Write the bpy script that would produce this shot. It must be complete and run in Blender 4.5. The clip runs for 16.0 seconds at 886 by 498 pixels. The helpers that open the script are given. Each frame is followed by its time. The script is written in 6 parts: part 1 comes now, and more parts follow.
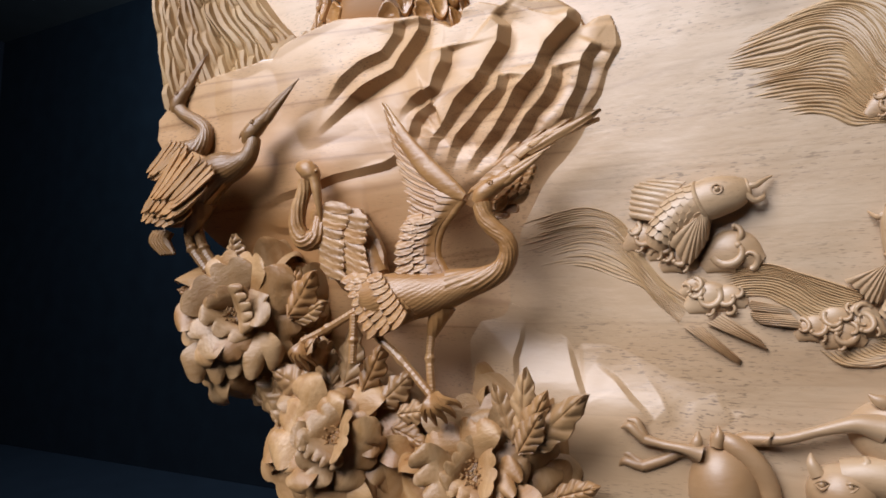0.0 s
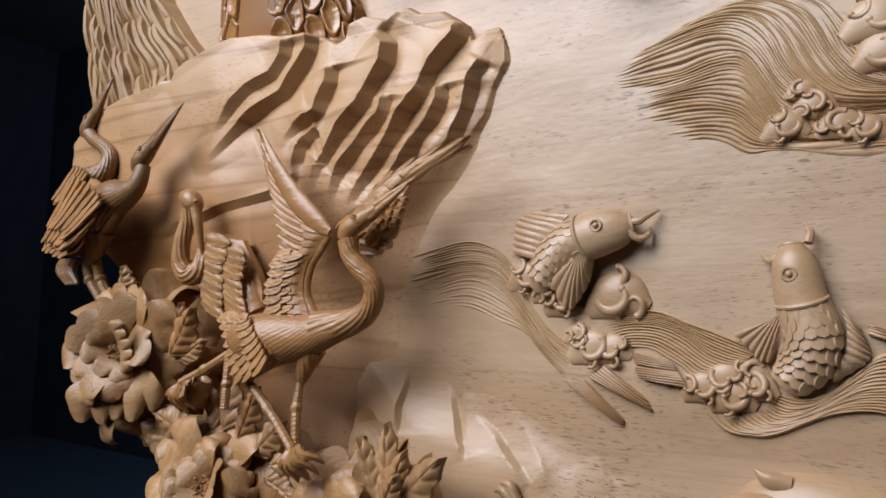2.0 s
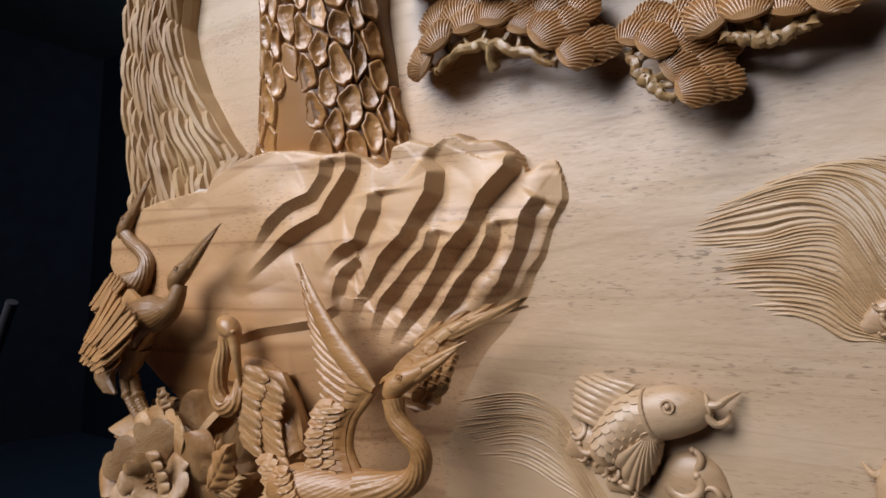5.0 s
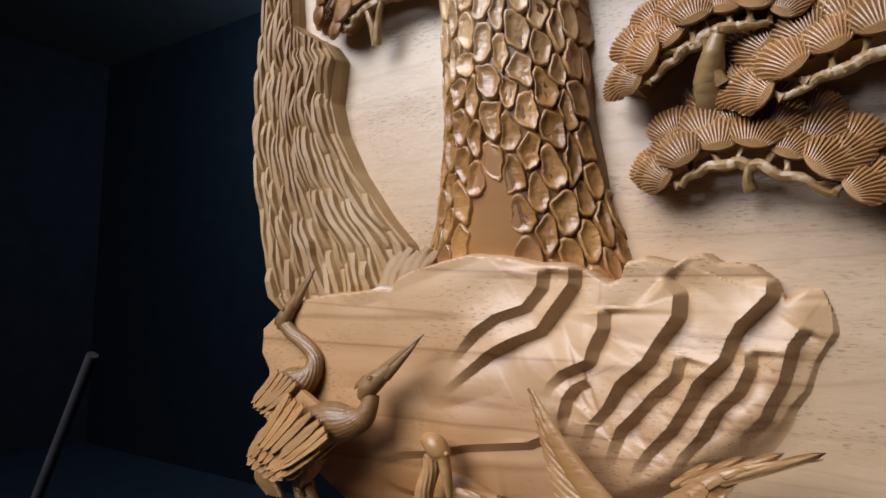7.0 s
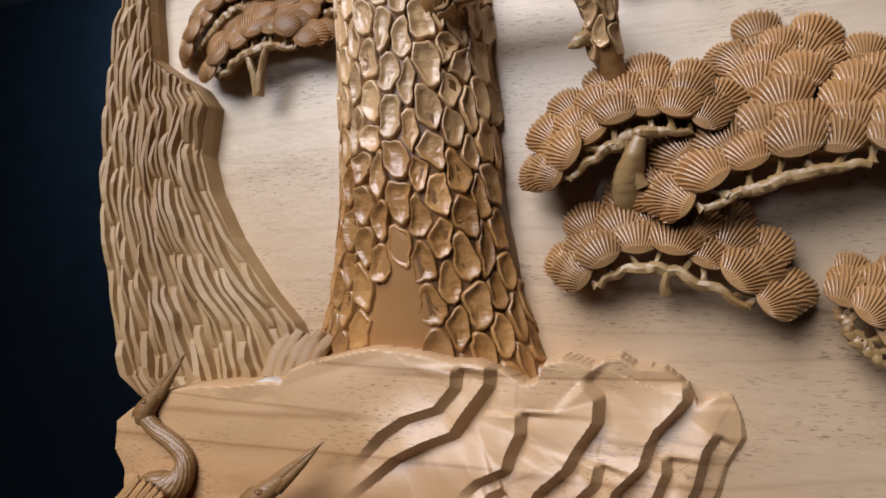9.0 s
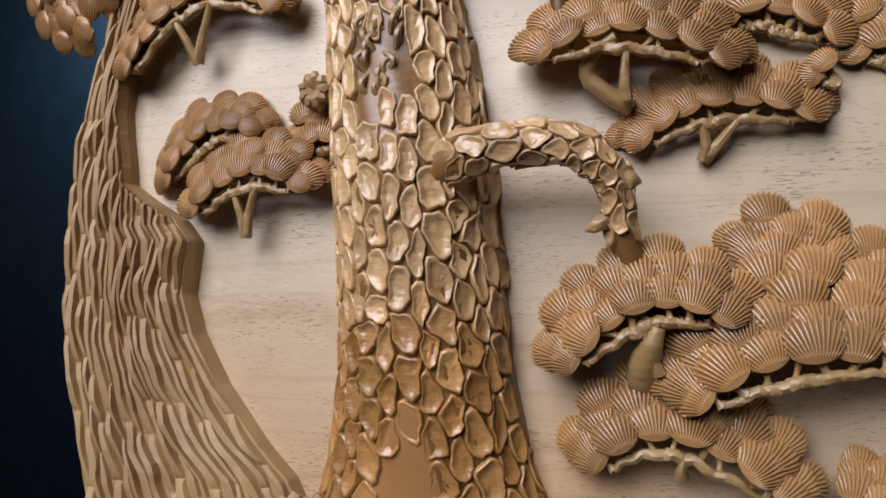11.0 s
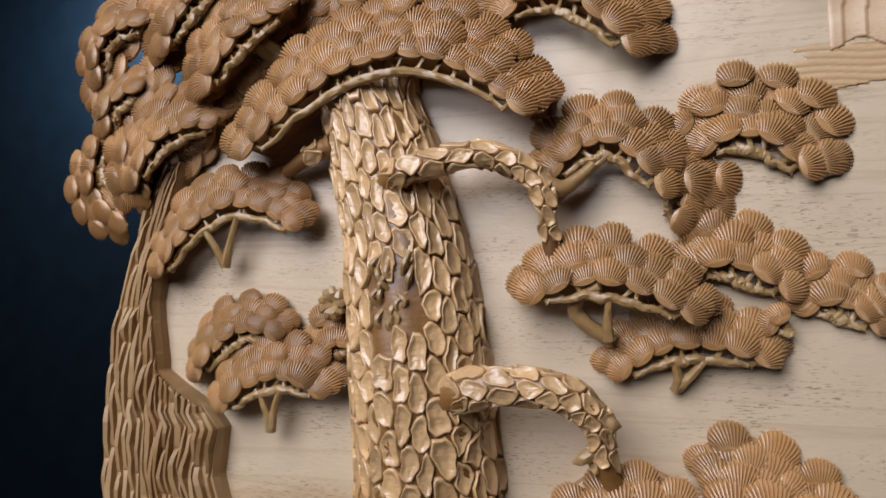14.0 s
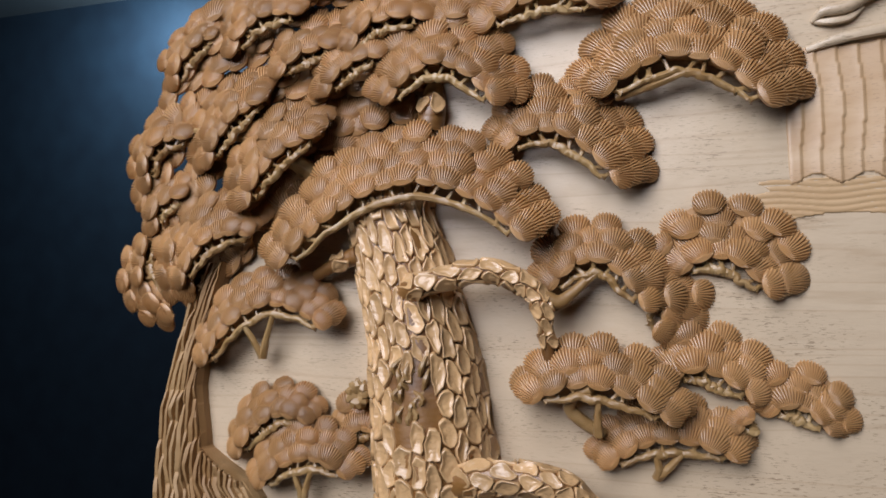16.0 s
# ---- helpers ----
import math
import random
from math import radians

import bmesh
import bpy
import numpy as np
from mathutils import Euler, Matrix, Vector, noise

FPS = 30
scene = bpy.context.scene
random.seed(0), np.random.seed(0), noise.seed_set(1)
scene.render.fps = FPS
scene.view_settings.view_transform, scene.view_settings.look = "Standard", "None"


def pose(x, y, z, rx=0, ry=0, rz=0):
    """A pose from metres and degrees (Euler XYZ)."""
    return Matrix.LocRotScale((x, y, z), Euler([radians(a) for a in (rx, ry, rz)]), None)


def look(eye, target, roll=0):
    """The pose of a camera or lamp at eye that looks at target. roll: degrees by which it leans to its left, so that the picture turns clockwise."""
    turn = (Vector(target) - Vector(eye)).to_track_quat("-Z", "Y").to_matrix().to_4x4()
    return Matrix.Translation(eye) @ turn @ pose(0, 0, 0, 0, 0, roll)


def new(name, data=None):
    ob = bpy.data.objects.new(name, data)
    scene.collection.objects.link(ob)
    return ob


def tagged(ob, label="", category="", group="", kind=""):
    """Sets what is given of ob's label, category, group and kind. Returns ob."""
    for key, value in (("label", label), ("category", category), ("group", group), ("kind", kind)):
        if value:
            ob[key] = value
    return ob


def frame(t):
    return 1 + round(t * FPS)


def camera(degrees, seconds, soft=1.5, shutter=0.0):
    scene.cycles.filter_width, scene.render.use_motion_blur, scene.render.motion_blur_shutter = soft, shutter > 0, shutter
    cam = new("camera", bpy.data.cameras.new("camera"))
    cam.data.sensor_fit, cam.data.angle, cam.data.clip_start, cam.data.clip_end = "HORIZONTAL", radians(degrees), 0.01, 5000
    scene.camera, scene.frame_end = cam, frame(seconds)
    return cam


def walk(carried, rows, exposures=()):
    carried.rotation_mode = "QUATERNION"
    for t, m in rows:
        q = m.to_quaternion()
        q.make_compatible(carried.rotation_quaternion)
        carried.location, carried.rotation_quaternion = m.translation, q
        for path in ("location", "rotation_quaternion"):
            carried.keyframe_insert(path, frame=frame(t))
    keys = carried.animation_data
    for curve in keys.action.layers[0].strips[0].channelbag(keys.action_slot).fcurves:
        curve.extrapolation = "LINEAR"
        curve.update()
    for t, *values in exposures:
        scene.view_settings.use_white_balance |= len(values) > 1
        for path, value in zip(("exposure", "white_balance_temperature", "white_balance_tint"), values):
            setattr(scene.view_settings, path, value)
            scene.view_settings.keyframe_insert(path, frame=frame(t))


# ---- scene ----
EYE = 1.15          # height of the first eye over the floor
STAND = 0.4909      # first eye's distance from the board's face
cam = camera(67.9, 16.0, 1.7)
ROWS = [
    (0.0, 0.0, 0.0, 0.0, 0.0, -0.0, 0.0),
    (0.5, 0.0379, 0.0099, 0.008, 0.79, -0.05, -0.03),
    (1.0, 0.0758, 0.0212, 0.0138, 1.98, 0.08, 0.02),
    (1.5, 0.1027, 0.0387, 0.0189, 3.37, 0.07, 0.01),
    (2.0, 0.1234, 0.0472, 0.0268, 4.36, -0.04, 0.1),
    (2.5, 0.1422, 0.0526, 0.0311, 5.07, -0.05, 0.07),
    (3.0, 0.1518, 0.0598, 0.0352, 5.59, -0.13, 0.1),
    (5.5, 0.0873, 0.0848, 0.1526, 7.72, -0.78, 0.23),
    (6.0, 0.0508, 0.0781, 0.1713, 7.56, -0.67, 0.15),
    (6.5, 0.0071, 0.0821, 0.1919, 7.49, -0.91, 0.24),
    (7.0, -0.0505, 0.0863, 0.2093, 6.93, -0.64, 0.11),
    (7.5, -0.0692, 0.0872, 0.2132, 5.95, 0.01, -0.35),
    (8.0, -0.0756, 0.1064, 0.2228, 2.0, -0.1, -0.59),
    (8.5, -0.0836, 0.118, 0.2474, -2.97, -0.3, -0.65),
    (11.0, -0.1461, 0.1516, 0.3921, -12.74, -1.45, -0.59),
    (11.5, -0.1528, 0.1393, 0.4373, -13.19, -1.36, -0.68),
    (12.0, -0.1493, 0.1295, 0.4621, -13.34, -1.39, -0.64),
    (12.5, -0.1581, 0.1176, 0.4798, -13.53, -1.59, -0.59),
    (13.0, -0.1582, 0.1081, 0.5055, -13.58, -1.63, -0.58),
    (13.5, -0.1607, 0.1061, 0.5344, -13.69, -1.7, -0.57),
    (14.0, -0.1711, 0.1005, 0.562, -13.57, -2.0, -0.57),
    (14.5, -0.1804, 0.0851, 0.5952, -13.48, -1.92, -0.5),
    (15.0, -0.1832, 0.0685, 0.6094, -13.5, -1.69, -0.52),
    (15.5, -0.1866, 0.0478, 0.6314, -13.27, -1.93, -0.5),
    (16.0, -0.1961, 0.0304, 0.6536, -13.21, -1.69, -0.54),
]
walk(cam, [(t, pose(0, -STAND, EYE, 5.857, -0.261, 27.705) @ pose(x, y, z, 90 + pitch, roll, yaw)) for t, x, y, z, yaw, pitch, roll in ROWS],
     [(0.0, -0.28), (3.0, -0.56), (5.5, -0.50), (8.5, -0.58), (12.5, -0.68), (16.0, -0.74)])

# ---- light ----
world = bpy.data.worlds.new("room_air")
world.use_nodes = True
world.node_tree.nodes["Background"].inputs[0].default_value = (1.0, 0.72, 0.47, 1)
world.node_tree.nodes["Background"].inputs[1].default_value = 0.09
scene.world = world


def area_lamp(name, eye, target, w, h, watts, colour):
    data = bpy.data.lights.new(name, "AREA")
    data.shape, data.size, data.size_y, data.energy, data.color = "RECTANGLE", w, h, watts, colour
    ob = new(name, data)
    ob.matrix_world = look(eye, target)
    return ob


area_lamp("ceiling_light", (-1.30, -2.60, 3.05), (-0.25, 0, 1.25), 2.4, 1.5, 170, (0.95, 0.955, 1.07))
area_lamp("ceiling_light_near", (-0.75, -1.50, 3.55), (-0.4, 0, 1.3), 1.5, 0.8, 42, (0.95, 0.955, 1.07))
area_lamp("wall_light", (-2.75, 2.5, 3.62), (-3.2, 3.0, 3.0), 0.5, 0.2, 150, (0.50, 0.78, 1.0))

# ---- materials ----


def material(name, rough=0.5):
    m = bpy.data.materials.new(name)
    m.use_nodes = True
    bsdf = m.node_tree.nodes["Principled BSDF"]
    bsdf.inputs["Roughness"].default_value = rough
    return m, m.node_tree, bsdf


def wood(name, light, dark, deep, rough=0.42, scale=(3.0, 40.0, 40.0), pores=0.5, bump=0.25, bands=0.6, coat=0.2, grey=0.0, piece=False, veins=0.0, sap=None, side=None, sat=1.14, unit=1.0):
    """Varnished carving wood: long streaks, broad bands of heartwood and short open pores along the grain."""
    m, tree, bsdf = material(name, rough)
    n, l = tree.nodes, tree.links
    rich = lambda k: tuple(max(0.004, (sum(k) / 3 + (c - sum(k) / 3) * (sat - grey)) * q) for c, q in zip(k, (0.958, 1.0, 1.10)))
    light, dark, deep = rich(light), rich(dark), rich(deep)
    coat += 0.25
    co = raw = n.new("ShaderNodeTexCoord").outputs["Object"]
    if piece:
        info = n.new("ShaderNodeObjectInfo")
        mul = n.new("ShaderNodeVectorMath")
        mul.operation = "SCALE"
        mul.inputs[0].default_value = (7.1, 3.3, 5.7)
        l.new(info.outputs["Random"], mul.inputs["Scale"])
        add = n.new("ShaderNodeVectorMath")
        l.new(co, add.inputs[0])
        l.new(mul.outputs[0], add.inputs[1])
        co = add.outputs[0]

    def stretch(k):
        mp = n.new("ShaderNodeMapping")
        mp.inputs["Scale"].default_value = tuple(c * unit for c in k)
        l.new(co, mp.inputs["Vector"])
        return mp.outputs[0]

    def noise_tex(k, scale_, detail, rough_=0.55, dist=0.0):
        t = n.new("ShaderNodeTexNoise")
        t.inputs["Scale"].default_value = scale_
        t.inputs["Detail"].default_value = detail
        t.inputs["Roughness"].default_value = rough_
        t.inputs["Distortion"].default_value = dist
        l.new(stretch(k), t.inputs["Vector"])
        return t.outputs["Fac"]

    def ramp(fac, a, b, ca=(0, 0, 0, 1), cb=(1, 1, 1, 1)):
        r = n.new("ShaderNodeValToRGB")
        r.color_ramp.elements[0].position, r.color_ramp.elements[1].position = a, b
        r.color_ramp.elements[0].color, r.color_ramp.elements[1].color = ca, cb
        l.new(fac, r.inputs[0])
        return r.outputs[0]

    def mix(fac, a, b, mode="MIX", amount=None):
        x = n.new("ShaderNodeMix")
        x.data_type, x.blend_type = "RGBA", mode
        if amount is not None:
            x.inputs[0].default_value = amount
        if fac is not None:
            l.new(fac, x.inputs[0])
        for sock, v in ((x.inputs[6], a), (x.inputs[7], b)):
            if isinstance(v, tuple):
                sock.default_value = (*v, 1)
            else:
                l.new(v, sock)
        return x.outputs[2]

    streak = ramp(noise_tex(scale, 1.0, 5, 0.6, 0.3), 0.34, 0.68)
    band = ramp(noise_tex((scale[0] * 0.22, scale[1] * 0.2, scale[2] * 0.2), 1.0, 3, 0.5, 0.6), 0.44, 0.66)
    col = mix(streak, light, dark)
    sc = n.new("ShaderNodeMath")
    sc.operation = "MULTIPLY"
    sc.inputs[1].default_value = bands
    l.new(band, sc.inputs[0])
    col = mix(sc.outputs[0], col, deep)
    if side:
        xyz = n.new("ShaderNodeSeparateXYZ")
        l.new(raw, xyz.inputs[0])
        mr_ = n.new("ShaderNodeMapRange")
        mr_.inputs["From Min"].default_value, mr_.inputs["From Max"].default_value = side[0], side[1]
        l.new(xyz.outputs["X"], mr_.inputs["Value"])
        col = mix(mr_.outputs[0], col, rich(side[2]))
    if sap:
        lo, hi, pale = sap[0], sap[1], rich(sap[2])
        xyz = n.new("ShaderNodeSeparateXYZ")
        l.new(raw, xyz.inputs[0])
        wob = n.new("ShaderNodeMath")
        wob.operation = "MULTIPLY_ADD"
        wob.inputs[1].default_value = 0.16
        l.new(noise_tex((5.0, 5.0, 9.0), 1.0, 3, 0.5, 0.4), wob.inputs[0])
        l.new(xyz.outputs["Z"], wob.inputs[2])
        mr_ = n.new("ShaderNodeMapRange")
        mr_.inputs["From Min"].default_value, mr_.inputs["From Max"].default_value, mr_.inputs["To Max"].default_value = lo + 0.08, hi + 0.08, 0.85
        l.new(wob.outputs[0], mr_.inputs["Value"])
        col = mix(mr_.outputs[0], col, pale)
        if len(sap) > 3:
            seam = n.new("ShaderNodeValToRGB")
            e = seam.color_ramp.elements
            e[0].position, e[0].color, e[1].position, e[1].color = 0.60, (0, 0, 0, 1), 0.80, (0, 0, 0, 1)
            for at_, k in ((0.70, sap[3]), (0.72, 0.3 * sap[3])):
                q = e.new(at_)
                q.color = (k, k, k, 1)
            l.new(mr_.outputs[0], seam.inputs[0])
            col = mix(seam.outputs[0], col, deep)
    if veins:
        line = n.new("ShaderNodeValToRGB")
        e = line.color_ramp.elements
        e[0].position, e[0].color, e[1].position, e[1].color = 0.0, (0, 0, 0, 1), 1.0, (0, 0, 0, 1)
        for at_, k in ((0.395, 0), (0.41, 0.7), (0.43, 0), (0.525, 0), (0.545, 1), (0.552, 0.35), (0.60, 0)):
            q = e.new(at_)
            q.color = (k, k, k, 1)
        l.new(noise_tex((scale[0] * 0.45, scale[1] * 0.55, scale[2] * 0.55), 1.0, 3, 0.5, 0.5), line.inputs[0])
        vs_ = n.new("ShaderNodeMath")
        vs_.operation = "MULTIPLY"
        vs_.inputs[1].default_value = veins
        l.new(line.outputs[0], vs_.inputs[0])
        col = mix(vs_.outputs[0], col, tuple(c * 0.8 for c in deep))
    pore_tex = noise_tex((150.0, 1000.0, 1000.0), 1.0, 2, 0.5)
    where = noise_tex((9.0, 22.0, 22.0), 1.0, 2, 0.5)
    pore = ramp(pore_tex, 0.59, 0.66)
    where = ramp(where, 0.42, 0.62)
    pm = n.new("ShaderNodeMath")
    pm.operation = "MULTIPLY"
    l.new(pore, pm.inputs[0])
    l.new(where, pm.inputs[1])
    ps = n.new("ShaderNodeMath")
    ps.operation = "MULTIPLY"
    ps.inputs[1].default_value = pores
    l.new(pm.outputs[0], ps.inputs[0])
    col = mix(ps.outputs[0], col, tuple(c * 0.42 for c in deep))
    if piece:
        hsv = n.new("ShaderNodeHueSaturation")
        mr = n.new("ShaderNodeMapRange")
        mr.inputs["To Min"].default_value, mr.inputs["To Max"].default_value = 0.82, 1.16
        l.new(info.outputs["Random"], mr.inputs["Value"])
        l.new(mr.outputs[0], hsv.inputs["Value"])
        l.new(col, hsv.inputs["Color"])
        col = hsv.outputs[0]
    l.new(col, bsdf.inputs["Base Color"])
    fine = noise_tex((60.0, 260.0, 260.0), 1.0, 3, 0.6)
    tool = noise_tex((55.0, 55.0, 75.0), 1.0, 2, 0.5)
    hs = n.new("ShaderNodeMath")
    hs.operation = "MULTIPLY_ADD"
    hs.inputs[1].default_value = 2.2
    l.new(tool, hs.inputs[0])
    l.new(fine, hs.inputs[2])
    high = hs.outputs[0]
    bp = n.new("ShaderNodeBump")
    bp.inputs["Strength"].default_value, bp.inputs["Distance"].default_value = bump, 0.0012
    l.new(high, bp.inputs["Height"])
    l.new(bp.outputs[0], bsdf.inputs["Normal"])
    rr = n.new("ShaderNodeMapRange")
    rr.inputs["To Min"].default_value, rr.inputs["To Max"].default_value = rough - 0.07, rough + 0.14
    l.new(fine, rr.inputs["Value"])
    l.new(rr.outputs[0], bsdf.inputs["Roughness"])
    bsdf.inputs["Specular IOR Level"].default_value = 0.6
    bsdf.inputs["Coat Weight"].default_value = coat
    bsdf.inputs["Coat Roughness"].default_value = 0.36
    return m


def plain(name, a, b, rough, scale, bump=0.1, gloss=0.5):
    m, tree, bsdf = material(name, rough)
    bsdf.inputs["Specular IOR Level"].default_value = gloss
    n, l = tree.nodes, tree.links
    t = n.new("ShaderNodeTexNoise")
    t.inputs["Scale"].default_value, t.inputs["Detail"].default_value = scale, 6
    l.new(n.new("ShaderNodeTexCoord").outputs["Object"], t.inputs["Vector"])
    r = n.new("ShaderNodeValToRGB")
    r.color_ramp.elements[0].position, r.color_ramp.elements[1].position = 0.3, 0.7
    r.color_ramp.elements[0].color, r.color_ramp.elements[1].color = (*a, 1), (*b, 1)
    l.new(t.outputs["Fac"], r.inputs[0])
    l.new(r.outputs[0], bsdf.inputs["Base Color"])
    bp = n.new("ShaderNodeBump")
    bp.inputs["Strength"].default_value, bp.inputs["Distance"].default_value = bump, 0.002
    l.new(t.outputs["Fac"], bp.inputs["Height"])
    l.new(bp.outputs[0], bsdf.inputs["Normal"])
    return m


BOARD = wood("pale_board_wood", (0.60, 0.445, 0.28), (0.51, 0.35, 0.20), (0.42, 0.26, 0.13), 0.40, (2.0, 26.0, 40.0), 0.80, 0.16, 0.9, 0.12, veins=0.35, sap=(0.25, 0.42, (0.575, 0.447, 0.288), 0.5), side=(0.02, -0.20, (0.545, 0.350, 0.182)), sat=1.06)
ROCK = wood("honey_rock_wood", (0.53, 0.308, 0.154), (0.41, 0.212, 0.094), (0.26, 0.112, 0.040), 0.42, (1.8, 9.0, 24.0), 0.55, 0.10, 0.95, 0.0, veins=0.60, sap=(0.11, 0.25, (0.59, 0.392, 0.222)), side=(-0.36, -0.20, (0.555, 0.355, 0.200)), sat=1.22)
CLIFF = wood("gouged_cliff_wood", (0.44, 0.295, 0.15), (0.33, 0.195, 0.085), (0.20, 0.10, 0.038), 0.58, (30.0, 30.0, 2.5), 0.2, 0.2, 0.7, -0.22, sat=1.16)
FAN = wood("brown_needle_wood", (0.475, 0.292, 0.155), (0.390, 0.222, 0.104), (0.300, 0.155, 0.064), 0.35, (14.0, 40.0, 40.0), 0.15, 0.12, 0.6, 0.18, piece=True, sat=1.24, unit=0.05)
TWIG = wood("pale_twig_wood", (0.41, 0.275, 0.13), (0.31, 0.185, 0.072), (0.20, 0.10, 0.035), 0.42, (20.0, 60.0, 60.0), 0.2, 0.4, 0.7)
SCALE = wood("bark_plate_wood", (0.46, 0.255, 0.105), (0.36, 0.18, 0.068), (0.24, 0.105, 0.036), 0.28, (22.0, 50.0, 40.0), 0.30, 0.7, 0.6, 0.25, piece=True, sap=(0.37, 0.42, (0.56, 0.365, 0.190)), sat=1.16)
# dark core: the darkness of crevices between bark plates is put into this colour
TRUNK = wood("dark_trunk_wood", (0.25, 0.125, 0.042), (0.17, 0.078, 0.025), (0.10, 0.042, 0.014), 0.42, (20.0, 50.0, 50.0), 0.3, 0.4, 0.6, 0.15)
BIRD = wood("tan_bird_wood", (0.48, 0.292, 0.147), (0.36, 0.190, 0.083), (0.22, 0.10, 0.038), 0.36, (6.0, 26.0, 26.0), 0.3, 0.5, 0.85, -0.07, sat=1.24)
BIRD_DARK = wood("brown_bird_wood", (0.28, 0.155, 0.065), (0.20, 0.10, 0.035), (0.14, 0.062, 0.02), 0.40, (6.0, 26.0, 26.0), 0.3, 0.5, 0.8, -0.05)
PLUME = wood("tan_feather_wood", (0.49, 0.300, 0.152), (0.37, 0.198, 0.086), (0.24, 0.108, 0.041), 0.38, (6.0, 26.0, 26.0), 0.2, 0.4, 0.7, -0.07, piece=True, sat=1.22, unit=0.03)
PETAL = wood("honey_petal_wood", (0.49, 0.310, 0.163), (0.37, 0.212, 0.096), (0.26, 0.125, 0.048), 0.42, (9.0, 24.0, 24.0), 0.3, 0.25, 0.85, -0.13, piece=True, sat=1.20, unit=0.25)
FISH = wood("pale_fish_wood", (0.56, 0.395, 0.235), (0.45, 0.285, 0.150), (0.33, 0.180, 0.080), 0.42, (8.0, 40.0, 40.0), 0.4, 0.2, 0.8, 0.12)
WATER = wood("combed_water_wood", (0.55, 0.385, 0.215), (0.46, 0.295, 0.150), (0.37, 0.21, 0.092), 0.44, (3.0, 30.0, 30.0), 0.4, 0.15, 0.6)
# near-white that paints the bright gap at the top of the rock
GAP_WHITE = wood("bright_gap_white", (0.70, 0.62, 0.50), (0.64, 0.53, 0.39), (0.56, 0.43, 0.29), 0.35, (3.0, 30.0, 30.0), 0.1, 0.1, 0.4, 0.2, sat=1.0)
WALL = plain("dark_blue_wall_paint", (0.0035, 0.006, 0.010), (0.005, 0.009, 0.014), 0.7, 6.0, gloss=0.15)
# west wall's own darker colour; the shade of that side is put into it
DARK = plain("shaded_wall_black", (0.0045, 0.0045, 0.007), (0.0065, 0.0065, 0.009), 0.8, 6.0, gloss=0.05)
PARTITION = plain("dark_partition_paint", (0.02, 0.02, 0.024), (0.028, 0.028, 0.032), 0.8, 8.0)
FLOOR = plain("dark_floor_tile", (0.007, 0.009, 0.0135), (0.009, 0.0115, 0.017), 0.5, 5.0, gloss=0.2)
CEIL = plain("dull_ceiling_paint", (0.03, 0.03, 0.033), (0.04, 0.04, 0.043), 0.9, 4.0)
STEEL = plain("brushed_steel", (0.02, 0.02, 0.023), (0.032, 0.032, 0.036), 0.45, 30.0)

# ---- mesh helpers ----


def from_lists(name, verts, faces, mat, parent=None, label="", smooth=True):
    me = bpy.data.meshes.new(name)
    me.from_pydata([tuple(v) for v in verts], [], faces)
    me.materials.append(mat)
    if smooth:
        me.polygons.foreach_set("use_smooth", [True] * len(me.polygons))
    me.update()
    ob = new(name, me)
    ob.parent = parent
    if label:
        tagged(ob, label)
    return ob


def part(name, bm, mat, parent, label="", smooth=True):
    me = bpy.data.meshes.new(name)
    bm.normal_update()
    bm.to_mesh(me)
    bm.free()
    me.materials.append(mat)
    if smooth:
        me.polygons.foreach_set("use_smooth", [True] * len(me.polygons))
        me.set_sharp_from_angle(angle=radians(42))
    ob = new(name, me)
    ob.parent = parent
    if label:
        tagged(ob, label)
    return ob


def box(bm, x0, x1, y0, y1, z0, z1):
    v = [bm.verts.new(p) for p in ((x0, y0, z0), (x1, y0, z0), (x1, y1, z0), (x0, y1, z0), (x0, y0, z1), (x1, y0, z1), (x1, y1, z1), (x0, y1, z1))]
    for f in ((0, 3, 2, 1), (4, 5, 6, 7), (0, 1, 5, 4), (1, 2, 6, 5), (2, 3, 7, 6), (3, 0, 4, 7)):
        bm.faces.new([v[i] for i in f])


def P(u, v, d=0.0):
    """A place on the panel: along it, up it, and out from its face."""
    return Vector((u, -d, v))


def spline(pts, n):
    """n + 1 points of a smooth curve through pts (tuples of any length)."""
    a = np.array(pts, float)
    a = np.vstack([2 * a[0] - a[1], a, 2 * a[-1] - a[-2]])
    out = []
    for s in np.linspace(0, len(pts) - 1, n + 1):
        i = min(int(s), len(pts) - 2)
        f = s - i
        p0, p1, p2, p3 = a[i:i + 4]
        out.append(0.5 * (2 * p1 + (p2 - p0) * f + (2 * p0 - 5 * p1 + 4 * p2 - p3) * f * f + (3 * p1 - p0 - 3 * p2 + p3) * f ** 3))
    return np.array(out)


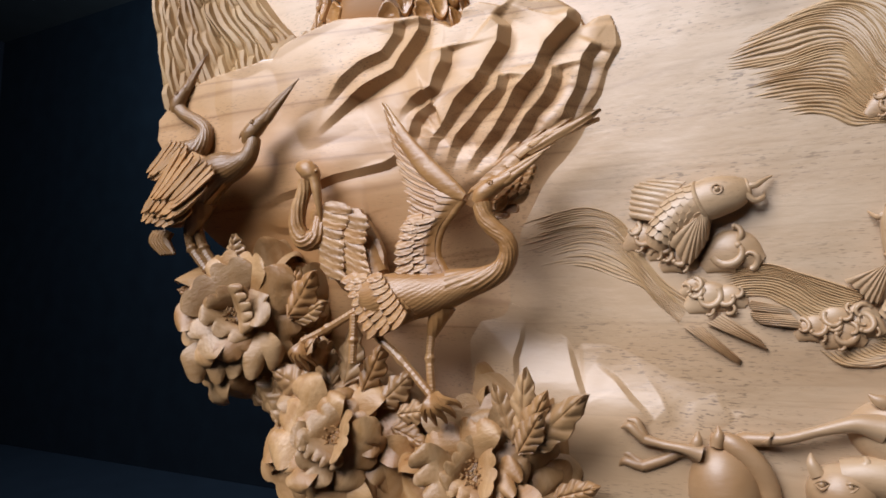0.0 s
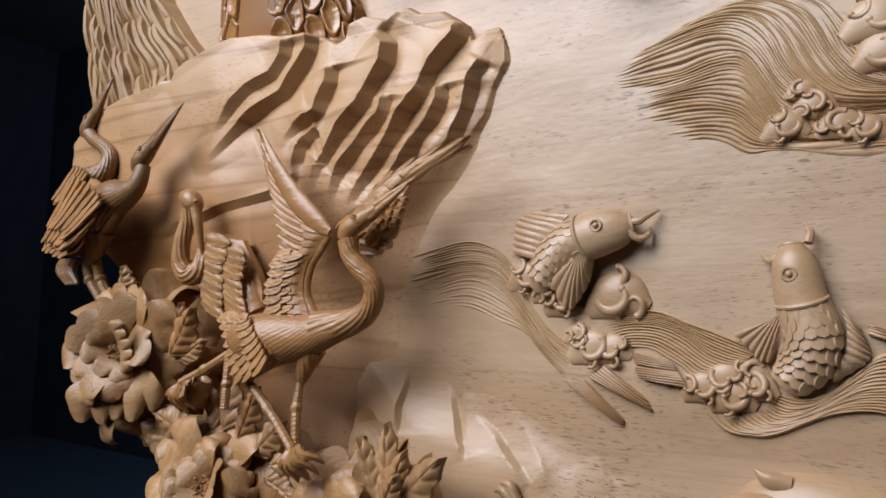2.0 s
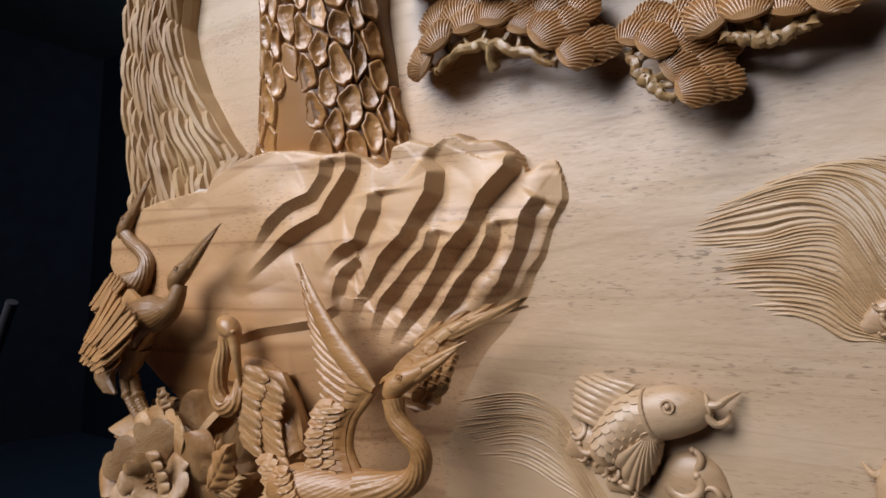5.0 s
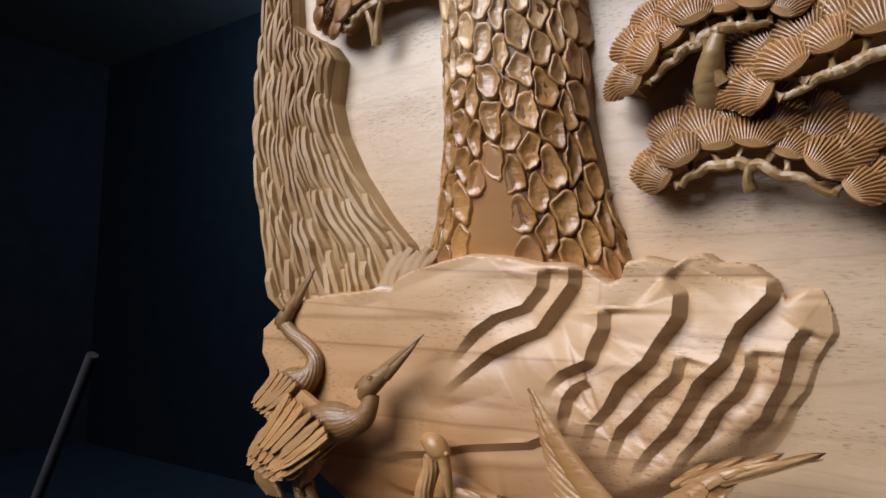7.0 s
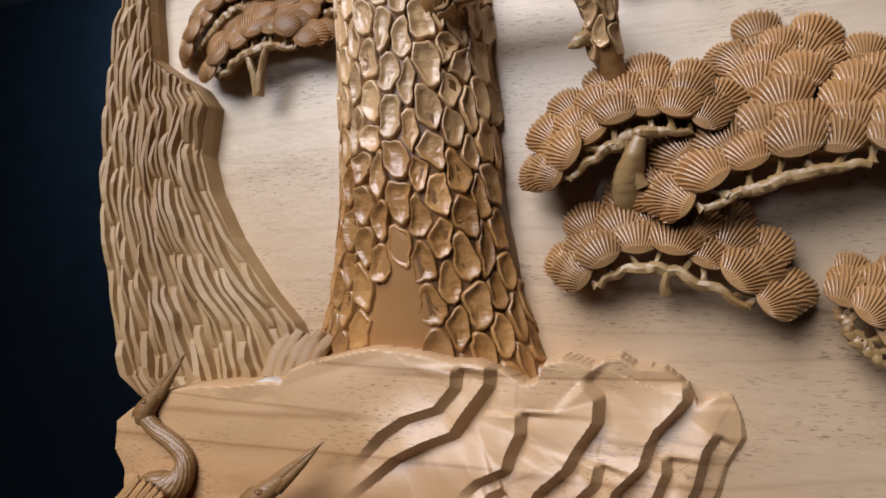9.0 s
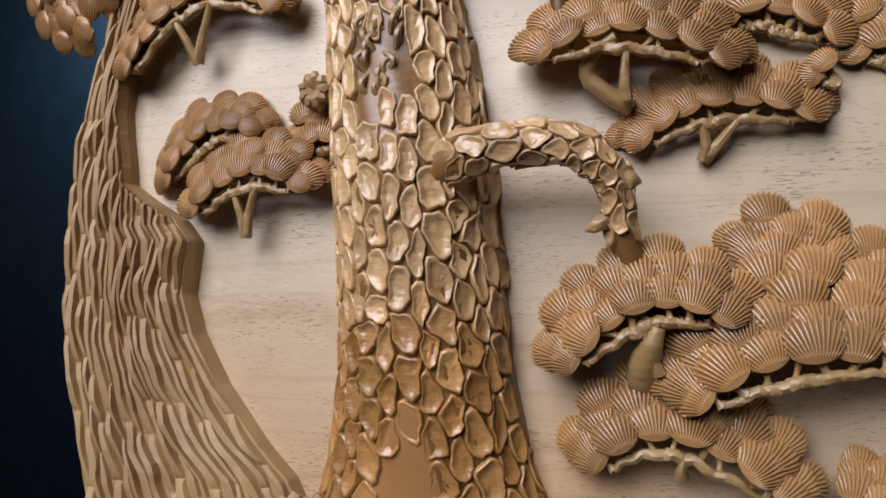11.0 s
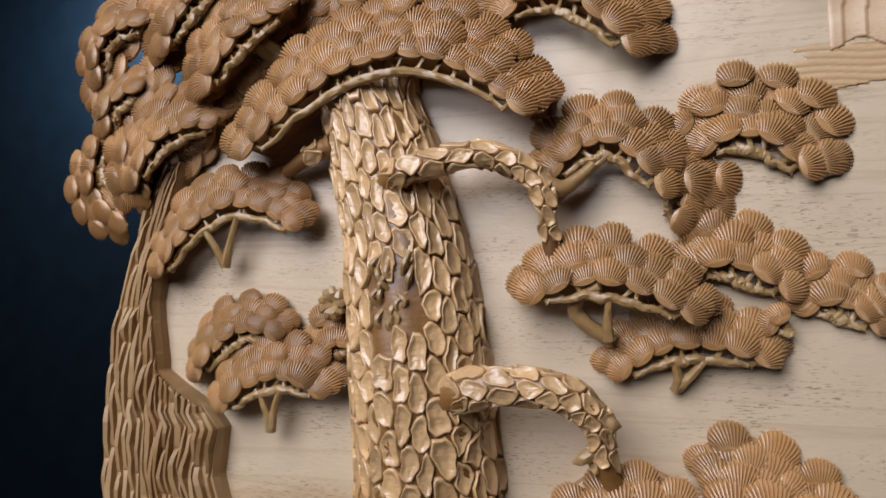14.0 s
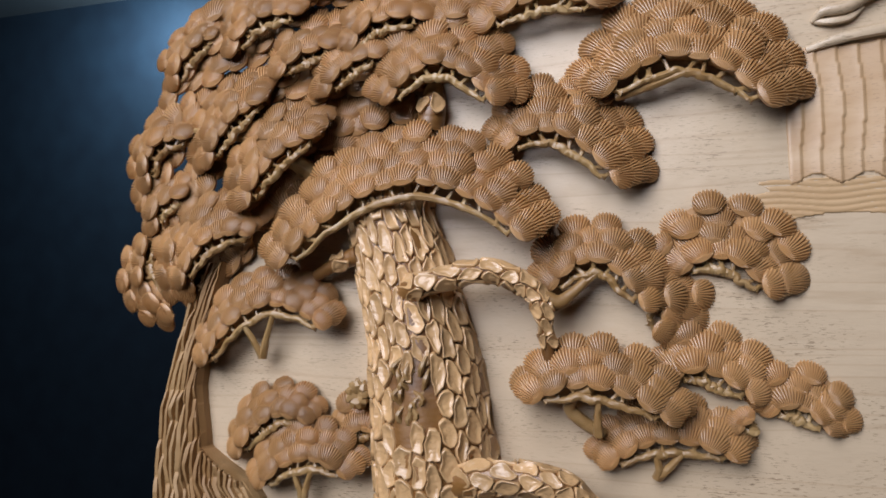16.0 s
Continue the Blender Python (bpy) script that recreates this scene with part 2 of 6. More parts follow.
def tube(bm, pts, n=16, seg=10, flat=1.0, ribs=0.0, rib_n=0, closed=True, twist=0.9):
    """A limb through pts, each (u, v, d, radius); flat squeezes it towards the board, ribs roughens it along its length."""
    c = spline(pts, n)
    rings = []
    prev = None
    for i, q in enumerate(c):
        t = Vector(c[min(i + 1, n)][:3] - c[max(i - 1, 0)][:3])
        t = Vector((t.x, -t.z, t.y)).normalized()
        side = Vector((0, 1, 0)).cross(t)
        if side.length < 0.2:
            side = prev or Vector((1, 0, 0))
        side = (side - t * side.dot(t)).normalized()
        prev = side
        up = t.cross(side).normalized()
        ring = []
        for k in range(seg):
            a = 2 * math.pi * k / seg
            r = max(q[3], 0.0002) * (1 + (ribs * math.cos(rib_n * a + twist * i) if rib_n else ribs * random.uniform(-1, 1)))
            ring.append(bm.verts.new(P(q[0], q[1], q[2]) + side * math.cos(a) * r + up * math.sin(a) * r * flat))
        rings.append(ring)
    for a, b in zip(rings, rings[1:]):
        for k in range(seg):
            bm.faces.new((a[k], a[(k + 1) % seg], b[(k + 1) % seg], b[k]))
    if closed:
        bm.faces.new(rings[0][::-1])
        bm.faces.new(rings[-1])
    return rings


def lattice_noise(x, y, seed=0):
    """Smooth noise from -1 to 1 over numpy arrays."""
    rng = np.random.RandomState(seed)
    table = rng.uniform(-1, 1, (64, 64))
    xi, yi = np.floor(x).astype(int), np.floor(y).astype(int)
    fx, fy = x - xi, y - yi
    fx, fy = fx * fx * (3 - 2 * fx), fy * fy * (3 - 2 * fy)
    g = lambda i, j: table[i % 64, j % 64]
    return (g(xi, yi) * (1 - fx) + g(xi + 1, yi) * fx) * (1 - fy) + (g(xi, yi + 1) * (1 - fx) + g(xi + 1, yi + 1) * fx) * fy


def smooth01(x):
    x = np.clip(x, 0, 1)
    return x * x * (3 - 2 * x)


def along(pts, U, V):
    """For each place: distance from the line pts (positive to its left when walking along it) and how far along, 0 to 1."""
    best = np.full(U.shape, 1e9)
    sign, where = np.zeros(U.shape), np.zeros(U.shape)
    lens = [math.dist(a, b) for a, b in zip(pts, pts[1:])]
    total, run = sum(lens), 0.0
    for (a, b), ln in zip(zip(pts, pts[1:]), lens):
        du, dv = (b[0] - a[0]) / ln, (b[1] - a[1]) / ln
        s = np.clip((U - a[0]) * du + (V - a[1]) * dv, 0, ln)
        ex, ey = U - a[0] - s * du, V - a[1] - s * dv
        dist = np.hypot(ex, ey)
        near = dist < best
        best = np.where(near, dist, best)
        sign = np.where(near, np.sign(ey * du - ex * dv), sign)
        where = np.where(near, (run + s) / total, where)
        run += ln
    return best * np.where(sign == 0, 1, sign), where


def profile(v, table):
    """Piecewise linear: table of (v, value)."""
    t = sorted(table)
    return np.interp(v, [a for a, b in t], [b for a, b in t])


def relief(name, u0, u1, v0, v1, step, height, mat, parent, label="", floor_d=-0.004, snap=None, crisp=0):
    """A carved patch of the face: height(U, V) gives metres proud of the board, or less than 0 where there is none."""
    us, vs = np.arange(u0, u1, step), np.arange(v0, v1, step)
    U, V = np.meshgrid(us, vs)
    if snap:
        U, V = snap(U, V)
    H = height(U, V)
    keep = H > 0
    nv, nu = H.shape
    cell = keep[:-1, :-1] | keep[1:, :-1] | keep[:-1, 1:] | keep[1:, 1:]
    used = np.zeros(H.shape, bool)
    for a, b in ((0, 0), (1, 0), (0, 1), (1, 1)):
        used[a:nv - 1 + a, b:nu - 1 + b] |= cell
    idx = np.full(H.shape, -1)
    idx[used] = np.arange(used.sum())
    D = np.where(H > 0, H, floor_d)
    co = np.stack([U[used], -D[used], V[used]], 1)
    f = np.stack([idx[:-1, :-1][cell], idx[:-1, 1:][cell], idx[1:, 1:][cell], idx[1:, :-1][cell]], 1)
    ob = from_lists(name, co.tolist(), f.tolist(), mat, parent, label)
    if crisp:
        ob.data.set_sharp_from_angle(angle=radians(crisp))
    return ob


# ---- room ----


def slab(name, x0, x1, y0, y1, z0, z1, mat, label, cat):
    bm = bmesh.new()
    box(bm, x0, x1, y0, y1, z0, z1)
    return tagged(part(name, bm, mat, None, smooth=False), label, cat, kind="structure")


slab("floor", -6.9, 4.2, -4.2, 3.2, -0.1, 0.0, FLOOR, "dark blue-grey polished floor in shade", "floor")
slab("ceiling", -6.9, 4.2, -4.2, 3.2, 3.8, 3.9, CEIL, "dull pale ceiling above the carving", "ceiling")
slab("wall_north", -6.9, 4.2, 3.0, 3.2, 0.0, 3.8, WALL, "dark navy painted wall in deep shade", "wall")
slab("wall_west", -6.9, -6.7, -4.0, 3.0, 0.0, 3.8, DARK, "wall with its deep shade put into a black colour", "wall")
slab("wall_east", 4.0, 4.2, -4.0, 3.0, 0.0, 3.8, WALL, "dark navy painted wall in deep shade", "wall")
slab("wall_south", -6.9, 4.2, -4.2, -4.0, 0.0, 3.8, WALL, "dark navy painted wall in deep shade", "wall")
slab("partition_wall", -0.34, 4.0, 0.075, 0.2, 0.0, 3.8, PARTITION, "dark partition wall that carries the carved panel", "wall")

# ---- the carved panel ----


def thing(name, label, category, group=""):
    """An empty that carries the parts of one carved motif, at the foot of the panel's own measure."""
    ob = tagged(new(name), label, category, group)
    ob.location = (0, 0, EYE)
    return ob


def lone(ob, label, category, group=""):
    """A motif that is one mesh."""
    ob.location = (0, 0, EYE)
    return tagged(ob, label, category, group)


panel = thing("wood_slab", "large pale varnished wooden slab with horizontal grain on a wall", "wood slab")
pine = thing("carved_pine_tree", "carved wooden pine with plated bark trunk and needle clumps", "pine carving")

LEFT = [(-0.40, -0.33), (-0.12, -0.37), (0.0, -0.43), (0.06, -0.455), (0.13, -0.52), (0.17, -0.545), (0.20, -0.56), (0.225, -0.592), (0.26, -0.602), (0.32, -0.615), (0.38, -0.622),
        (0.48, -0.622), (0.56, -0.610), (0.63, -0.592), (0.70, -0.56), (0.80, -0.52), (0.90, -0.45), (0.97, -0.36)]


def board_height(U, V):
    edge = profile(V, LEFT) + 0.003 * lattice_noise(V * 60, V * 0 + 3, 5)
    h = 0.0010 + 0.0007 * lattice_noise(U * 14, V * 20, 1) + 0.0002 * lattice_noise(U * 60, V * 90, 2)
    return np.where(U > edge, np.maximum(h, 0.0001), -1)


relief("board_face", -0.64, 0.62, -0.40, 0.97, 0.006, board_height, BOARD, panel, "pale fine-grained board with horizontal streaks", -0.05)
bm = bmesh.new()
outline = [(-0.36, -0.40)] + [(u + 0.004, v) for v, u in LEFT[1:]] + [(0.615, 0.965), (0.615, -0.40)]
front = [bm.verts.new(P(u, v, -0.002)) for u, v in outline]
back = [bm.verts.new(P(u, v, -0.075)) for u, v in outline]
bm.faces.new(front)
bm.faces.new(back[::-1])
for i in range(len(outline)):
    j = (i + 1) % len(outline)
    bm.faces.new((front[i], back[i], back[j], front[j]))
bmesh.ops.recalc_face_normals(bm, faces=bm.faces)
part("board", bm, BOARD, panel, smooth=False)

# rock shelf with terraces; each fold runs from its top end downwards
FOLDS = []


def fold(drop, *pts):
    """A terrace edge, from its top end downwards."""
    FOLDS.append((list(pts), drop))


fold(0.008, (-0.28, 0.246), (-0.281, 0.233), (-0.292, 0.22), (-0.313, 0.213), (-0.329, 0.202), (-0.346, 0.184), (-0.355, 0.171))
fold(0.011, (-0.259, 0.249), (-0.26, 0.235), (-0.274, 0.216), (-0.282, 0.204), (-0.3, 0.197), (-0.321, 0.186), (-0.34, 0.17), (-0.361, 0.153))
fold(0.010, (-0.24, 0.218), (-0.24, 0.205), (-0.246, 0.192), (-0.248, 0.184), (-0.265, 0.176), (-0.274, 0.168), (-0.28, 0.156))
fold(0.008, (-0.248, 0.172), (-0.258, 0.167), (-0.264, 0.158), (-0.267, 0.144), (-0.266, 0.132))
fold(0.012, (-0.202, 0.237), (-0.192, 0.227), (-0.193, 0.214), (-0.205, 0.197), (-0.211, 0.186), (-0.228, 0.171), (-0.236, 0.155), (-0.248, 0.142), (-0.252, 0.128), (-0.254, 0.116))
fold(0.010, (-0.192, 0.19), (-0.195, 0.177), (-0.208, 0.165), (-0.216, 0.155), (-0.229, 0.141), (-0.234, 0.128), (-0.239, 0.109))
fold(0.013, (-0.141, 0.238), (-0.141, 0.228), (-0.158, 0.21), (-0.163, 0.201), (-0.167, 0.189), (-0.182, 0.174), (-0.188, 0.161), (-0.198, 0.144), (-0.212, 0.129), (-0.221, 0.115), (-0.223, 0.099))
fold(0.011, (-0.154, 0.194), (-0.154, 0.184), (-0.16, 0.17), (-0.173, 0.157), (-0.181, 0.141), (-0.193, 0.127), (-0.201, 0.111))
fold(0.010, (-0.123, 0.21), (-0.131, 0.198), (-0.137, 0.175), (-0.144, 0.162), (-0.147, 0.154), (-0.158, 0.142), (-0.162, 0.127))
fold(0.011, (-0.109, 0.226), (-0.108, 0.206), (-0.118, 0.189), (-0.124, 0.171), (-0.133, 0.16), (-0.139, 0.148), (-0.148, 0.138), (-0.154, 0.127))
fold(0.005, (-0.262, 0.139), (-0.290, 0.126), (-0.338, 0.119), (-0.363, 0.112), (-0.394, 0.107), (-0.415, 0.099), (-0.44, 0.09))
fold(0.005, (-0.307, 0.086), (-0.346, 0.079), (-0.370, 0.075), (-0.402, 0.079), (-0.424, 0.088))
ROCK_TOP = [(-0.62, 0.15), (-0.564, 0.184), (-0.559, 0.196), (-0.539, 0.209), (-0.516, 0.221), (-0.469, 0.229), (-0.435, 0.232), (-0.404, 0.234), (-0.397, 0.243), (-0.38, 0.249), (-0.357, 0.255), (-0.334, 0.259), (-0.309, 0.256), (-0.284, 0.251), (-0.265, 0.251),
            (-0.248, 0.244), (-0.235, 0.237), (-0.227, 0.24), (-0.223, 0.251), (-0.211, 0.254), (-0.193, 0.248), (-0.186, 0.253), (-0.177, 0.255), (-0.168, 0.249), (-0.151, 0.248), (-0.137, 0.237), (-0.132, 0.225), (-0.121, 0.231), (-0.112, 0.231), (-0.104, 0.209), (-0.098, 0.1)]
RISER = 0.0062      # width of a terrace's steep face


def snap_to(folds, riser, U, V):
    """Draws the nearest mesh points onto both edges of every fold, so that the edges run clean."""
    moved = np.zeros(U.shape, bool)
    for pts, drop in folds:
        s, w = along(pts, U, V)
        e = 2e-4
        nu, nv = (along(pts, U + e, V)[0] - s) / e, (along(pts, U, V + e)[0] - s) / e
        for line in (0.0, riser):
            off = s - line
            near = (np.abs(off) < 0.00060) & (w > 0.001) & (w < 0.999) & ~moved & (np.abs(nu) <= 1.01) & (np.abs(nv) <= 1.01)
            U, V = np.where(near, U - off * nu, U), np.where(near, V - off * nv, V)
            moved |= near
    return U, V


def rock_height(U, V):
    top = np.interp(U, [a for a, b in ROCK_TOP], [b for a, b in ROCK_TOP]) + 0.0008 * lattice_noise(U * 70, V * 0, 9)
    right = profile(V, [(-0.4, -0.13), (-0.12, -0.14), (-0.02, -0.205), (0.04, -0.205), (0.1, -0.165), (0.15, -0.118), (0.2, -0.090), (0.24, -0.090)]) + 0.006 * lattice_noise(V * 24, U * 6, 35)
    left = profile(V, [(-0.4, -0.36), (-0.12, -0.39), (0.0, -0.44), (0.056, -0.464), (0.085, -0.503), (0.125, -0.532), (0.144, -0.546), (0.16, -0.548), (0.174, -0.558), (0.197, -0.556), (0.22, -0.54), (0.27, -0.52)]) + 0.002 * lattice_noise(V * 60, V * 0 + 1, 8)
    base = np.interp(U, [-0.6, -0.45, -0.35, -0.25, -0.18, -0.15, -0.11, -0.09], [0.052, 0.056, 0.050, 0.040, 0.026, 0.018, 0.007, 0.003])
    base = base + 0.0022 * lattice_noise(U * 11, V * 12, 3) + 0.0004 * lattice_noise(U * 40, V * 45, 4) + 0.0014 * np.abs(lattice_noise(U * 26 + V * 14, V * 30 - U * 9, 6))
    base = base * (0.34 + 0.66 * smooth01((V + 0.02) / 0.16))
    for pts, drop in FOLDS:
        s, w = along(pts, U, V)
        fade = smooth01(w / 0.05 + 0.15) * smooth01((1 - w) / 0.45)
        drop = drop * (1 + 0.12 * np.sin(w * 19 + drop * 900))
        saw = np.where(s < 0, 0.45 * drop * np.exp(s / 0.015), np.where(s < RISER, 0.45 * drop - drop * s / RISER, -0.55 * drop * np.exp(-(s - RISER) / 0.016)))
        base = base + saw * fade
    edge = np.minimum((top - V) / 0.005, (U - left) / 0.004)
    h = np.maximum(base, 0.0020) * (1 - 0.5 * (1 - np.clip(edge + 0.25, 0, 1)) ** 2) * smooth01((right + 0.02 * smooth01((0.12 - V) / 0.08) - U) / (0.045 + 0.07 * smooth01((0.14 - V) / 0.10)))
    return np.where((edge > 0) & (h > 0.0006), h, -1)


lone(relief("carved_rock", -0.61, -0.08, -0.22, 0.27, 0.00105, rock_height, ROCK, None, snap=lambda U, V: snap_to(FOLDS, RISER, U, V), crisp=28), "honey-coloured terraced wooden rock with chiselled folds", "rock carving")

LOW_FOLDS = [
    ([(-0.187, -0.002), (-0.188, -0.016), (-0.191, -0.032), (-0.189, -0.051)], 0.0065),
    ([(-0.164, -0.004), (-0.152, -0.017), (-0.148, -0.030), (-0.142, -0.046), (-0.135, -0.062)], 0.0060),
    ([(-0.130, -0.035), (-0.115, -0.045), (-0.103, -0.058), (-0.088, -0.072)], 0.0050),
    ([(-0.048, -0.051), (-0.043, -0.061), (-0.037, -0.068)], 0.0040),
]
RIDGE = [(-0.143, -0.024), (-0.112, -0.021), (-0.098, -0.035), (-0.082, -0.056), (-0.073, -0.076)]


LOW_RISER = 0.0034


def low_rock_height(U, V):
    """A low swelling of the board, with a few carved cracks and one soft crest that falls away."""
    top = np.interp(U, np.linspace(-0.30, 0.06, 7), [0.045, 0.03, 0.005, -0.012, -0.028, -0.062, -0.12])
    base = 0.0015 + 0.0125 * smooth01((top - V) / 0.075) * smooth01((0.03 - U) / 0.14) + 0.0014 * lattice_noise(U * 13, V * 12, 31) + 0.0002 * lattice_noise(U * 60, V * 60, 32)
    s, w = along(RIDGE, U, V)
    base = base + 0.0032 * np.where(s < 0, np.exp(s / 0.016), np.exp(-s / 0.006)) * smooth01(w / 0.06) * smooth01((1 - w) / 0.2)
    for pts, drop in LOW_FOLDS:
        s, w = along(pts, U, V)
        fade = np.clip(np.sin(np.pi * np.clip(w, 0, 1)), 0, 1) ** 0.6
        base = base + drop * fade * (np.where(s < 0, 0.45 * np.exp(s / 0.014), np.where(s < LOW_RISER, 0.45 - 0.85 * s / LOW_RISER, -0.40 * np.exp(-(s - LOW_RISER) / 0.018))))
    edge = np.minimum((top - V) / 0.05, np.minimum((U + 0.272) / 0.10, (0.05 - U) / 0.05))
    return np.where(edge > 0, 0.0008 + np.maximum(base, 0.0003) * smooth01(edge), -1)


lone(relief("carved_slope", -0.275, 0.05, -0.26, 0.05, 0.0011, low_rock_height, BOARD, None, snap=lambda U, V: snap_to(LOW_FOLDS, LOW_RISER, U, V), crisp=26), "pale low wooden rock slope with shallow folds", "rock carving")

# gouged cliff along the edge
CLIFF_IN = [(0.19, -0.40), (0.235, -0.405), (0.272, -0.422), (0.295, -0.445), (0.34, -0.482), (0.378, -0.503), (0.41, -0.513), (0.452, -0.508), (0.47, -0.522), (0.485, -0.548),
            (0.50, -0.570), (0.563, -0.578), (0.61, -0.572), (0.66, -0.556), (0.70, -0.545)]


def cliff():
    """Upright gouges side by side: each lane is a chain of narrow blades with a lit face, a kinked crest and a trench beside it, pointed where they run out."""
    r = random.Random(12)
    lanes, v0, v1, dv = 18, 0.185, 0.69, 0.0020
    V = np.arange(v0, v1, dv)
    rows = len(V) - 1
    kinks = lambda step, amount: np.interp(V, np.arange(v0 - step, v1 + 2 * step, step) + r.uniform(-0.4, 0.4) * step, [r.uniform(-amount, amount) for _ in np.arange(v0 - step, v1 + 2 * step, step)])
    left = profile(V, LEFT) - 0.008
    inner = profile(V, CLIFF_IN) + kinks(0.03, 0.0010)
    span = np.maximum(inner - left, 0.112)
    edges = [np.minimum(left + span * (k + (0.2 if k in (0, lanes) else 1) * (kinks(0.055, 0.40) + kinks(0.013, 0.16))) / lanes, inner) for k in range(lanes + 1)]
    edges[lanes] = inner
    swell = lambda k: np.interp(k / lanes, [0, 0.3, 0.65, 0.9, 1], [0.009, 0.015, 0.020, 0.019, 0.014]) + 0.0045 * lattice_noise(V * 0 + k * 0.31 + 0.2, V * 4.5, 41) + 0.002 * lattice_noise(V * 0 + k * 0.17, V * 3 + 7, 42)
    verts, faces = [], []
    for k in range(lanes):
        a, b = edges[k], edges[k + 1]
        lo, hi = swell(k), swell(k + 1)
        tall = np.zeros(rows + 1)
        v = v0 - r.uniform(0, 0.06)
        while v < v1:
            long = r.uniform(0.030, 0.085)
            f = (V - v) / long
            peak = r.uniform(0.35, 0.8)
            rise = np.clip(np.where(f < peak, f / peak, (1 - f) / (1 - peak)), 0, 1) ** 0.45
            tall = np.where((f >= 0) & (f < 1), r.uniform(0.0042, 0.0088) * rise, tall)
            v += long
        crest_, width_ = np.clip(0.30 + kinks(0.014, 0.14), 0.1, 0.5), np.clip(0.44 + kinks(0.03, 0.16), 0.22, 0.58)
        tall = tall * np.clip((b - a) / 0.003, 0, 1)
        n0 = len(verts)
        for i in range(rows + 1):
            w = b[i] - a[i]
            c1, c2 = crest_[i], min(0.86, crest_[i] + width_[i])
            mix_ = lambda x: lo[i] * (1 - x) + hi[i] * x
            verts += [P(a[i], V[i], lo[i]), P(a[i] + w * c1, V[i], mix_(c1) + tall[i]), P(a[i] + w * c2, V[i], mix_(c2) + tall[i] * 0.82), P(a[i] + w * min(0.95, c2 + 0.10), V[i], mix_(c2) - 0.0008), P(b[i], V[i], hi[i])]
        for i in range(rows):
            q = n0 + 5 * i
            if max(b[i] - a[i], b[i + 1] - a[i + 1]) > 1e-5:
                faces += [(q + e, q + e + 1, q + e + 6, q + e + 5) for e in range(4)]
    # the outer side towards the room, and the inner side down to the board
    bulge = kinks(0.05, 0.0012) + 0.0022
    for outer in (True, False):
        n0 = len(verts)
        for i in range(rows + 1):
            last = 0 if outer else max([0] + [k for k in range(lanes + 1) if edges[k][i] < inner[i] - 1e-6]) + 1
            at_, d, way_ = (edges[0][i], float(swell(0)[i]), -1) if outer else (inner[i], float(swell(last)[i]), 1)
            verts += [P(at_, V[i], d), P(at_ + way_ * bulge[i], V[i], d * 0.6), P(at_ + way_ * 0.0050, V[i], -0.006)]
        for i in range(rows):
            q = n0 + 3 * i
            faces += [(q, q + 1, q + 4, q + 3), (q + 1, q + 2, q + 5, q + 4)]
    bm = bmesh.new()
    made = [bm.verts.new(p) for p in verts]
    for f in faces:
        bm.faces.new([made[q] for q in f])
    bmesh.ops.remove_doubles(bm, verts=bm.verts, dist=1e-6)
    lone(part("carved_cliff", bm, CLIFF, None, smooth=False), "honey-brown wooden cliff cut with long vertical gouges", "cliff carving")


cliff()

# ---- pine trunk ----
TRUNK_LINE = [(0.20, -0.318, 0.100), (0.245, -0.318, 0.088), (0.29, -0.316, 0.073), (0.36, -0.317, 0.062), (0.45, -0.322, 0.058), (0.55, -0.330, 0.056), (0.61, -0.337, 0.051), (0.70, -0.361, 0.046), (0.735, -0.370, 0.042)]


TRUNK_DEPTH = [(0.20, 0.020), (0.235, 0.024), (0.27, 0.034), (0.36, 0.050), (0.49, 0.062), (0.56, 0.058), (0.69, 0.046), (0.735, 0.042)]


def trunk_at(v):
    return profile(v, [(a, b) for a, b, c in TRUNK_LINE]), profile(v, [(a, c) for a, b, c in TRUNK_LINE]), profile(v, TRUNK_DEPTH)


def trunk_place(theta, v, lift=0.0):
    c, r, d = trunk_at(v)
    return P(c + (r + lift) * math.sin(theta), v, (d + lift) * math.cos(theta) + 0.001)


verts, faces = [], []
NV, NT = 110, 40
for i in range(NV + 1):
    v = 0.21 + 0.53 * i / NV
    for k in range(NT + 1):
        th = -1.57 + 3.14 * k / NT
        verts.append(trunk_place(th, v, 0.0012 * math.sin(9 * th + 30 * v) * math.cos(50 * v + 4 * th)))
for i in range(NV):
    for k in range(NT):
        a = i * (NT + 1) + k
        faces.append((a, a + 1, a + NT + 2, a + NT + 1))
trunk = from_lists("trunk", verts, faces, TRUNK, pine, "dark brown trunk core between raised bark plates")


def clip(poly, m, nrm):
    """The part of a polygon on the near side of the line through m with normal nrm."""
    out = []
    for a, b in zip(poly, poly[1:] + poly[:1]):
        da, db = (a[0] - m[0]) * nrm[0] + (a[1] - m[1]) * nrm[1], (b[0] - m[0]) * nrm[0] + (b[1] - m[1]) * nrm[1]
        if da <= 0:
            out.append(a)
        if da * db < 0:
            f = da / (da - db)
            out.append((a[0] + (b[0] - a[0]) * f, a[1] + (b[1] - a[1]) * f))
    return out


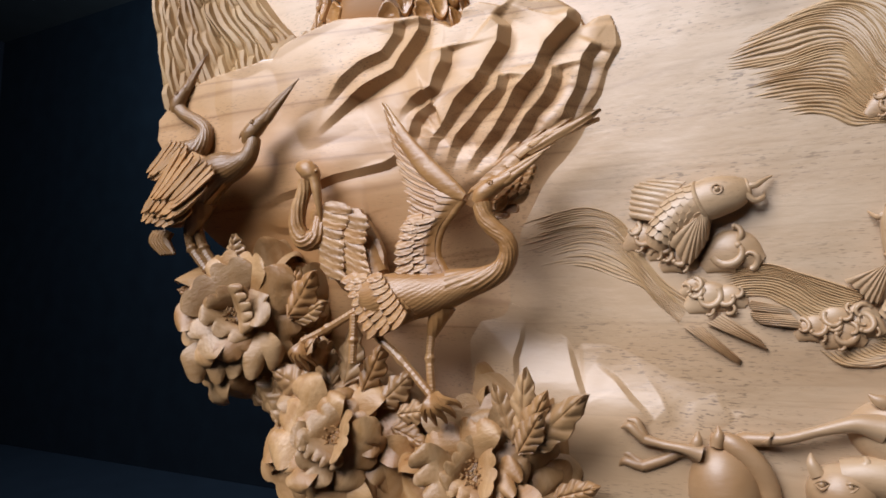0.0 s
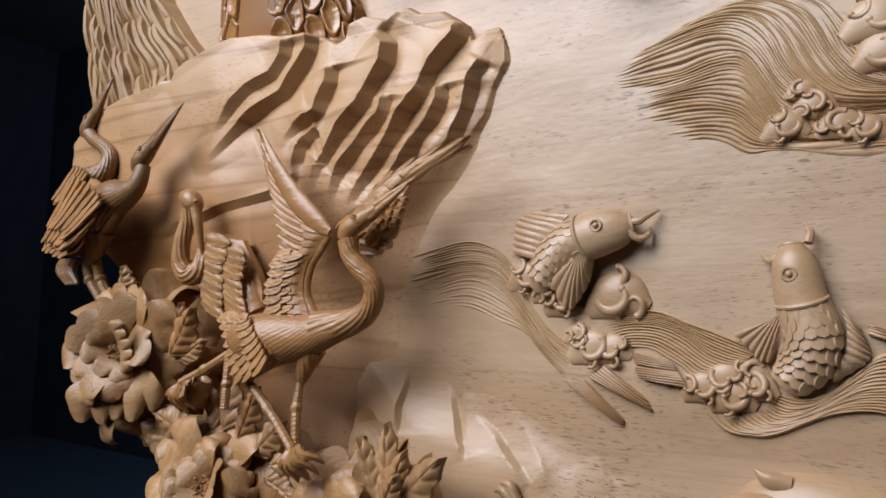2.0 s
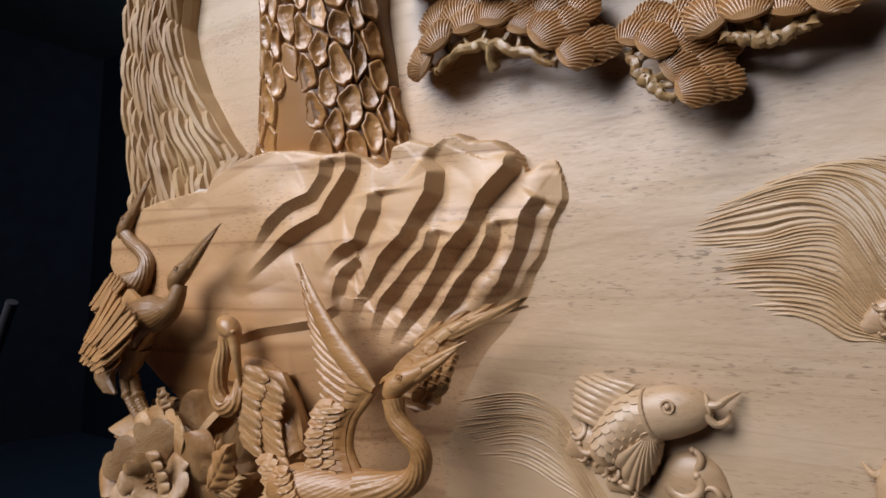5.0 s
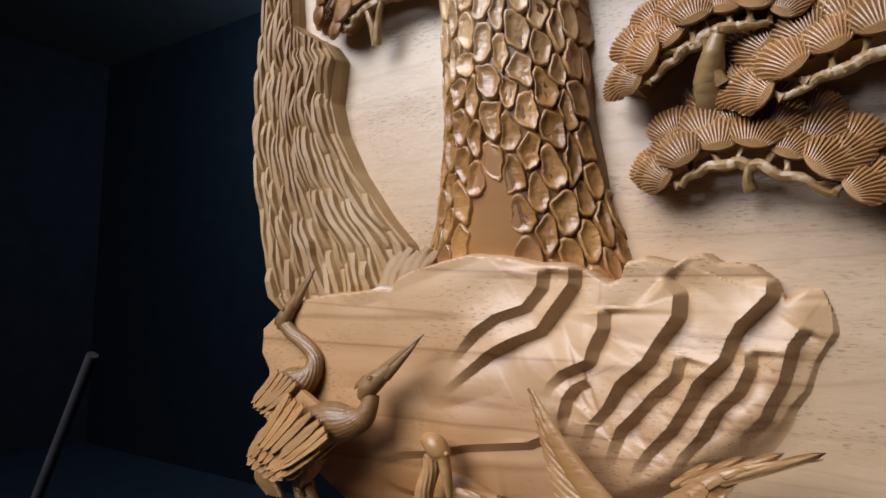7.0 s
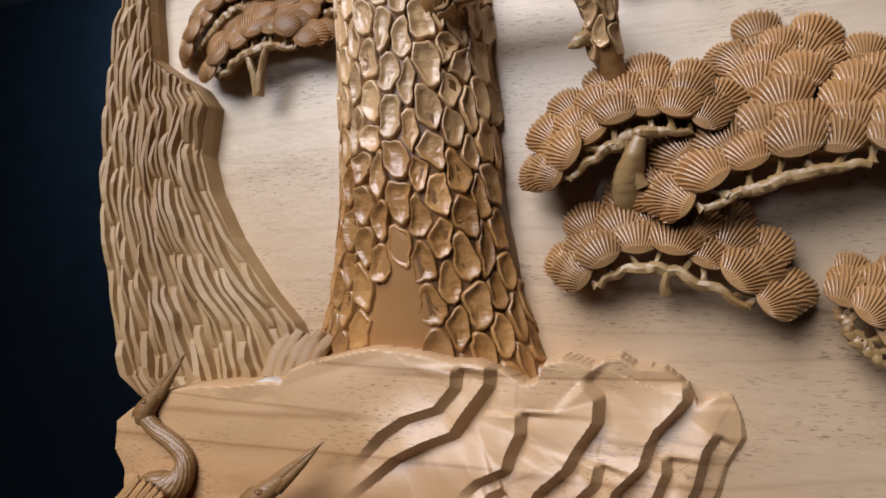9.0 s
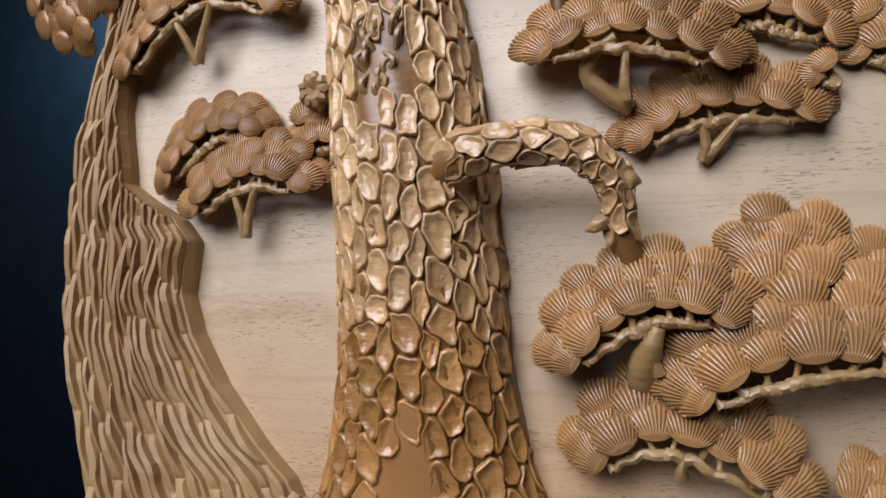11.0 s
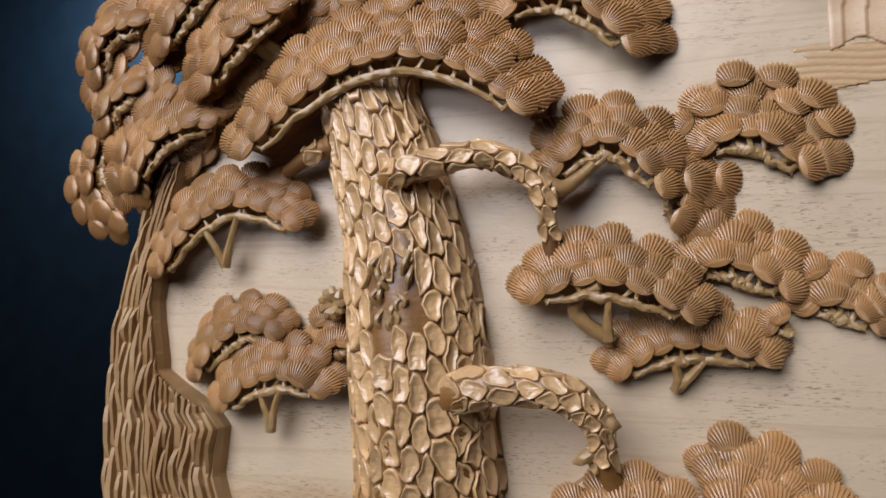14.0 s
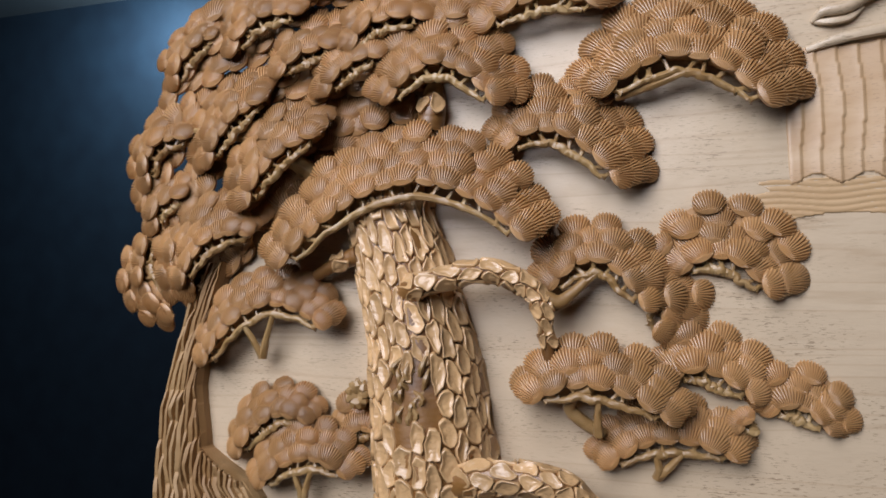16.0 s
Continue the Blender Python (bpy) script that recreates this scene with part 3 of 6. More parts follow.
def cells(seeds, squash):
    """Close-packed irregular cells round the seeds, long in the second direction by 1 / squash."""
    pts = [(s, v * squash) for s, v in seeds]
    out = []
    for i, p in enumerate(pts):
        w = 0.02
        poly = [(p[0] - w, p[1] - w), (p[0] + w, p[1] - w), (p[0] + w, p[1] + w), (p[0] - w, p[1] + w)]
        for j, q in enumerate(pts):
            if i != j and abs(p[0] - q[0]) < 0.04 and abs(p[1] - q[1]) < 0.04:
                poly = clip(poly, ((p[0] + q[0]) / 2, (p[1] + q[1]) / 2), (q[0] - p[0], q[1] - p[1]))
                if len(poly) < 3:
                    break
        if len(poly) < 3:
            continue
        soft = []
        for a, b in zip(poly, poly[1:] + poly[:1]):
            if math.dist(a, b) < 0.0012:
                soft.append(((a[0] + b[0]) / 2, (a[1] + b[1]) / 2))
                continue
            soft += [(a[0] * (1 - f) + b[0] * f, a[1] * (1 - f) + b[1] * f) for f in (0.24, 0.5, 0.76)]
        wavy = [(a + 0.0011 * math.sin(b / squash * 330 + a * 90), b / squash + 0.0016 * math.sin(a * 420 + b * 60)) for a, b in soft]
        out.append((seeds[i], wavy))
    return out


def plate_on(parent, poly, place, high, rng):
    """One dished bark plate over a cell; place(s, v, lift) lays it on its limb."""
    cs, cv = sum(a for a, b in poly) / len(poly), sum(b for a, b in poly) / len(poly)
    ring_r = sum(math.hypot(a - cs, b - cv) for a, b in poly) / len(poly)
    gap = 1 - 0.0004 / ring_r
    n = len(poly)
    tip = rng.uniform(-0.0006, 0.0009)
    twist = rng.uniform(-0.0012, 0.0012)
    vs, fs = [], []
    turn, knots = rng.uniform(0, 6.28), rng.choice((2, 3, 3, 4))
    jag = [1.0 + 0.035 * math.sin(knots * 6.283 * k / n + turn) + rng.uniform(-0.03, 0.02) for k in range(n)]
    off_s, off_v = rng.uniform(-0.0008, 0.0008), rng.uniform(-0.0022, 0.0022)
    for f, lift in ((gap, -0.001), (gap * 0.97, 0.72), (gap * 0.91, 1.0), (gap * 0.83, 0.95), (gap * 0.68, 0.42), (gap * 0.36, 0.24)):
        for (a, b), g in zip(poly, jag):
            g = g if f > 0.8 else (1 + g) / 2
            aa, bb = cs + (a - cs) * f * g + off_s * (1 - f), cv + (b - cv) * f * g + off_v * (1 - f)
            rough = rng.uniform(-0.13, 0.13) if f < 0.8 else 0
            lean = tip * (cv - bb) / 0.013 + twist * (aa - cs) / 0.008
            vs.append(place(aa, bb, (lift + rough) * high + (lean if lift > 0 else 0)))
    vs.append(place(cs + off_s, cv + off_v, 0.30 * high))
    for r in range(5):
        for k in range(n):
            a, b = r * n + k, r * n + (k + 1) % n
            fs.append((a, b, b + n, a + n))
    fs += [(5 * n + k, 5 * n + (k + 1) % n, 6 * n) for k in range(n)]
    return from_lists("bark_plate", vs, fs, SCALE, parent)


def trunk_plates():
    rng = random.Random(4)
    seeds = []
    for k in range(-8, 9):
        v = 0.236 + (0.0146 if k % 2 else 0) + rng.uniform(-0.004, 0.004)
        while v < 0.752:
            at_ = k * 0.0138 + rng.uniform(-0.0030, 0.0030) + 0.004 * math.sin(v * 17 + k * 2.4)
            if abs(at_) < 0.093:
                seeds.append((at_, v))
            v += rng.uniform(0.0262, 0.0322)
    for (s, v), poly in cells(seeds, 0.47):
        u = trunk_place(s / 0.060, v).x
        if (u + 0.322) ** 2 / (0.003 + 0.15 * max(0, 0.330 - v)) ** 2 < 1 and v < 0.330 or (u + 0.333) ** 2 / 0.016 ** 2 + (v - 0.558) ** 2 / 0.03 ** 2 < 1 or abs(s) > 0.088:
            continue
        plate_on(trunk, poly, lambda a, b, lift: trunk_place(max(-1.56, min(1.56, a / 0.060)), b, lift), rng.uniform(0.0026, 0.0044), rng)


trunk_plates()


def branch(pts, plates, seed, label):
    bm = bmesh.new()
    tube(bm, pts, 28, 12, 1.0, 0.05)
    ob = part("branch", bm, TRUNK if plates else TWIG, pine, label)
    if plates:
        rng = random.Random(seed)
        c = spline(pts, 80)
        total = sum(math.dist(c[i][:3], c[i + 1][:3]) for i in range(80))
        mean = sum(q[3] for q in c) / 81

        def place(a, b, lift):
            f = min(0.999, max(0, b / total)) * 80
            i = int(f)
            q = c[i] + (c[i + 1] - c[i]) * (f - i)
            t = Vector((c[min(80, i + 2)][0] - c[max(0, i - 2)][0], 0, c[min(80, i + 2)][1] - c[max(0, i - 2)][1])).normalized()
            side = Vector((t.z, 0, -t.x))
            ang = a / mean
            return P(*q[:3]) + (Vector((0, -1, 0)) * math.cos(ang) + side * math.sin(ang)) * (q[3] + lift)

        seeds = []
        b, row = 0.004, 0
        while b < total:
            for k in range(-3, 4):
                a = (k + 0.5 * (row % 2)) * 0.0105 + rng.uniform(-0.0025, 0.0025)
                if abs(a) < mean * 2.0:
                    seeds.append((a, b + rng.uniform(-0.004, 0.004)))
            b += 0.0175
            row += 1
        for seed_, poly in cells(seeds, 0.5):
            if max(q for p, q in poly) < total and min(q for p, q in poly) > 0:
                plate_on(ob, poly, place, rng.uniform(0.0022, 0.0036), rng)
    return ob


branch([(-0.305, 0.482, 0.030, 0.0150), (-0.281, 0.495, 0.052, 0.0145), (-0.257, 0.500, 0.056, 0.0125), (-0.228, 0.501, 0.060, 0.0115), (-0.206, 0.496, 0.060, 0.0110), (-0.191, 0.485, 0.056, 0.0100), (-0.183, 0.471, 0.050, 0.0090), (-0.180, 0.449, 0.040, 0.0085), (-0.173, 0.420, 0.028, 0.0085)], True, 1, "arched pine branch with long bark plates")
branch([(-0.361, 0.650, 0.022, 0.0120), (-0.329, 0.661, 0.050, 0.0115), (-0.303, 0.668, 0.048, 0.0098), (-0.273, 0.673, 0.044, 0.0092), (-0.246, 0.668, 0.040, 0.0085), (-0.227, 0.655, 0.038, 0.0080), (-0.219, 0.636, 0.037, 0.0070), (-0.217, 0.614, 0.030, 0.0060), (-0.216, 0.591, 0.026, 0.0060)], True, 2, "short pine branch with bark plates")
branch([(-0.393, 0.692, 0.030, 0.0100), (-0.418, 0.684, 0.026, 0.0070), (-0.442, 0.673, 0.020, 0.0055)], True, 3, "small broken pine branch")
branch([(-0.328, 0.813, 0.010, 0.0140), (-0.324, 0.832, 0.012, 0.0130), (-0.323, 0.849, 0.010, 0.0100), (-0.323, 0.864, 0.006, 0.0060)], True, 4, "plated tip of the trunk between needle clumps")
branch([(-0.229, 0.658, 0.037, 0.0060), (-0.208, 0.646, 0.034, 0.0065), (-0.195, 0.653, 0.030, 0.0050), (-0.183, 0.664, 0.026, 0.0040)], False, 5, "smooth fork of the short branch")
branch([(-0.171, 0.530, 0.014, 0.0055), (-0.188, 0.541, 0.018, 0.0060), (-0.199, 0.553, 0.022, 0.0058), (-0.194, 0.565, 0.030, 0.0045), (-0.180, 0.572, 0.036, 0.0036)], False, 6, "bent bare limb between two needle clumps")
branch([(-0.168, 0.339, 0.006, 0.0100), (-0.169, 0.359, 0.026, 0.0105), (-0.165, 0.374, 0.038, 0.0075), (-0.160, 0.387, 0.042, 0.0045)], False, 7, "bare reddish limb under a needle clump")

# ---- pine needles ----


def needle_fan(seed):
    """A scallop-like fan of needles, about 1 unit high and wide, its foot near the origin: sharp ribs that run out from a point below it to a
    toothed rim, a smooth heel, bulging towards -y."""
    rng = random.Random(seed)
    ribs, rows = 13 + seed % 3, 7
    cols = ribs * 3
    vs, fs = [], []
    lop = rng.uniform(-0.05, 0.05)
    wide = rng.uniform(1.08, 1.18)
    wave = [rng.uniform(-0.022, 0.022) for _ in range(ribs + 1)]
    mid, big, root = 0.46, 0.50, -0.42
    reach = mid - root
    widest = math.asin(big / reach) * 0.975
    for r in range(rows + 1):
        t = r / rows
        for k in range(cols + 1):
            rib = k % 3
            groove = rib == 0
            a = widest * (2 * k / cols - 1)
            half = math.sqrt(max(0.0, big * big - (reach * math.sin(a)) ** 2))
            lo, hi = reach * math.cos(a) - half, reach * math.cos(a) + half
            q = lo + (hi - lo) * t
            q *= 1 + (wave[k // 3] - (0.055 if groove else 0)) * t ** 3
            x, z = math.sin(a) * q * wide + lop * t * t, root + math.cos(a) * q
            edge = min(1, math.hypot(x / wide, z - mid) / big)
            dome = 0.31 * math.sqrt(max(0.0, 1 - 0.97 * edge ** 2)) - 0.06
            cut = (0.115 + 0.050 * t) * min(1, max(0, (t - 0.10) / 0.22)) if groove else 0
            vs.append((x, -dome + cut, z))
    w = cols + 1
    loop = [r * w for r in range(rows + 1)] + [rows * w + k for k in range(1, w)] + [r * w + cols for r in range(rows - 1, -1, -1)] + [k for k in range(cols - 1, 0, -1)]
    for r in range(rows):
        for k in range(cols):
            a = r * w + k
            fs.append((a, a + 1, a + w + 1, a + w))
    n0 = len(vs)
    for i in loop:
        x, y, z = vs[i]
        vs.append((x * 0.92, 0.18, mid + (z - mid) * 0.92))
    for i in range(len(loop)):
        j = (i + 1) % len(loop)
        fs.append((loop[i], loop[j], n0 + j, n0 + i))
    me = bpy.data.meshes.new("needle_fan")
    me.from_pydata(vs, [], fs)
    me.materials.append(FAN)
    return me


FANS = [needle_fan(s) for s in range(8)]


def pine_clump(l, a, r, rows=2, size=0.036, d=0.05, stem=None, spread=62, fork=False, label="brown carved pine clump of ribbed needle fans"):
    """Needle fans in rows that climb outwards from an arc through l, a and r, over a knobbed twig, on a core of solid wood."""
    rng = random.Random(int(abs(l[0] * 7919 + a[1] * 104729) * 1000))
    l, a, r = Vector(l), Vector(a), Vector(r)
    ctrl = 2 * a - (l + r) / 2
    chord = r - l
    tilt = math.atan2(chord.y, chord.x)
    bend = lambda s: l * (1 - s) ** 2 + ctrl * 2 * s * (1 - s) + r * s * s
    steps = [bend(i / 60) for i in range(61)]
    run = [0.0]
    for p, q in zip(steps, steps[1:]):
        run.append(run[-1] + (q - p).length)
    length = run[-1]

    def curve(s):
        f = float(np.interp(s * length, run, range(61)))
        i = min(59, int(f))
        return steps[i].lerp(steps[i + 1], f - i)

    def way(s, k=0):
        """The way in which a fan points there: between the arc's own normal and an even spread."""
        p, q = curve(max(0, s - 0.08)), curve(min(1, s + 0.08))
        normal = math.atan2(q.y - p.y, q.x - p.x) + math.pi / 2 - tilt
        even = math.pi / 2 - radians(spread + 3 * k) * (2 * s - 1)
        return tilt + 0.35 * normal + 0.65 * even

    n = max(2, round(length / (size * 0.60)) + 1)
    rows += 1 if rows > 1 else 0
    under = lambda s: size * (0.53 + 0.14 * math.sin(math.pi * s))
    # knobbed twig below the front row
    bm = bmesh.new()
    arc = []
    for i in range(15):
        s = 0.03 + 0.94 * i / 14
        g = way(s)
        q = curve(s) - Vector((math.cos(g), math.sin(g))) * (under(s) + size * rng.uniform(-0.05, 0.05))
        arc.append((q.x, q.y, d - 0.006 + rng.uniform(-0.001, 0.001), 0.0021 + 0.0019 * math.sin(math.pi * i / 14)))
    tube(bm, arc, 56, 8, 1.0, 0.12)
    count = n + 1
    for i in range(count):
        s = min(0.97, max(0.03, (i + rng.uniform(-0.2, 0.2)) / max(1, count - 1)))
        g = way(s)
        q = curve(s)
        o = q - Vector((math.cos(g), math.sin(g))) * under(s)
        skew = g + rng.choice((-1, 1)) * rng.uniform(0.10, 0.55)
        e = o + Vector((math.cos(skew), math.sin(skew))) * (under(s) - 0.28 * size)
        k = rng.uniform(0.85, 1.45)
        tube(bm, [(o.x, o.y, d - 0.007, 0.0034 * k), (o.x * 0.6 + e.x * 0.4, o.y * 0.6 + e.y * 0.4, d - 0.007, 0.0016 * k), (e.x, e.y, d - 0.009, 0.0030 * k)], 7, 7, 1.0, 0.14)
    for st in stem or ():
        for a_ in ((arc[5], arc[9]) if fork else (arc[7],)):
            tube(bm, [(a_[0], a_[1], d - 0.005, 0.0026), ((a_[0] + st[0]) / 2 + (0.002 if a_ is arc[5] else -0.001), (a_[1] + st[1]) / 2 - 0.002, d - 0.009, 0.0034), (st[0], st[1], max(0.004, d - 0.014), 0.0046)], 10, 8, 1.0, 0.08)
    clump = part("pine_clump", bm, TWIG, pine, label)
    # solid wood that carries the fans
    bm = bmesh.new()
    face = max(0.003, d - 0.017)
    tops, feet = [], []
    for i in range(17):
        s = i / 16
        g = way(s)
        v = Vector((math.cos(g), math.sin(g)))
        trim = 0.55 + 0.45 * math.sin(math.pi * s)
        pair = [curve(s) - v * size * 0.25 * trim, curve(s) + v * size * (0.36 * (rows - 1) - 0.02) * trim]
        tops.append([bm.verts.new(P(pair[0].x, pair[0].y, face)), bm.verts.new(P(pair[1].x, pair[1].y, max(0.002, face - 0.0075 * (rows - 1))))])
        feet.append([bm.verts.new(P(p.x, p.y, -0.002)) for p in pair])
    for i in range(16):
        bm.faces.new((tops[i][0], tops[i + 1][0], tops[i + 1][1], tops[i][1]))
        bm.faces.new((tops[i][0], feet[i][0], feet[i + 1][0], tops[i + 1][0]))
        bm.faces.new((tops[i][1], tops[i + 1][1], feet[i + 1][1], feet[i][1]))
    bm.faces.new((tops[0][0], tops[0][1], feet[0][1], feet[0][0]))
    bm.faces.new((tops[16][1], tops[16][0], feet[16][0], feet[16][1]))
    bmesh.ops.recalc_face_normals(bm, faces=bm.faces)
    part("core", bm, FAN, clump, "solid wood behind the needle fans")
    for k in range(rows):
        m = n + (k % 2)
        for i in range(m):
            s = i / max(1, m - 1)
            s = min(1, max(0, s + rng.uniform(-0.10, 0.10) / m))
            g = way(s, k) + rng.uniform(-0.10, 0.10)
            out = Vector((math.cos(g), math.sin(g)))
            f = size * rng.uniform(0.70, 0.82) * (1 - 0.12 * abs(2 * s - 1) ** 3)
            q = curve(s) + out * (k * size * 0.38 * (1 - 0.45 * abs(2 * s - 1) ** 2) - size * 0.38)
            ob = new("needle_fan", rng.choice(FANS))
            ob.parent = clump
            lean = -0.36 + rng.uniform(-0.10, 0.10)
            lift = max(0.0105 - 0.001 * k, d - k * 0.0060) + (0.0014 if (i + k) % 2 else -0.0014) + rng.uniform(-0.0008, 0.0008)
            ob.matrix_local = Matrix.Translation(P(q.x, q.y, lift)) @ Matrix.Rotation(math.pi / 2 - g, 4, "Y") @ Matrix.Rotation(lean, 4, "X") @ Matrix.Rotation(rng.uniform(-0.10, 0.10), 4, "Z") @ Matrix.Diagonal((f * 0.98, f * 0.66, f * 0.92, 1))
    return clump


# deep rear layer of the crown
CROWN = [(-0.567, 0.983), (-0.605, 0.944), (-0.622, 0.915), (-0.632, 0.875), (-0.656, 0.836), (-0.668, 0.8), (-0.668, 0.768), (-0.655, 0.74), (-0.658, 0.707), (-0.658, 0.676), (-0.64, 0.648), (-0.619, 0.634), (-0.592, 0.655), (-0.52, 0.705), (-0.501, 0.737), (-0.396, 0.785), (-0.350, 0.80), (-0.340, 0.86), (-0.275, 0.945)]


def in_poly(u, v, poly):
    hit = False
    for (a, b), (c, e) in zip(poly, poly[1:] + poly[:1]):
        if (b > v) != (e > v) and u < a + (v - b) / (e - b) * (c - a):
            hit = not hit
    return hit


def rear_fans():
    rng = random.Random(91)
    bm = bmesh.new()
    tube(bm, [(-0.40, 0.74, 0.006, 0.006), (-0.47, 0.79, 0.014, 0.009), (-0.53, 0.82, 0.014, 0.007), (-0.585, 0.83, 0.014, 0.004)], 16, 8, 1.0, 0.1)
    back = part("pine_clump", bm, TWIG, pine, "dense rear layer of brown needle fans")
    row, v = 0, 0.62
    while v < 0.97:
        u = -0.66 + 0.013 * (row % 2)
        while u < -0.24:
            a, b = u + rng.uniform(-0.006, 0.006), v + rng.uniform(-0.006, 0.006)
            if in_poly(a, b, CROWN):
                f = rng.uniform(0.026, 0.031)
                ang = math.atan2(b - 0.66, a + 0.40) + rng.uniform(-0.35, 0.35)
                ob = new("needle_fan", rng.choice(FANS))
                ob.parent = back
                ob.matrix_local = Matrix.Translation(P(a - 0.4 * f * math.cos(ang), b - 0.4 * f * math.sin(ang), 0.008 + rng.uniform(-0.003, 0.004))) @ Matrix.Rotation(math.pi / 2 - ang, 4, "Y") @ Matrix.Rotation(-0.3 + rng.uniform(-0.1, 0.1), 4, "X") @ Matrix.Diagonal((f, f * 0.66, f, 1))
            u += 0.022
        v += 0.019
        row += 1


rear_fans()
# crown, outermost and rearmost first
pine_clump((-0.274, 0.911), (-0.219, 0.936), (-0.162, 0.921), 2, 0.038, 0.032)
pine_clump((-0.451, 0.97), (-0.414, 0.98), (-0.367, 0.973), 2, 0.036, 0.026)
pine_clump((-0.543, 0.916), (-0.514, 0.949), (-0.463, 0.951), 2, 0.034, 0.026, spread=52)
pine_clump((-0.619, 0.887), (-0.605, 0.92), (-0.569, 0.94), 2, 0.032, 0.018, spread=50)
pine_clump((-0.408, 0.905), (-0.379, 0.93), (-0.328, 0.929), 2, 0.034, 0.032, spread=52)
pine_clump((-0.318, 0.921), (-0.299, 0.927), (-0.272, 0.918), 2, 0.034, 0.028)
pine_clump((-0.65, 0.778), (-0.643, 0.822), (-0.597, 0.833), 2, 0.033, 0.020, spread=55)
pine_clump((-0.622, 0.634), (-0.656, 0.67), (-0.653, 0.711), 2, 0.032, 0.016, spread=40)
pine_clump((-0.589, 0.66), (-0.613, 0.687), (-0.602, 0.716), 2, 0.032, 0.026, spread=40)
pine_clump((-0.64, 0.73), (-0.636, 0.757), (-0.603, 0.77), 2, 0.032, 0.018, spread=45)
pine_clump((-0.565, 0.797), (-0.543, 0.837), (-0.503, 0.859), 3, 0.034, 0.034, spread=55)
pine_clump((-0.435, 0.86), (-0.411, 0.888), (-0.376, 0.896), 2, 0.034, 0.032, spread=50)
pine_clump((-0.487, 0.886), (-0.462, 0.906), (-0.425, 0.911), 2, 0.034, 0.028, spread=50)
pine_clump((-0.515, 0.749), (-0.487, 0.794), (-0.437, 0.818), 3, 0.035, 0.046, spread=58)
pine_clump((-0.593, 0.674), (-0.563, 0.718), (-0.51, 0.726), 3, 0.033, 0.036, spread=58)
pine_clump((-0.366, 0.847), (-0.311, 0.88), (-0.252, 0.836), 3, 0.036, 0.042)
pine_clump((-0.253, 0.799), (-0.201, 0.81), (-0.145, 0.759), 3, 0.037, 0.032)
pine_clump((-0.168, 0.843), (-0.093, 0.872), (-0.021, 0.822), 3, 0.043, 0.030, [(-0.153, 0.829)])
pine_clump((-0.47, 0.693), (-0.343, 0.767), (-0.228, 0.712), 3, 0.037, 0.056)
# beside the trunk
pine_clump((-0.568, 0.594), (-0.503, 0.654), (-0.427, 0.633), 2, 0.032, 0.032, [(-0.501, 0.593)], fork=True)
pine_clump((-0.531, 0.502), (-0.494, 0.543), (-0.449, 0.541), 2, 0.029, 0.026, spread=72)
pine_clump((-0.42, 0.525), (-0.399, 0.535), (-0.377, 0.529), 2, 0.029, 0.016)
pine_clump((-0.501, 0.478), (-0.452, 0.509), (-0.403, 0.494), 2, 0.031, 0.034, [(-0.455, 0.453)], fork=True)
pine_clump((-0.22, 0.667), (-0.171, 0.694), (-0.125, 0.649), 2, 0.035, 0.028, [(-0.213, 0.641)], spread=72)
pine_clump((-0.112, 0.666), (-0.104, 0.646), (-0.115, 0.618), 2, 0.032, 0.016, spread=25)
pine_clump((-0.105, 0.683), (-0.064, 0.695), (-0.024, 0.66), 3, 0.036, 0.014)
pine_clump((-0.234, 0.571), (-0.175, 0.586), (-0.112, 0.557), 2, 0.034, 0.042, [(-0.175, 0.532)])
pine_clump((-0.115, 0.59), (-0.082, 0.598), (-0.042, 0.572), 2, 0.034, 0.018)
pine_clump((-0.067, 0.545), (-0.063, 0.549), (-0.059, 0.554), 1, 0.028, 0.016, spread=20)
pine_clump((-0.039, 0.561), (-0.012, 0.568), (0.016, 0.545), 2, 0.031, 0.012)
pine_clump((-0.172, 0.512), (-0.122, 0.538), (-0.062, 0.525), 2, 0.032, 0.021, [(-0.127, 0.494)], fork=True)
pine_clump((-0.106, 0.437), (-0.082, 0.437), (-0.054, 0.425), 2, 0.035, 0.022)
pine_clump((-0.051, 0.415), (-0.038, 0.416), (-0.021, 0.409), 2, 0.034, 0.022)
pine_clump((-0.221, 0.369), (-0.171, 0.41), (-0.118, 0.4), 2, 0.035, 0.048, [(-0.16, 0.358)])
pine_clump((-0.146, 0.35), (-0.098, 0.379), (-0.029, 0.381), 3, 0.039, 0.048, spread=50)
pine_clump((-0.207, 0.308), (-0.150, 0.332), (-0.084, 0.292), 2, 0.037, 0.034, [(-0.148, 0.293)])
pine_clump((-0.052, 0.298), (-0.032, 0.281), (-0.017, 0.256), 2, 0.033, 0.030, spread=30)
pine_clump((-0.017, 0.295), (0.009, 0.298), (0.047, 0.292), 2, 0.036, 0.032, spread=45)


# ---- carved motifs: shared shapes ----


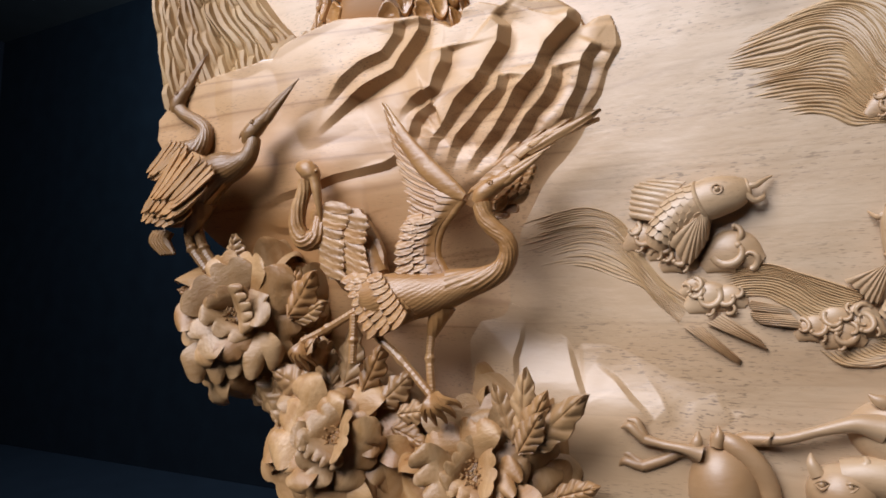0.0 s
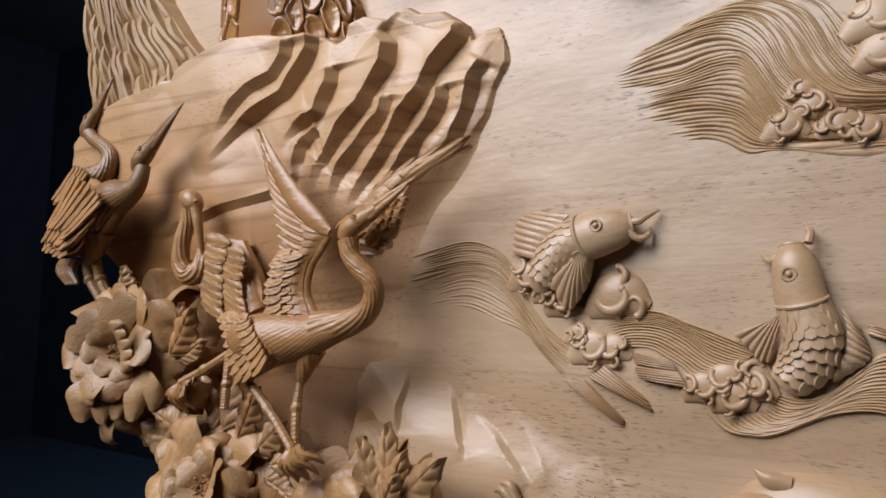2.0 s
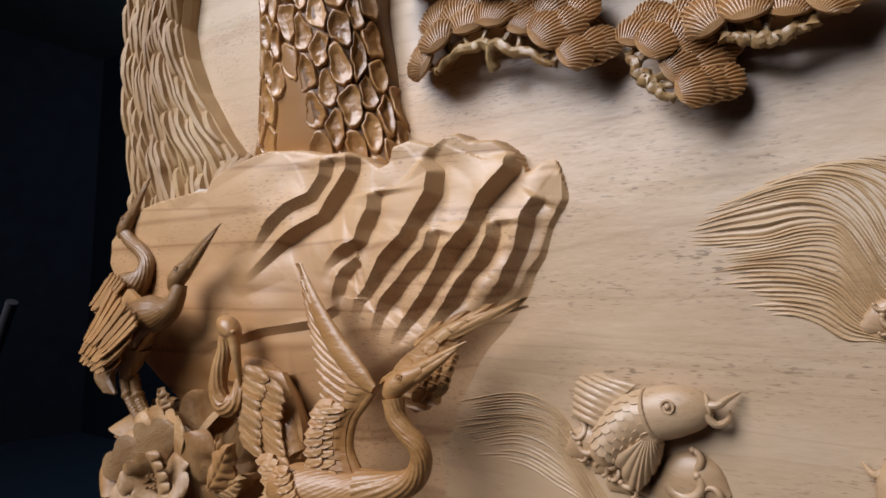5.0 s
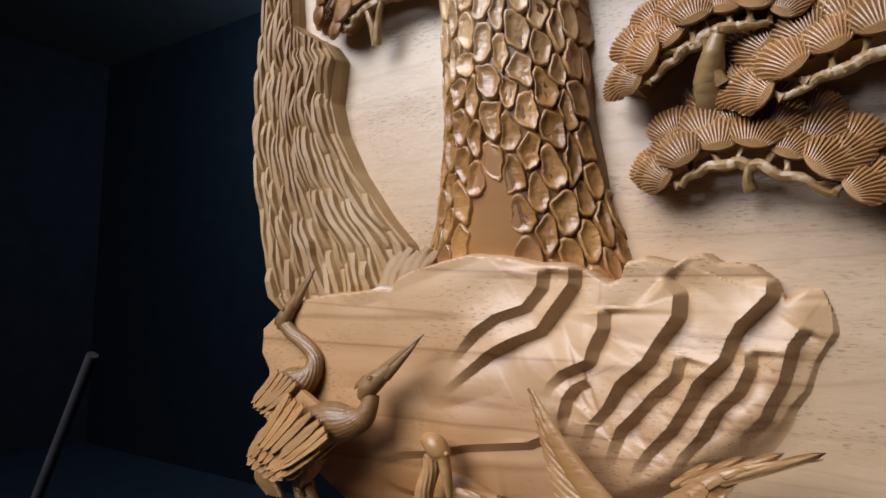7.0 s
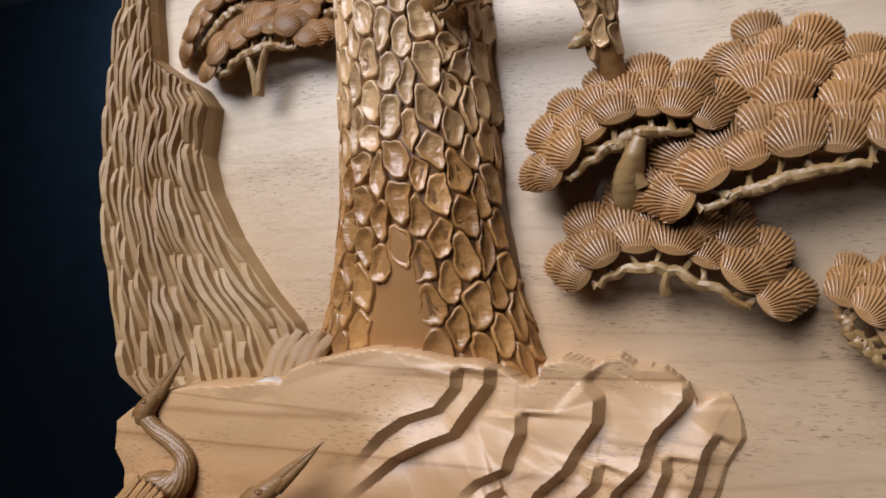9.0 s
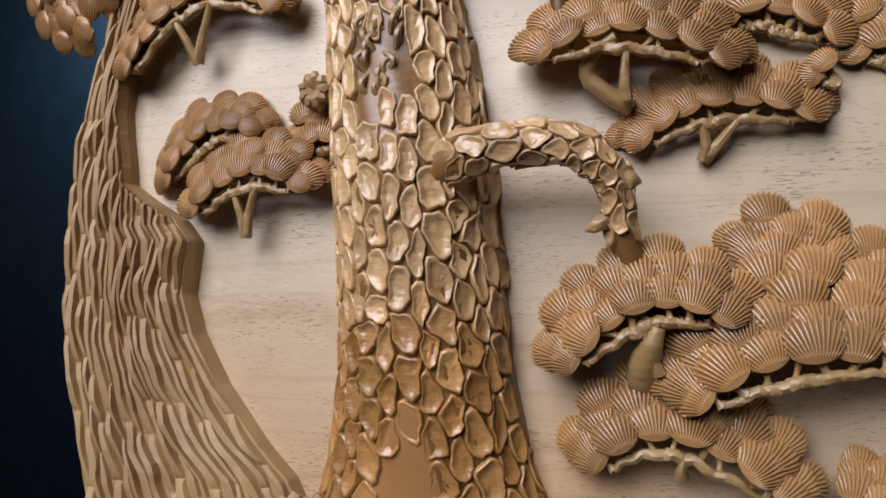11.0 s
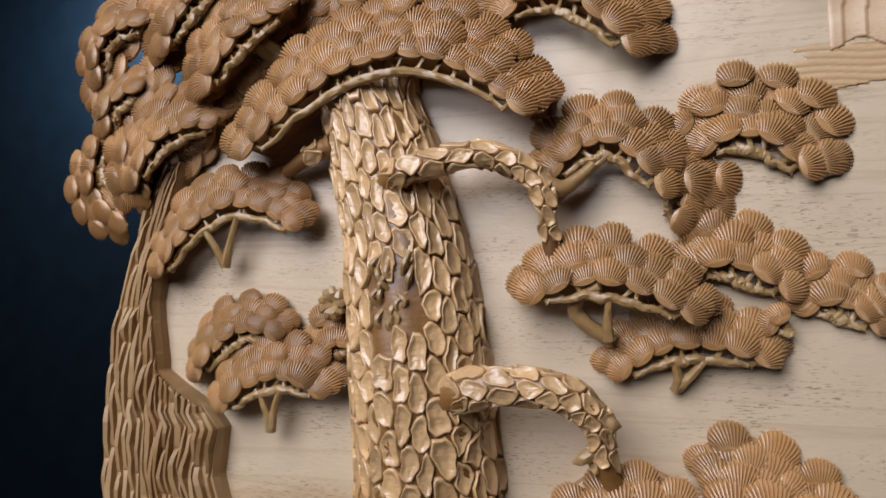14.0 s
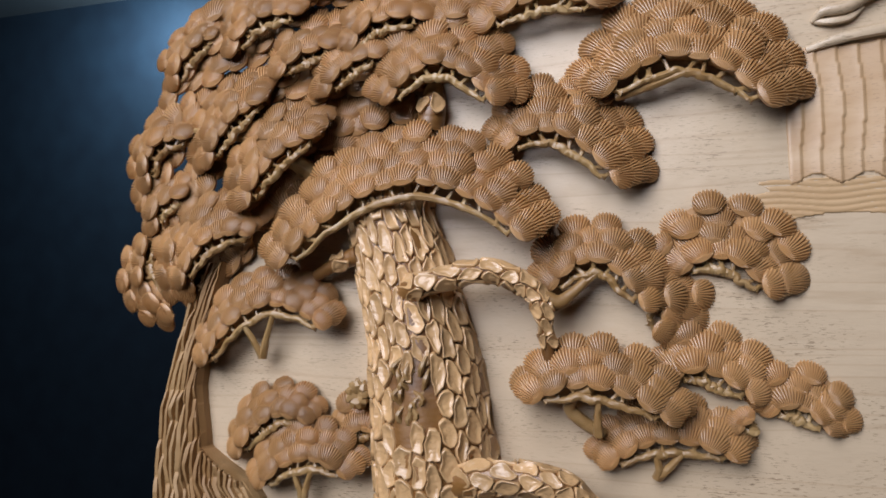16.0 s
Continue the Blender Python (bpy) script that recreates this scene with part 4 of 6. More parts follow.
def sheet(bm, fn, nx, nt, thick, m):
    """A leaf-like plate: fn(a from -1 to 1, t from 0 to 1) gives a place, doubled at thick behind it and closed round the rim."""
    back = Vector((0, thick, 0))
    f, b = [], []
    for j in range(nt + 1):
        for i in range(nx + 1):
            q = Vector(fn(2 * i / nx - 1, j / nt))
            f.append(bm.verts.new(m @ q))
            b.append(bm.verts.new(m @ (q + back)))
    w = nx + 1
    for j in range(nt):
        for i in range(nx):
            k = j * w + i
            bm.faces.new((f[k], f[k + 1], f[k + w + 1], f[k + w]))
            bm.faces.new((b[k], b[k + w], b[k + w + 1], b[k + 1]))
    rim = [i for i in range(w)] + [j * w + nx for j in range(1, nt + 1)] + [nt * w + i for i in range(nx - 1, -1, -1)] + [j * w for j in range(nt - 1, 0, -1)]
    for p, q in zip(rim, rim[1:] + rim[:1]):
        bm.faces.new((f[q], f[p], b[p], b[q]))


def facing(u, v, d, ang, lean=0.0, roll=0.0):
    """A frame on the panel whose z runs along ang (degrees, 0 to the right, 90 up), lean tips it off the board, roll about itself."""
    return Matrix.Translation(P(u, v, d)) @ Matrix.Rotation(radians(90 - ang), 4, "Y") @ Matrix.Rotation(radians(lean), 4, "X") @ Matrix.Rotation(radians(roll), 4, "Z")


def feather_mesh(tip):
    """A flight feather one unit long and wide, with a quill ridge and a barbed, rounded end."""
    def fn(a, t):
        w = 0.5 * min(1, 0.6 + 1.4 * t) * (math.sqrt(max(0.0, 1 - ((t - tip) / (1.001 - tip)) ** 2)) if t > tip else 1.0)
        return (a * w, -0.0003 * (1 - a * a) - 0.0007 * max(0, 1 - abs(a) * 3.5) - 0.0003 * math.sin(50 * t - 7 * abs(a)) + 0.0007 * a, t)
    bm = bmesh.new()
    sheet(bm, fn, 6, 10, 0.0016, Matrix.Identity(4))
    bmesh.ops.recalc_face_normals(bm, faces=bm.faces)
    me = bpy.data.meshes.new("feather")
    bm.to_mesh(me)
    bm.free()
    me.materials.append(PLUME)
    me.polygons.foreach_set("use_smooth", [True] * len(me.polygons))
    me.set_sharp_from_angle(angle=radians(42))
    return me


FEATHER, FEATHER_LONG = feather_mesh(0.5), feather_mesh(0.7)


def feather(owner, u, v, d, ang, length, width, lean=6, roll=0):
    ob = new("feather", FEATHER_LONG if length > 4 * width else FEATHER)
    ob.parent = owner
    ob.matrix_local = facing(u, v, d, ang, lean, roll) @ Matrix.Diagonal((width, 1, length, 1))


def wing(bm, lead, trail, n, slant=0.8, cup=0.0015, thick=0.004):
    """A carved wing between its leading and trailing edges (u, v, d): a smooth shoulder, a row of short feathers and a row of long ones with rounded ends."""
    per, na = 12, 44
    nt = n * per
    a_, b_ = spline(lead, nt), spline(trail, nt)

    def fn(x, t):
        x = (x + 1) / 2
        j = min(nt, round(t * nt))
        ph = t * n - slant * x * (0.4 + 1.2 * x)
        fr = ph % 1.0
        fr2 = (ph + 0.5) % 1.0
        end = 0.46 - 0.07 * (1 - math.sin(math.pi * fr2) ** 0.6)
        reach = x * (1 - 0.11 * (1 - math.sin(math.pi * fr) ** 0.6) * x ** 4)
        q = a_[j] + (b_[j] - a_[j]) * reach
        h = cup * math.sin(math.pi * min(1, x + 0.2))
        if x < end:
            h += 0.0014 + 0.0011 * (1 - fr2) * min(1, max(0, (x - 0.10) / 0.12))
        else:
            h += 0.0013 * (1 - fr) + 0.0003 * math.sin(3 * math.pi * fr)
        return P(q[0], q[1], q[2] + h)
    sheet(bm, fn, na, nt, thick, Matrix.Identity(4))


def feather_row(owner, a, b, n, ang0, ang1, len0, len1, width, d0, d1, lean=6, rng=random, roll=10):
    """n overlapping feathers with their roots from a to b."""
    for i in range(n):
        f = i / max(1, n - 1)
        feather(owner, a[0] + (b[0] - a[0]) * f, a[1] + (b[1] - a[1]) * f, d0 + (d1 - d0) * f, ang0 + (ang1 - ang0) * f + rng.uniform(-2, 2), (len0 + (len1 - len0) * f) * rng.uniform(0.94, 1.05), width, lean, roll)


def coverts(owner, a, b, along_, rows, n, ang0, ang1, length, width, d0, d1, rng):
    """Rows of short shingled feathers: roots run from a to b, further rows step by along_ towards the tips, each under the last."""
    for r in range(rows - 1, -1, -1):
        for i in range(n):
            f = (i + 0.5 * (r % 2)) / max(1, n - 0.5)
            feather(owner, a[0] + (b[0] - a[0]) * f + along_[0] * r, a[1] + (b[1] - a[1]) * f + along_[1] * r, d0 + (d1 - d0) * f - 0.0012 * r, ang0 + (ang1 - ang0) * f + rng.uniform(-5, 5), length * rng.uniform(0.9, 1.1), width, 6, 8)


def ball(bm, u, v, d, r, flat=1.0, seg=10):
    m = Matrix.Translation(P(u, v, d)) @ Matrix.Diagonal((1, flat, 1, 1))
    bmesh.ops.create_uvsphere(bm, u_segments=seg, v_segments=seg // 2 + 1, radius=r, matrix=m)


def leg(bm, pts, r=0.0042):
    """A thin ringed leg through pts with a clutch of toes at its end."""
    c = spline([(*p, r) for p in pts], 34)
    tube(bm, [(q[0], q[1], q[2], r * (1.0 + 0.11 * (i % 2)) * (1.25 if i in (16, 17, 18) else 1)) for i, q in enumerate(c)], 68, 8)


def toes(bm, u, v, d, ang, n=4):
    for i in range(n):
        a = radians(ang + (i - (n - 1) / 2) * 28)
        tube(bm, [(u, v, d, 0.0035), (u + 0.008 * math.cos(a), v + 0.008 * math.sin(a), d + 0.005, 0.0032), (u + 0.016 * math.cos(a), v + 0.016 * math.sin(a), d - 0.002, 0.0022), (u + 0.018 * math.cos(a), v + 0.018 * math.sin(a) - 0.003, d - 0.006, 0.0008)], 8, 6)


def head(bm, u, v, d, ang, s=1.0, bill=0.05):
    """A crane's head at its nape, looking along ang, with crest, eyes and a parted bill."""
    ca, sa = math.cos(radians(ang)), math.sin(radians(ang))
    at = lambda x, y: (u + (x * ca - y * sa) * s, v + (x * sa + y * ca) * s)
    tube(bm, [(*at(-0.011, -0.003), d, 0.0060 * s), (*at(-0.003, 0.000), d + 0.001, 0.0082 * s), (*at(0.008, 0.001), d, 0.0080 * s), (*at(0.018, 0), d, 0.0060 * s), (*at(0.027, 0), d, 0.0044 * s)], 16, 16, 0.85)
    for y, dl in ((0.0018, 1.0), (-0.0018, 0.93)):
        tube(bm, [(*at(0.018, y * 1.3), d, 0.0050 * s), (*at(0.020 + bill * 0.5, y * 0.8), d, 0.0028 * s), (*at(0.020 + bill * dl, 0.001), d - 0.002, 0.0005 * s)], 10, 10, 0.8)
    ball(bm, *at(0.008, 0.0028), d + 0.0062 * s, 0.0017 * s)
    ring = [(*at(0.008 + 0.0030 * math.cos(k), 0.0028 + 0.0022 * math.sin(k)), d + 0.0064 * s, 0.0007 * s) for k in np.linspace(0, 2 * math.pi, 9)]
    tube(bm, ring, 16, 5)
    for k in range(3):
        tube(bm, [(*at(0.005 - 0.004 * k, 0.005), d + 0.001, 0.0028 * s), (*at(-0.001 - 0.004 * k, 0.0095), d, 0.0022 * s), (*at(-0.007 - 0.004 * k, 0.0105 - 0.001 * k), d, 0.0005 * s)], 8, 8, 0.7)


# ---- cranes ----
rng = random.Random(11)


def bird_part(name, bm, bird, mat=None, label=""):
    bmesh.ops.recalc_face_normals(bm, faces=bm.faces)
    return part(name, bm, mat or BIRD, bird, label)


def plume(bm, pts, n=70, seg=72, flat=0.9, deep=0.035, lines=20, twist=0.55):
    """A rounded body or neck cut all over with fine slanting feather strokes."""
    tube(bm, pts, n, seg, flat, deep, lines, twist=twist)


def wing_rows(owner, lead, trail, rows, n, ang, length, width, lift, jitter=4, roll=8):
    """Rows of shingled feathers from the leading edge to the trailing edge, the rows near the leading edge uppermost."""
    a_, b_ = spline(lead, 40), spline(trail, 40)
    for r in range(rows - 1, -1, -1):
        f = r / max(1, rows)
        for i in range(n):
            s = (i + 0.5 * (r % 2) + 0.25) / n * 40
            j = min(39, int(s))
            p = (a_[j] * (1 - f) + b_[j] * f) * (1 - (s - j)) + (a_[j + 1] * (1 - f) + b_[j + 1] * f) * (s - j)
            feather(owner, p[0], p[1], p[2] + lift * (1 - 0.4 * f), ang[0] + (ang[1] - ang[0]) * i / max(1, n - 1) + rng.uniform(-jitter, jitter),
                    length[r] * rng.uniform(0.92, 1.08), width * (0.8 + 0.3 * f), 5, roll)


def wing_plate(bm, lead, trail, back=0.003):
    """The smooth inner side of a wing, that carries its feathers."""
    a_, b_ = spline(lead, 16), spline(trail, 16)
    sheet(bm, lambda x, t: P(*((a_[round(t * 16)] * (1 - x) + b_[round(t * 16)] * (1 + x)) / 2 - np.array((0, 0, back - 0.002 * (1 - x * x))))), 6, 16, 0.005, Matrix.Identity(4))


# the large crane with raised wings
crane = thing("carved_crane", "large tan wooden crane with both wings raised", "crane carving", "carved cranes on the rock")
bm = bmesh.new()
plume(bm, [(-0.196, 0.026, 0.058, 0.0085), (-0.211, 0.022, 0.060, 0.0115), (-0.232, 0.017, 0.061, 0.0150), (-0.255, 0.015, 0.064, 0.0180), (-0.276, 0.014, 0.068, 0.0170), (-0.290, 0.017, 0.072, 0.0090)], 110, 110, 0.85, 0.018, 34, 0.85)
bird_part("body", bm, crane, label="round body cut with fine feather strokes")
bm = bmesh.new()
plume(bm, [(-0.220, 0.022, 0.060, 0.0125), (-0.198, 0.026, 0.058, 0.0095), (-0.182, 0.033, 0.057, 0.0076), (-0.175, 0.044, 0.058, 0.0068), (-0.176, 0.054, 0.060, 0.0064), (-0.184, 0.062, 0.062, 0.0062), (-0.191, 0.071, 0.063, 0.0062), (-0.193, 0.081, 0.063, 0.0072)], 110, 84, 0.95, 0.034, 16, 0.42)
bird_part("neck", bm, crane, label="bent neck with slanting strokes")
bm = bmesh.new()
head(bm, -0.190, 0.089, 0.063, 30, 0.85, 0.046)
bird_part("head", bm, crane, label="crested head with a parted pointed bill")
bm = bmesh.new()
wing(bm, [(-0.224, 0.029, 0.062), (-0.231, 0.046, 0.062), (-0.228, 0.064, 0.063), (-0.216, 0.077, 0.064), (-0.207, 0.087, 0.066), (-0.223, 0.100, 0.066), (-0.245, 0.122, 0.067), (-0.260, 0.144, 0.068), (-0.275, 0.166, 0.068)],
     [(-0.263, 0.021, 0.068), (-0.260, 0.036, 0.068), (-0.255, 0.054, 0.068), (-0.252, 0.072, 0.067), (-0.255, 0.091, 0.067), (-0.261, 0.110, 0.067), (-0.267, 0.129, 0.067), (-0.271, 0.147, 0.068), (-0.276, 0.165, 0.068)], 20, 1.3)
own = bird_part("wing", bm, crane, label="raised wing with shingled feathers")
wing_rows(own, [(-0.236, 0.031, 0.063), (-0.239, 0.054, 0.064), (-0.226, 0.077, 0.065)],
          [(-0.257, 0.025, 0.068), (-0.255, 0.050, 0.068), (-0.252, 0.074, 0.067)], 2, 8, (196, 188), (0.020, 0.016), 0.0085, 0.0035)
bm = bmesh.new()
tube(bm, [(-0.205, 0.086, 0.068, 0.0030), (-0.216, 0.093, 0.068, 0.0070), (-0.235, 0.110, 0.069, 0.0078), (-0.253, 0.131, 0.069, 0.0062), (-0.265, 0.149, 0.069, 0.0042), (-0.275, 0.166, 0.068, 0.0012)], 30, 16, 0.42)
bird_part("wing_edge", bm, crane, label="smooth blade along the wing's leading edge")
bm = bmesh.new()
tube(bm, [(-0.225, 0.029, 0.060, 0.0060), (-0.232, 0.046, 0.061, 0.0048), (-0.228, 0.064, 0.062, 0.0042), (-0.216, 0.077, 0.064, 0.0040), (-0.207, 0.086, 0.066, 0.0040)], 24, 12, 0.6)
bird_part("wing_rim", bm, crane, label="hollow inner rim of the wing")
bm = bmesh.new()
wing(bm, [(-0.214, 0.085, 0.046), (-0.201, 0.102, 0.047), (-0.184, 0.114, 0.047), (-0.165, 0.126, 0.046), (-0.141, 0.134, 0.045), (-0.112, 0.139, 0.043)],
     [(-0.190, 0.070, 0.044), (-0.174, 0.077, 0.044), (-0.167, 0.092, 0.044), (-0.164, 0.109, 0.044), (-0.146, 0.126, 0.043), (-0.113, 0.138, 0.042)], 9)
own = bird_part("far_wing", bm, crane, label="far wing with long outer feathers")
for k in range(4):
    feather(own, -0.174 - 0.006 * k, 0.115 - 0.001 * k, 0.047 - 0.001 * k, 24 + 4.0 * k, 0.070 - 0.014 * k, 0.0060, 1, 0)
coverts(own, (-0.188, 0.079), (-0.182, 0.102), (0.007, 0.002), 3, 5, 38, 25, 0.013, 0.0075, 0.050, 0.048, rng)
bm = bmesh.new()
tube(bm, [(-0.262, 0.016, 0.070, 0.0150), (-0.278, 0.013, 0.070, 0.0140), (-0.292, 0.008, 0.066, 0.0080)], 12, 16, 0.6)
own = bird_part("tail", bm, crane, label="layered drooping tail feathers")
feather_row(own, (-0.298, 0.031), (-0.270, -0.001), 8, 190, 236, 0.016, 0.020, 0.0085, 0.066, 0.076, 4, rng)
feather_row(own, (-0.285, 0.030), (-0.257, 0.001), 9, 190, 236, 0.016, 0.020, 0.0080, 0.073, 0.080, 4, rng)
feather_row(own, (-0.267, 0.030), (-0.245, 0.004), 8, 192, 234, 0.014, 0.018, 0.0075, 0.080, 0.083, 4, rng)
bm = bmesh.new()
plume(bm, [(-0.251, 0.011, 0.066, 0.0140), (-0.264, 0.001, 0.068, 0.0100), (-0.277, -0.010, 0.067, 0.0055), (-0.282, -0.015, 0.066, 0.0040)], 40, 48, 0.9, 0.05, 12, 0.5)
leg(bm, [(-0.282, -0.014, 0.066), (-0.257, -0.032, 0.068), (-0.230, -0.056, 0.071)], 0.0030)
toes(bm, -0.228, -0.057, 0.072, -75)
bird_part("leg", bm, crane, label="bent ringed leg with clawed toes")
bm = bmesh.new()
plume(bm, [(-0.227, 0.009, 0.058, 0.0100), (-0.232, -0.002, 0.058, 0.0072), (-0.237, -0.014, 0.058, 0.0040)], 30, 40, 0.9, 0.05, 10, 0.5)
leg(bm, [(-0.237, -0.013, 0.058), (-0.236, -0.031, 0.062), (-0.232, -0.055, 0.066)], 0.0030)
toes(bm, -0.227, -0.056, 0.068, -60)
bird_part("leg", bm, crane, label="straight ringed leg with clawed toes")

# the crane behind it, head bent down along its back
crane = thing("carved_crane", "tan wooden crane with lowered head and folded wing", "crane carving", "carved cranes on the rock")
bm = bmesh.new()
plume(bm, [(-0.340, 0.080, 0.058, 0.0080), (-0.343, 0.065, 0.062, 0.0085), (-0.353, 0.062, 0.066, 0.0080), (-0.359, 0.073, 0.068, 0.0072), (-0.358, 0.088, 0.068, 0.0066), (-0.353, 0.102, 0.068, 0.0062), (-0.351, 0.112, 0.068, 0.0068)], 60, 60, 0.9, 0.06, 12, 0.45)
bird_part("neck", bm, crane, label="curled neck with slanting strokes")
bm = bmesh.new()
tube(bm, [(-0.358, 0.124, 0.068, 0.0050), (-0.350, 0.121, 0.069, 0.0080), (-0.344, 0.116, 0.069, 0.0074), (-0.341, 0.111, 0.069, 0.0046)], 14, 16)
ball(bm, -0.335, 0.117, 0.075, 0.0020)
bird_part("head", bm, crane, label="small bowed head")
bm = bmesh.new()
tube(bm, [(-0.341, 0.113, 0.070, 0.0046), (-0.338, 0.098, 0.069, 0.0036), (-0.337, 0.074, 0.064, 0.0010)], 10, 10)
bird_part("bill", bm, crane, label="long bill pointing down")
bm = bmesh.new()
tube(bm, [(-0.361, 0.092, 0.040, 0.0100), (-0.337, 0.072, 0.042, 0.0240), (-0.312, 0.044, 0.046, 0.0260), (-0.295, 0.025, 0.050, 0.0180)], 30, 24, 0.6, 0.02, 9)
bird_part("body", bm, crane)
bm = bmesh.new()
wing_plate(bm, [(-0.338, 0.092, 0.056), (-0.341, 0.069, 0.057), (-0.342, 0.050, 0.058), (-0.334, 0.030, 0.060)],
           [(-0.310, 0.088, 0.053), (-0.293, 0.066, 0.054), (-0.284, 0.048, 0.055), (-0.284, 0.030, 0.056)], 0.003)
own = bird_part("wing", bm, crane, label="folded wing with two columns of shingled feathers")
for col, (top_, foot, long) in enumerate((((-0.334, 0.090, 0.0650), (-0.337, 0.042, 0.0655), 0.027), ((-0.318, 0.083, 0.0635), (-0.312, 0.038, 0.0640), 0.028))):
    for i in range(9):
        f = i / 8
        feather(own, top_[0] + (foot[0] - top_[0]) * f - 0.004 * math.sin(math.pi * f), top_[1] + (foot[1] - top_[1]) * f, top_[2] - 0.0002 * i, -14 - 10 * f + rng.uniform(-3, 3), long * rng.uniform(0.95, 1.06), 0.0100, 0, -14)
bm = bmesh.new()
leg(bm, [(-0.302, 0.004, 0.062), (-0.327, -0.010, 0.066), (-0.349, -0.021, 0.070)], 0.0032)
toes(bm, -0.349, -0.023, 0.070, -95)
bird_part("leg", bm, crane)
bm = bmesh.new()
leg(bm, [(-0.303, 0.001, 0.064), (-0.302, -0.019, 0.066), (-0.301, -0.037, 0.068)], 0.0031)
bird_part("leg", bm, crane)

# two cranes at the edge of the rock, looking up
crane = thing("carved_crane", "brown wooden crane with half-folded wing looking upward", "crane carving", "carved cranes on the rock")
bm = bmesh.new()
plume(bm, [(-0.475, 0.087, 0.072, 0.0060), (-0.471, 0.102, 0.074, 0.0150), (-0.459, 0.118, 0.076, 0.0190), (-0.440, 0.127, 0.077, 0.0165), (-0.422, 0.129, 0.078, 0.0120), (-0.409, 0.134, 0.078, 0.0088), (-0.404, 0.143, 0.077, 0.0072), (-0.403, 0.152, 0.076, 0.0066)], 80, 84, 0.85, 0.022, 26, 0.4)
bird_part("body", bm, crane, BIRD_DARK, "dark body cut with feather strokes")
bm = bmesh.new()
head(bm, -0.404, 0.157, 0.076, 40, 0.95, 0.046)
bird_part("head", bm, crane, BIRD_DARK, "dark head with a pointed bill")
bm = bmesh.new()
wing_plate(bm, [(-0.477, 0.149, 0.080), (-0.456, 0.140, 0.082), (-0.434, 0.129, 0.084), (-0.426, 0.118, 0.084)],
           [(-0.533, 0.090, 0.078), (-0.514, 0.083, 0.080), (-0.493, 0.080, 0.080), (-0.470, 0.085, 0.080)])
own = bird_part("wing", bm, crane, label="half-folded wing with long shingled feathers")
wing_rows(own, [(-0.477, 0.149, 0.080), (-0.456, 0.140, 0.082), (-0.434, 0.129, 0.084), (-0.426, 0.118, 0.084)],
          [(-0.533, 0.090, 0.078), (-0.514, 0.083, 0.080), (-0.493, 0.080, 0.080), (-0.470, 0.085, 0.080)], 4, 7, (234, 212), (0.052, 0.046, 0.030, 0.020), 0.0105, 0.012, 2)
bm = bmesh.new()
plume(bm, [(-0.466, 0.102, 0.074, 0.0150), (-0.471, 0.087, 0.074, 0.0100), (-0.480, 0.075, 0.073, 0.0060)], 24, 40, 0.9, 0.04, 10)
leg(bm, [(-0.482, 0.076, 0.073), (-0.476, 0.060, 0.072), (-0.458, 0.040, 0.070)], 0.0042)
bird_part("leg", bm, crane, BIRD_DARK)
bm = bmesh.new()
leg(bm, [(-0.472, 0.076, 0.070), (-0.464, 0.060, 0.070), (-0.448, 0.040, 0.068)], 0.0042)
bird_part("leg", bm, crane, BIRD_DARK)
bm = bmesh.new()
for i in range(5):
    tube(bm, [(-0.533 + 0.004 * i, 0.079, 0.064, 0.005), (-0.535 + 0.004 * i, 0.070, 0.066, 0.005), (-0.523 + 0.004 * i, 0.057, 0.066, 0.002)], 8, 7)
bird_part("tail", bm, crane, BIRD_DARK, "ragged dark tail under the wing")

crane = thing("carved_crane", "brown wooden crane with curved neck and raised bill", "crane carving", "carved cranes on the rock")
bm = bmesh.new()
plume(bm, [(-0.521, 0.134, 0.060, 0.0120), (-0.506, 0.148, 0.062, 0.0150), (-0.489, 0.154, 0.062, 0.0120), (-0.481, 0.163, 0.060, 0.0088), (-0.482, 0.174, 0.058, 0.0072), (-0.493, 0.184, 0.058, 0.0064), (-0.510, 0.193, 0.058, 0.0062), (-0.520, 0.202, 0.058, 0.0068)], 70, 72, 0.9, 0.034, 18, 0.4)
bird_part("body", bm, crane, BIRD_DARK, "slim dark body and curved neck")
bm = bmesh.new()
head(bm, -0.519, 0.206, 0.058, 52, 0.9, 0.042)
bird_part("head", bm, crane, BIRD_DARK, "dark head with a pointed bill")
bm = bmesh.new()
wing_plate(bm, [(-0.508, 0.163, 0.066), (-0.492, 0.159, 0.067), (-0.479, 0.152, 0.068)],
           [(-0.536, 0.134, 0.066), (-0.522, 0.127, 0.067), (-0.506, 0.121, 0.068)])
own = bird_part("wing", bm, crane, label="folded wing with shingled feathers")
wing_rows(own, [(-0.508, 0.163, 0.066), (-0.492, 0.159, 0.067), (-0.479, 0.152, 0.068)],
          [(-0.536, 0.134, 0.066), (-0.522, 0.127, 0.067), (-0.506, 0.121, 0.068)], 3, 5, (228, 218), (0.040, 0.030, 0.018), 0.0095, 0.010, 2)

# ---- peonies ----


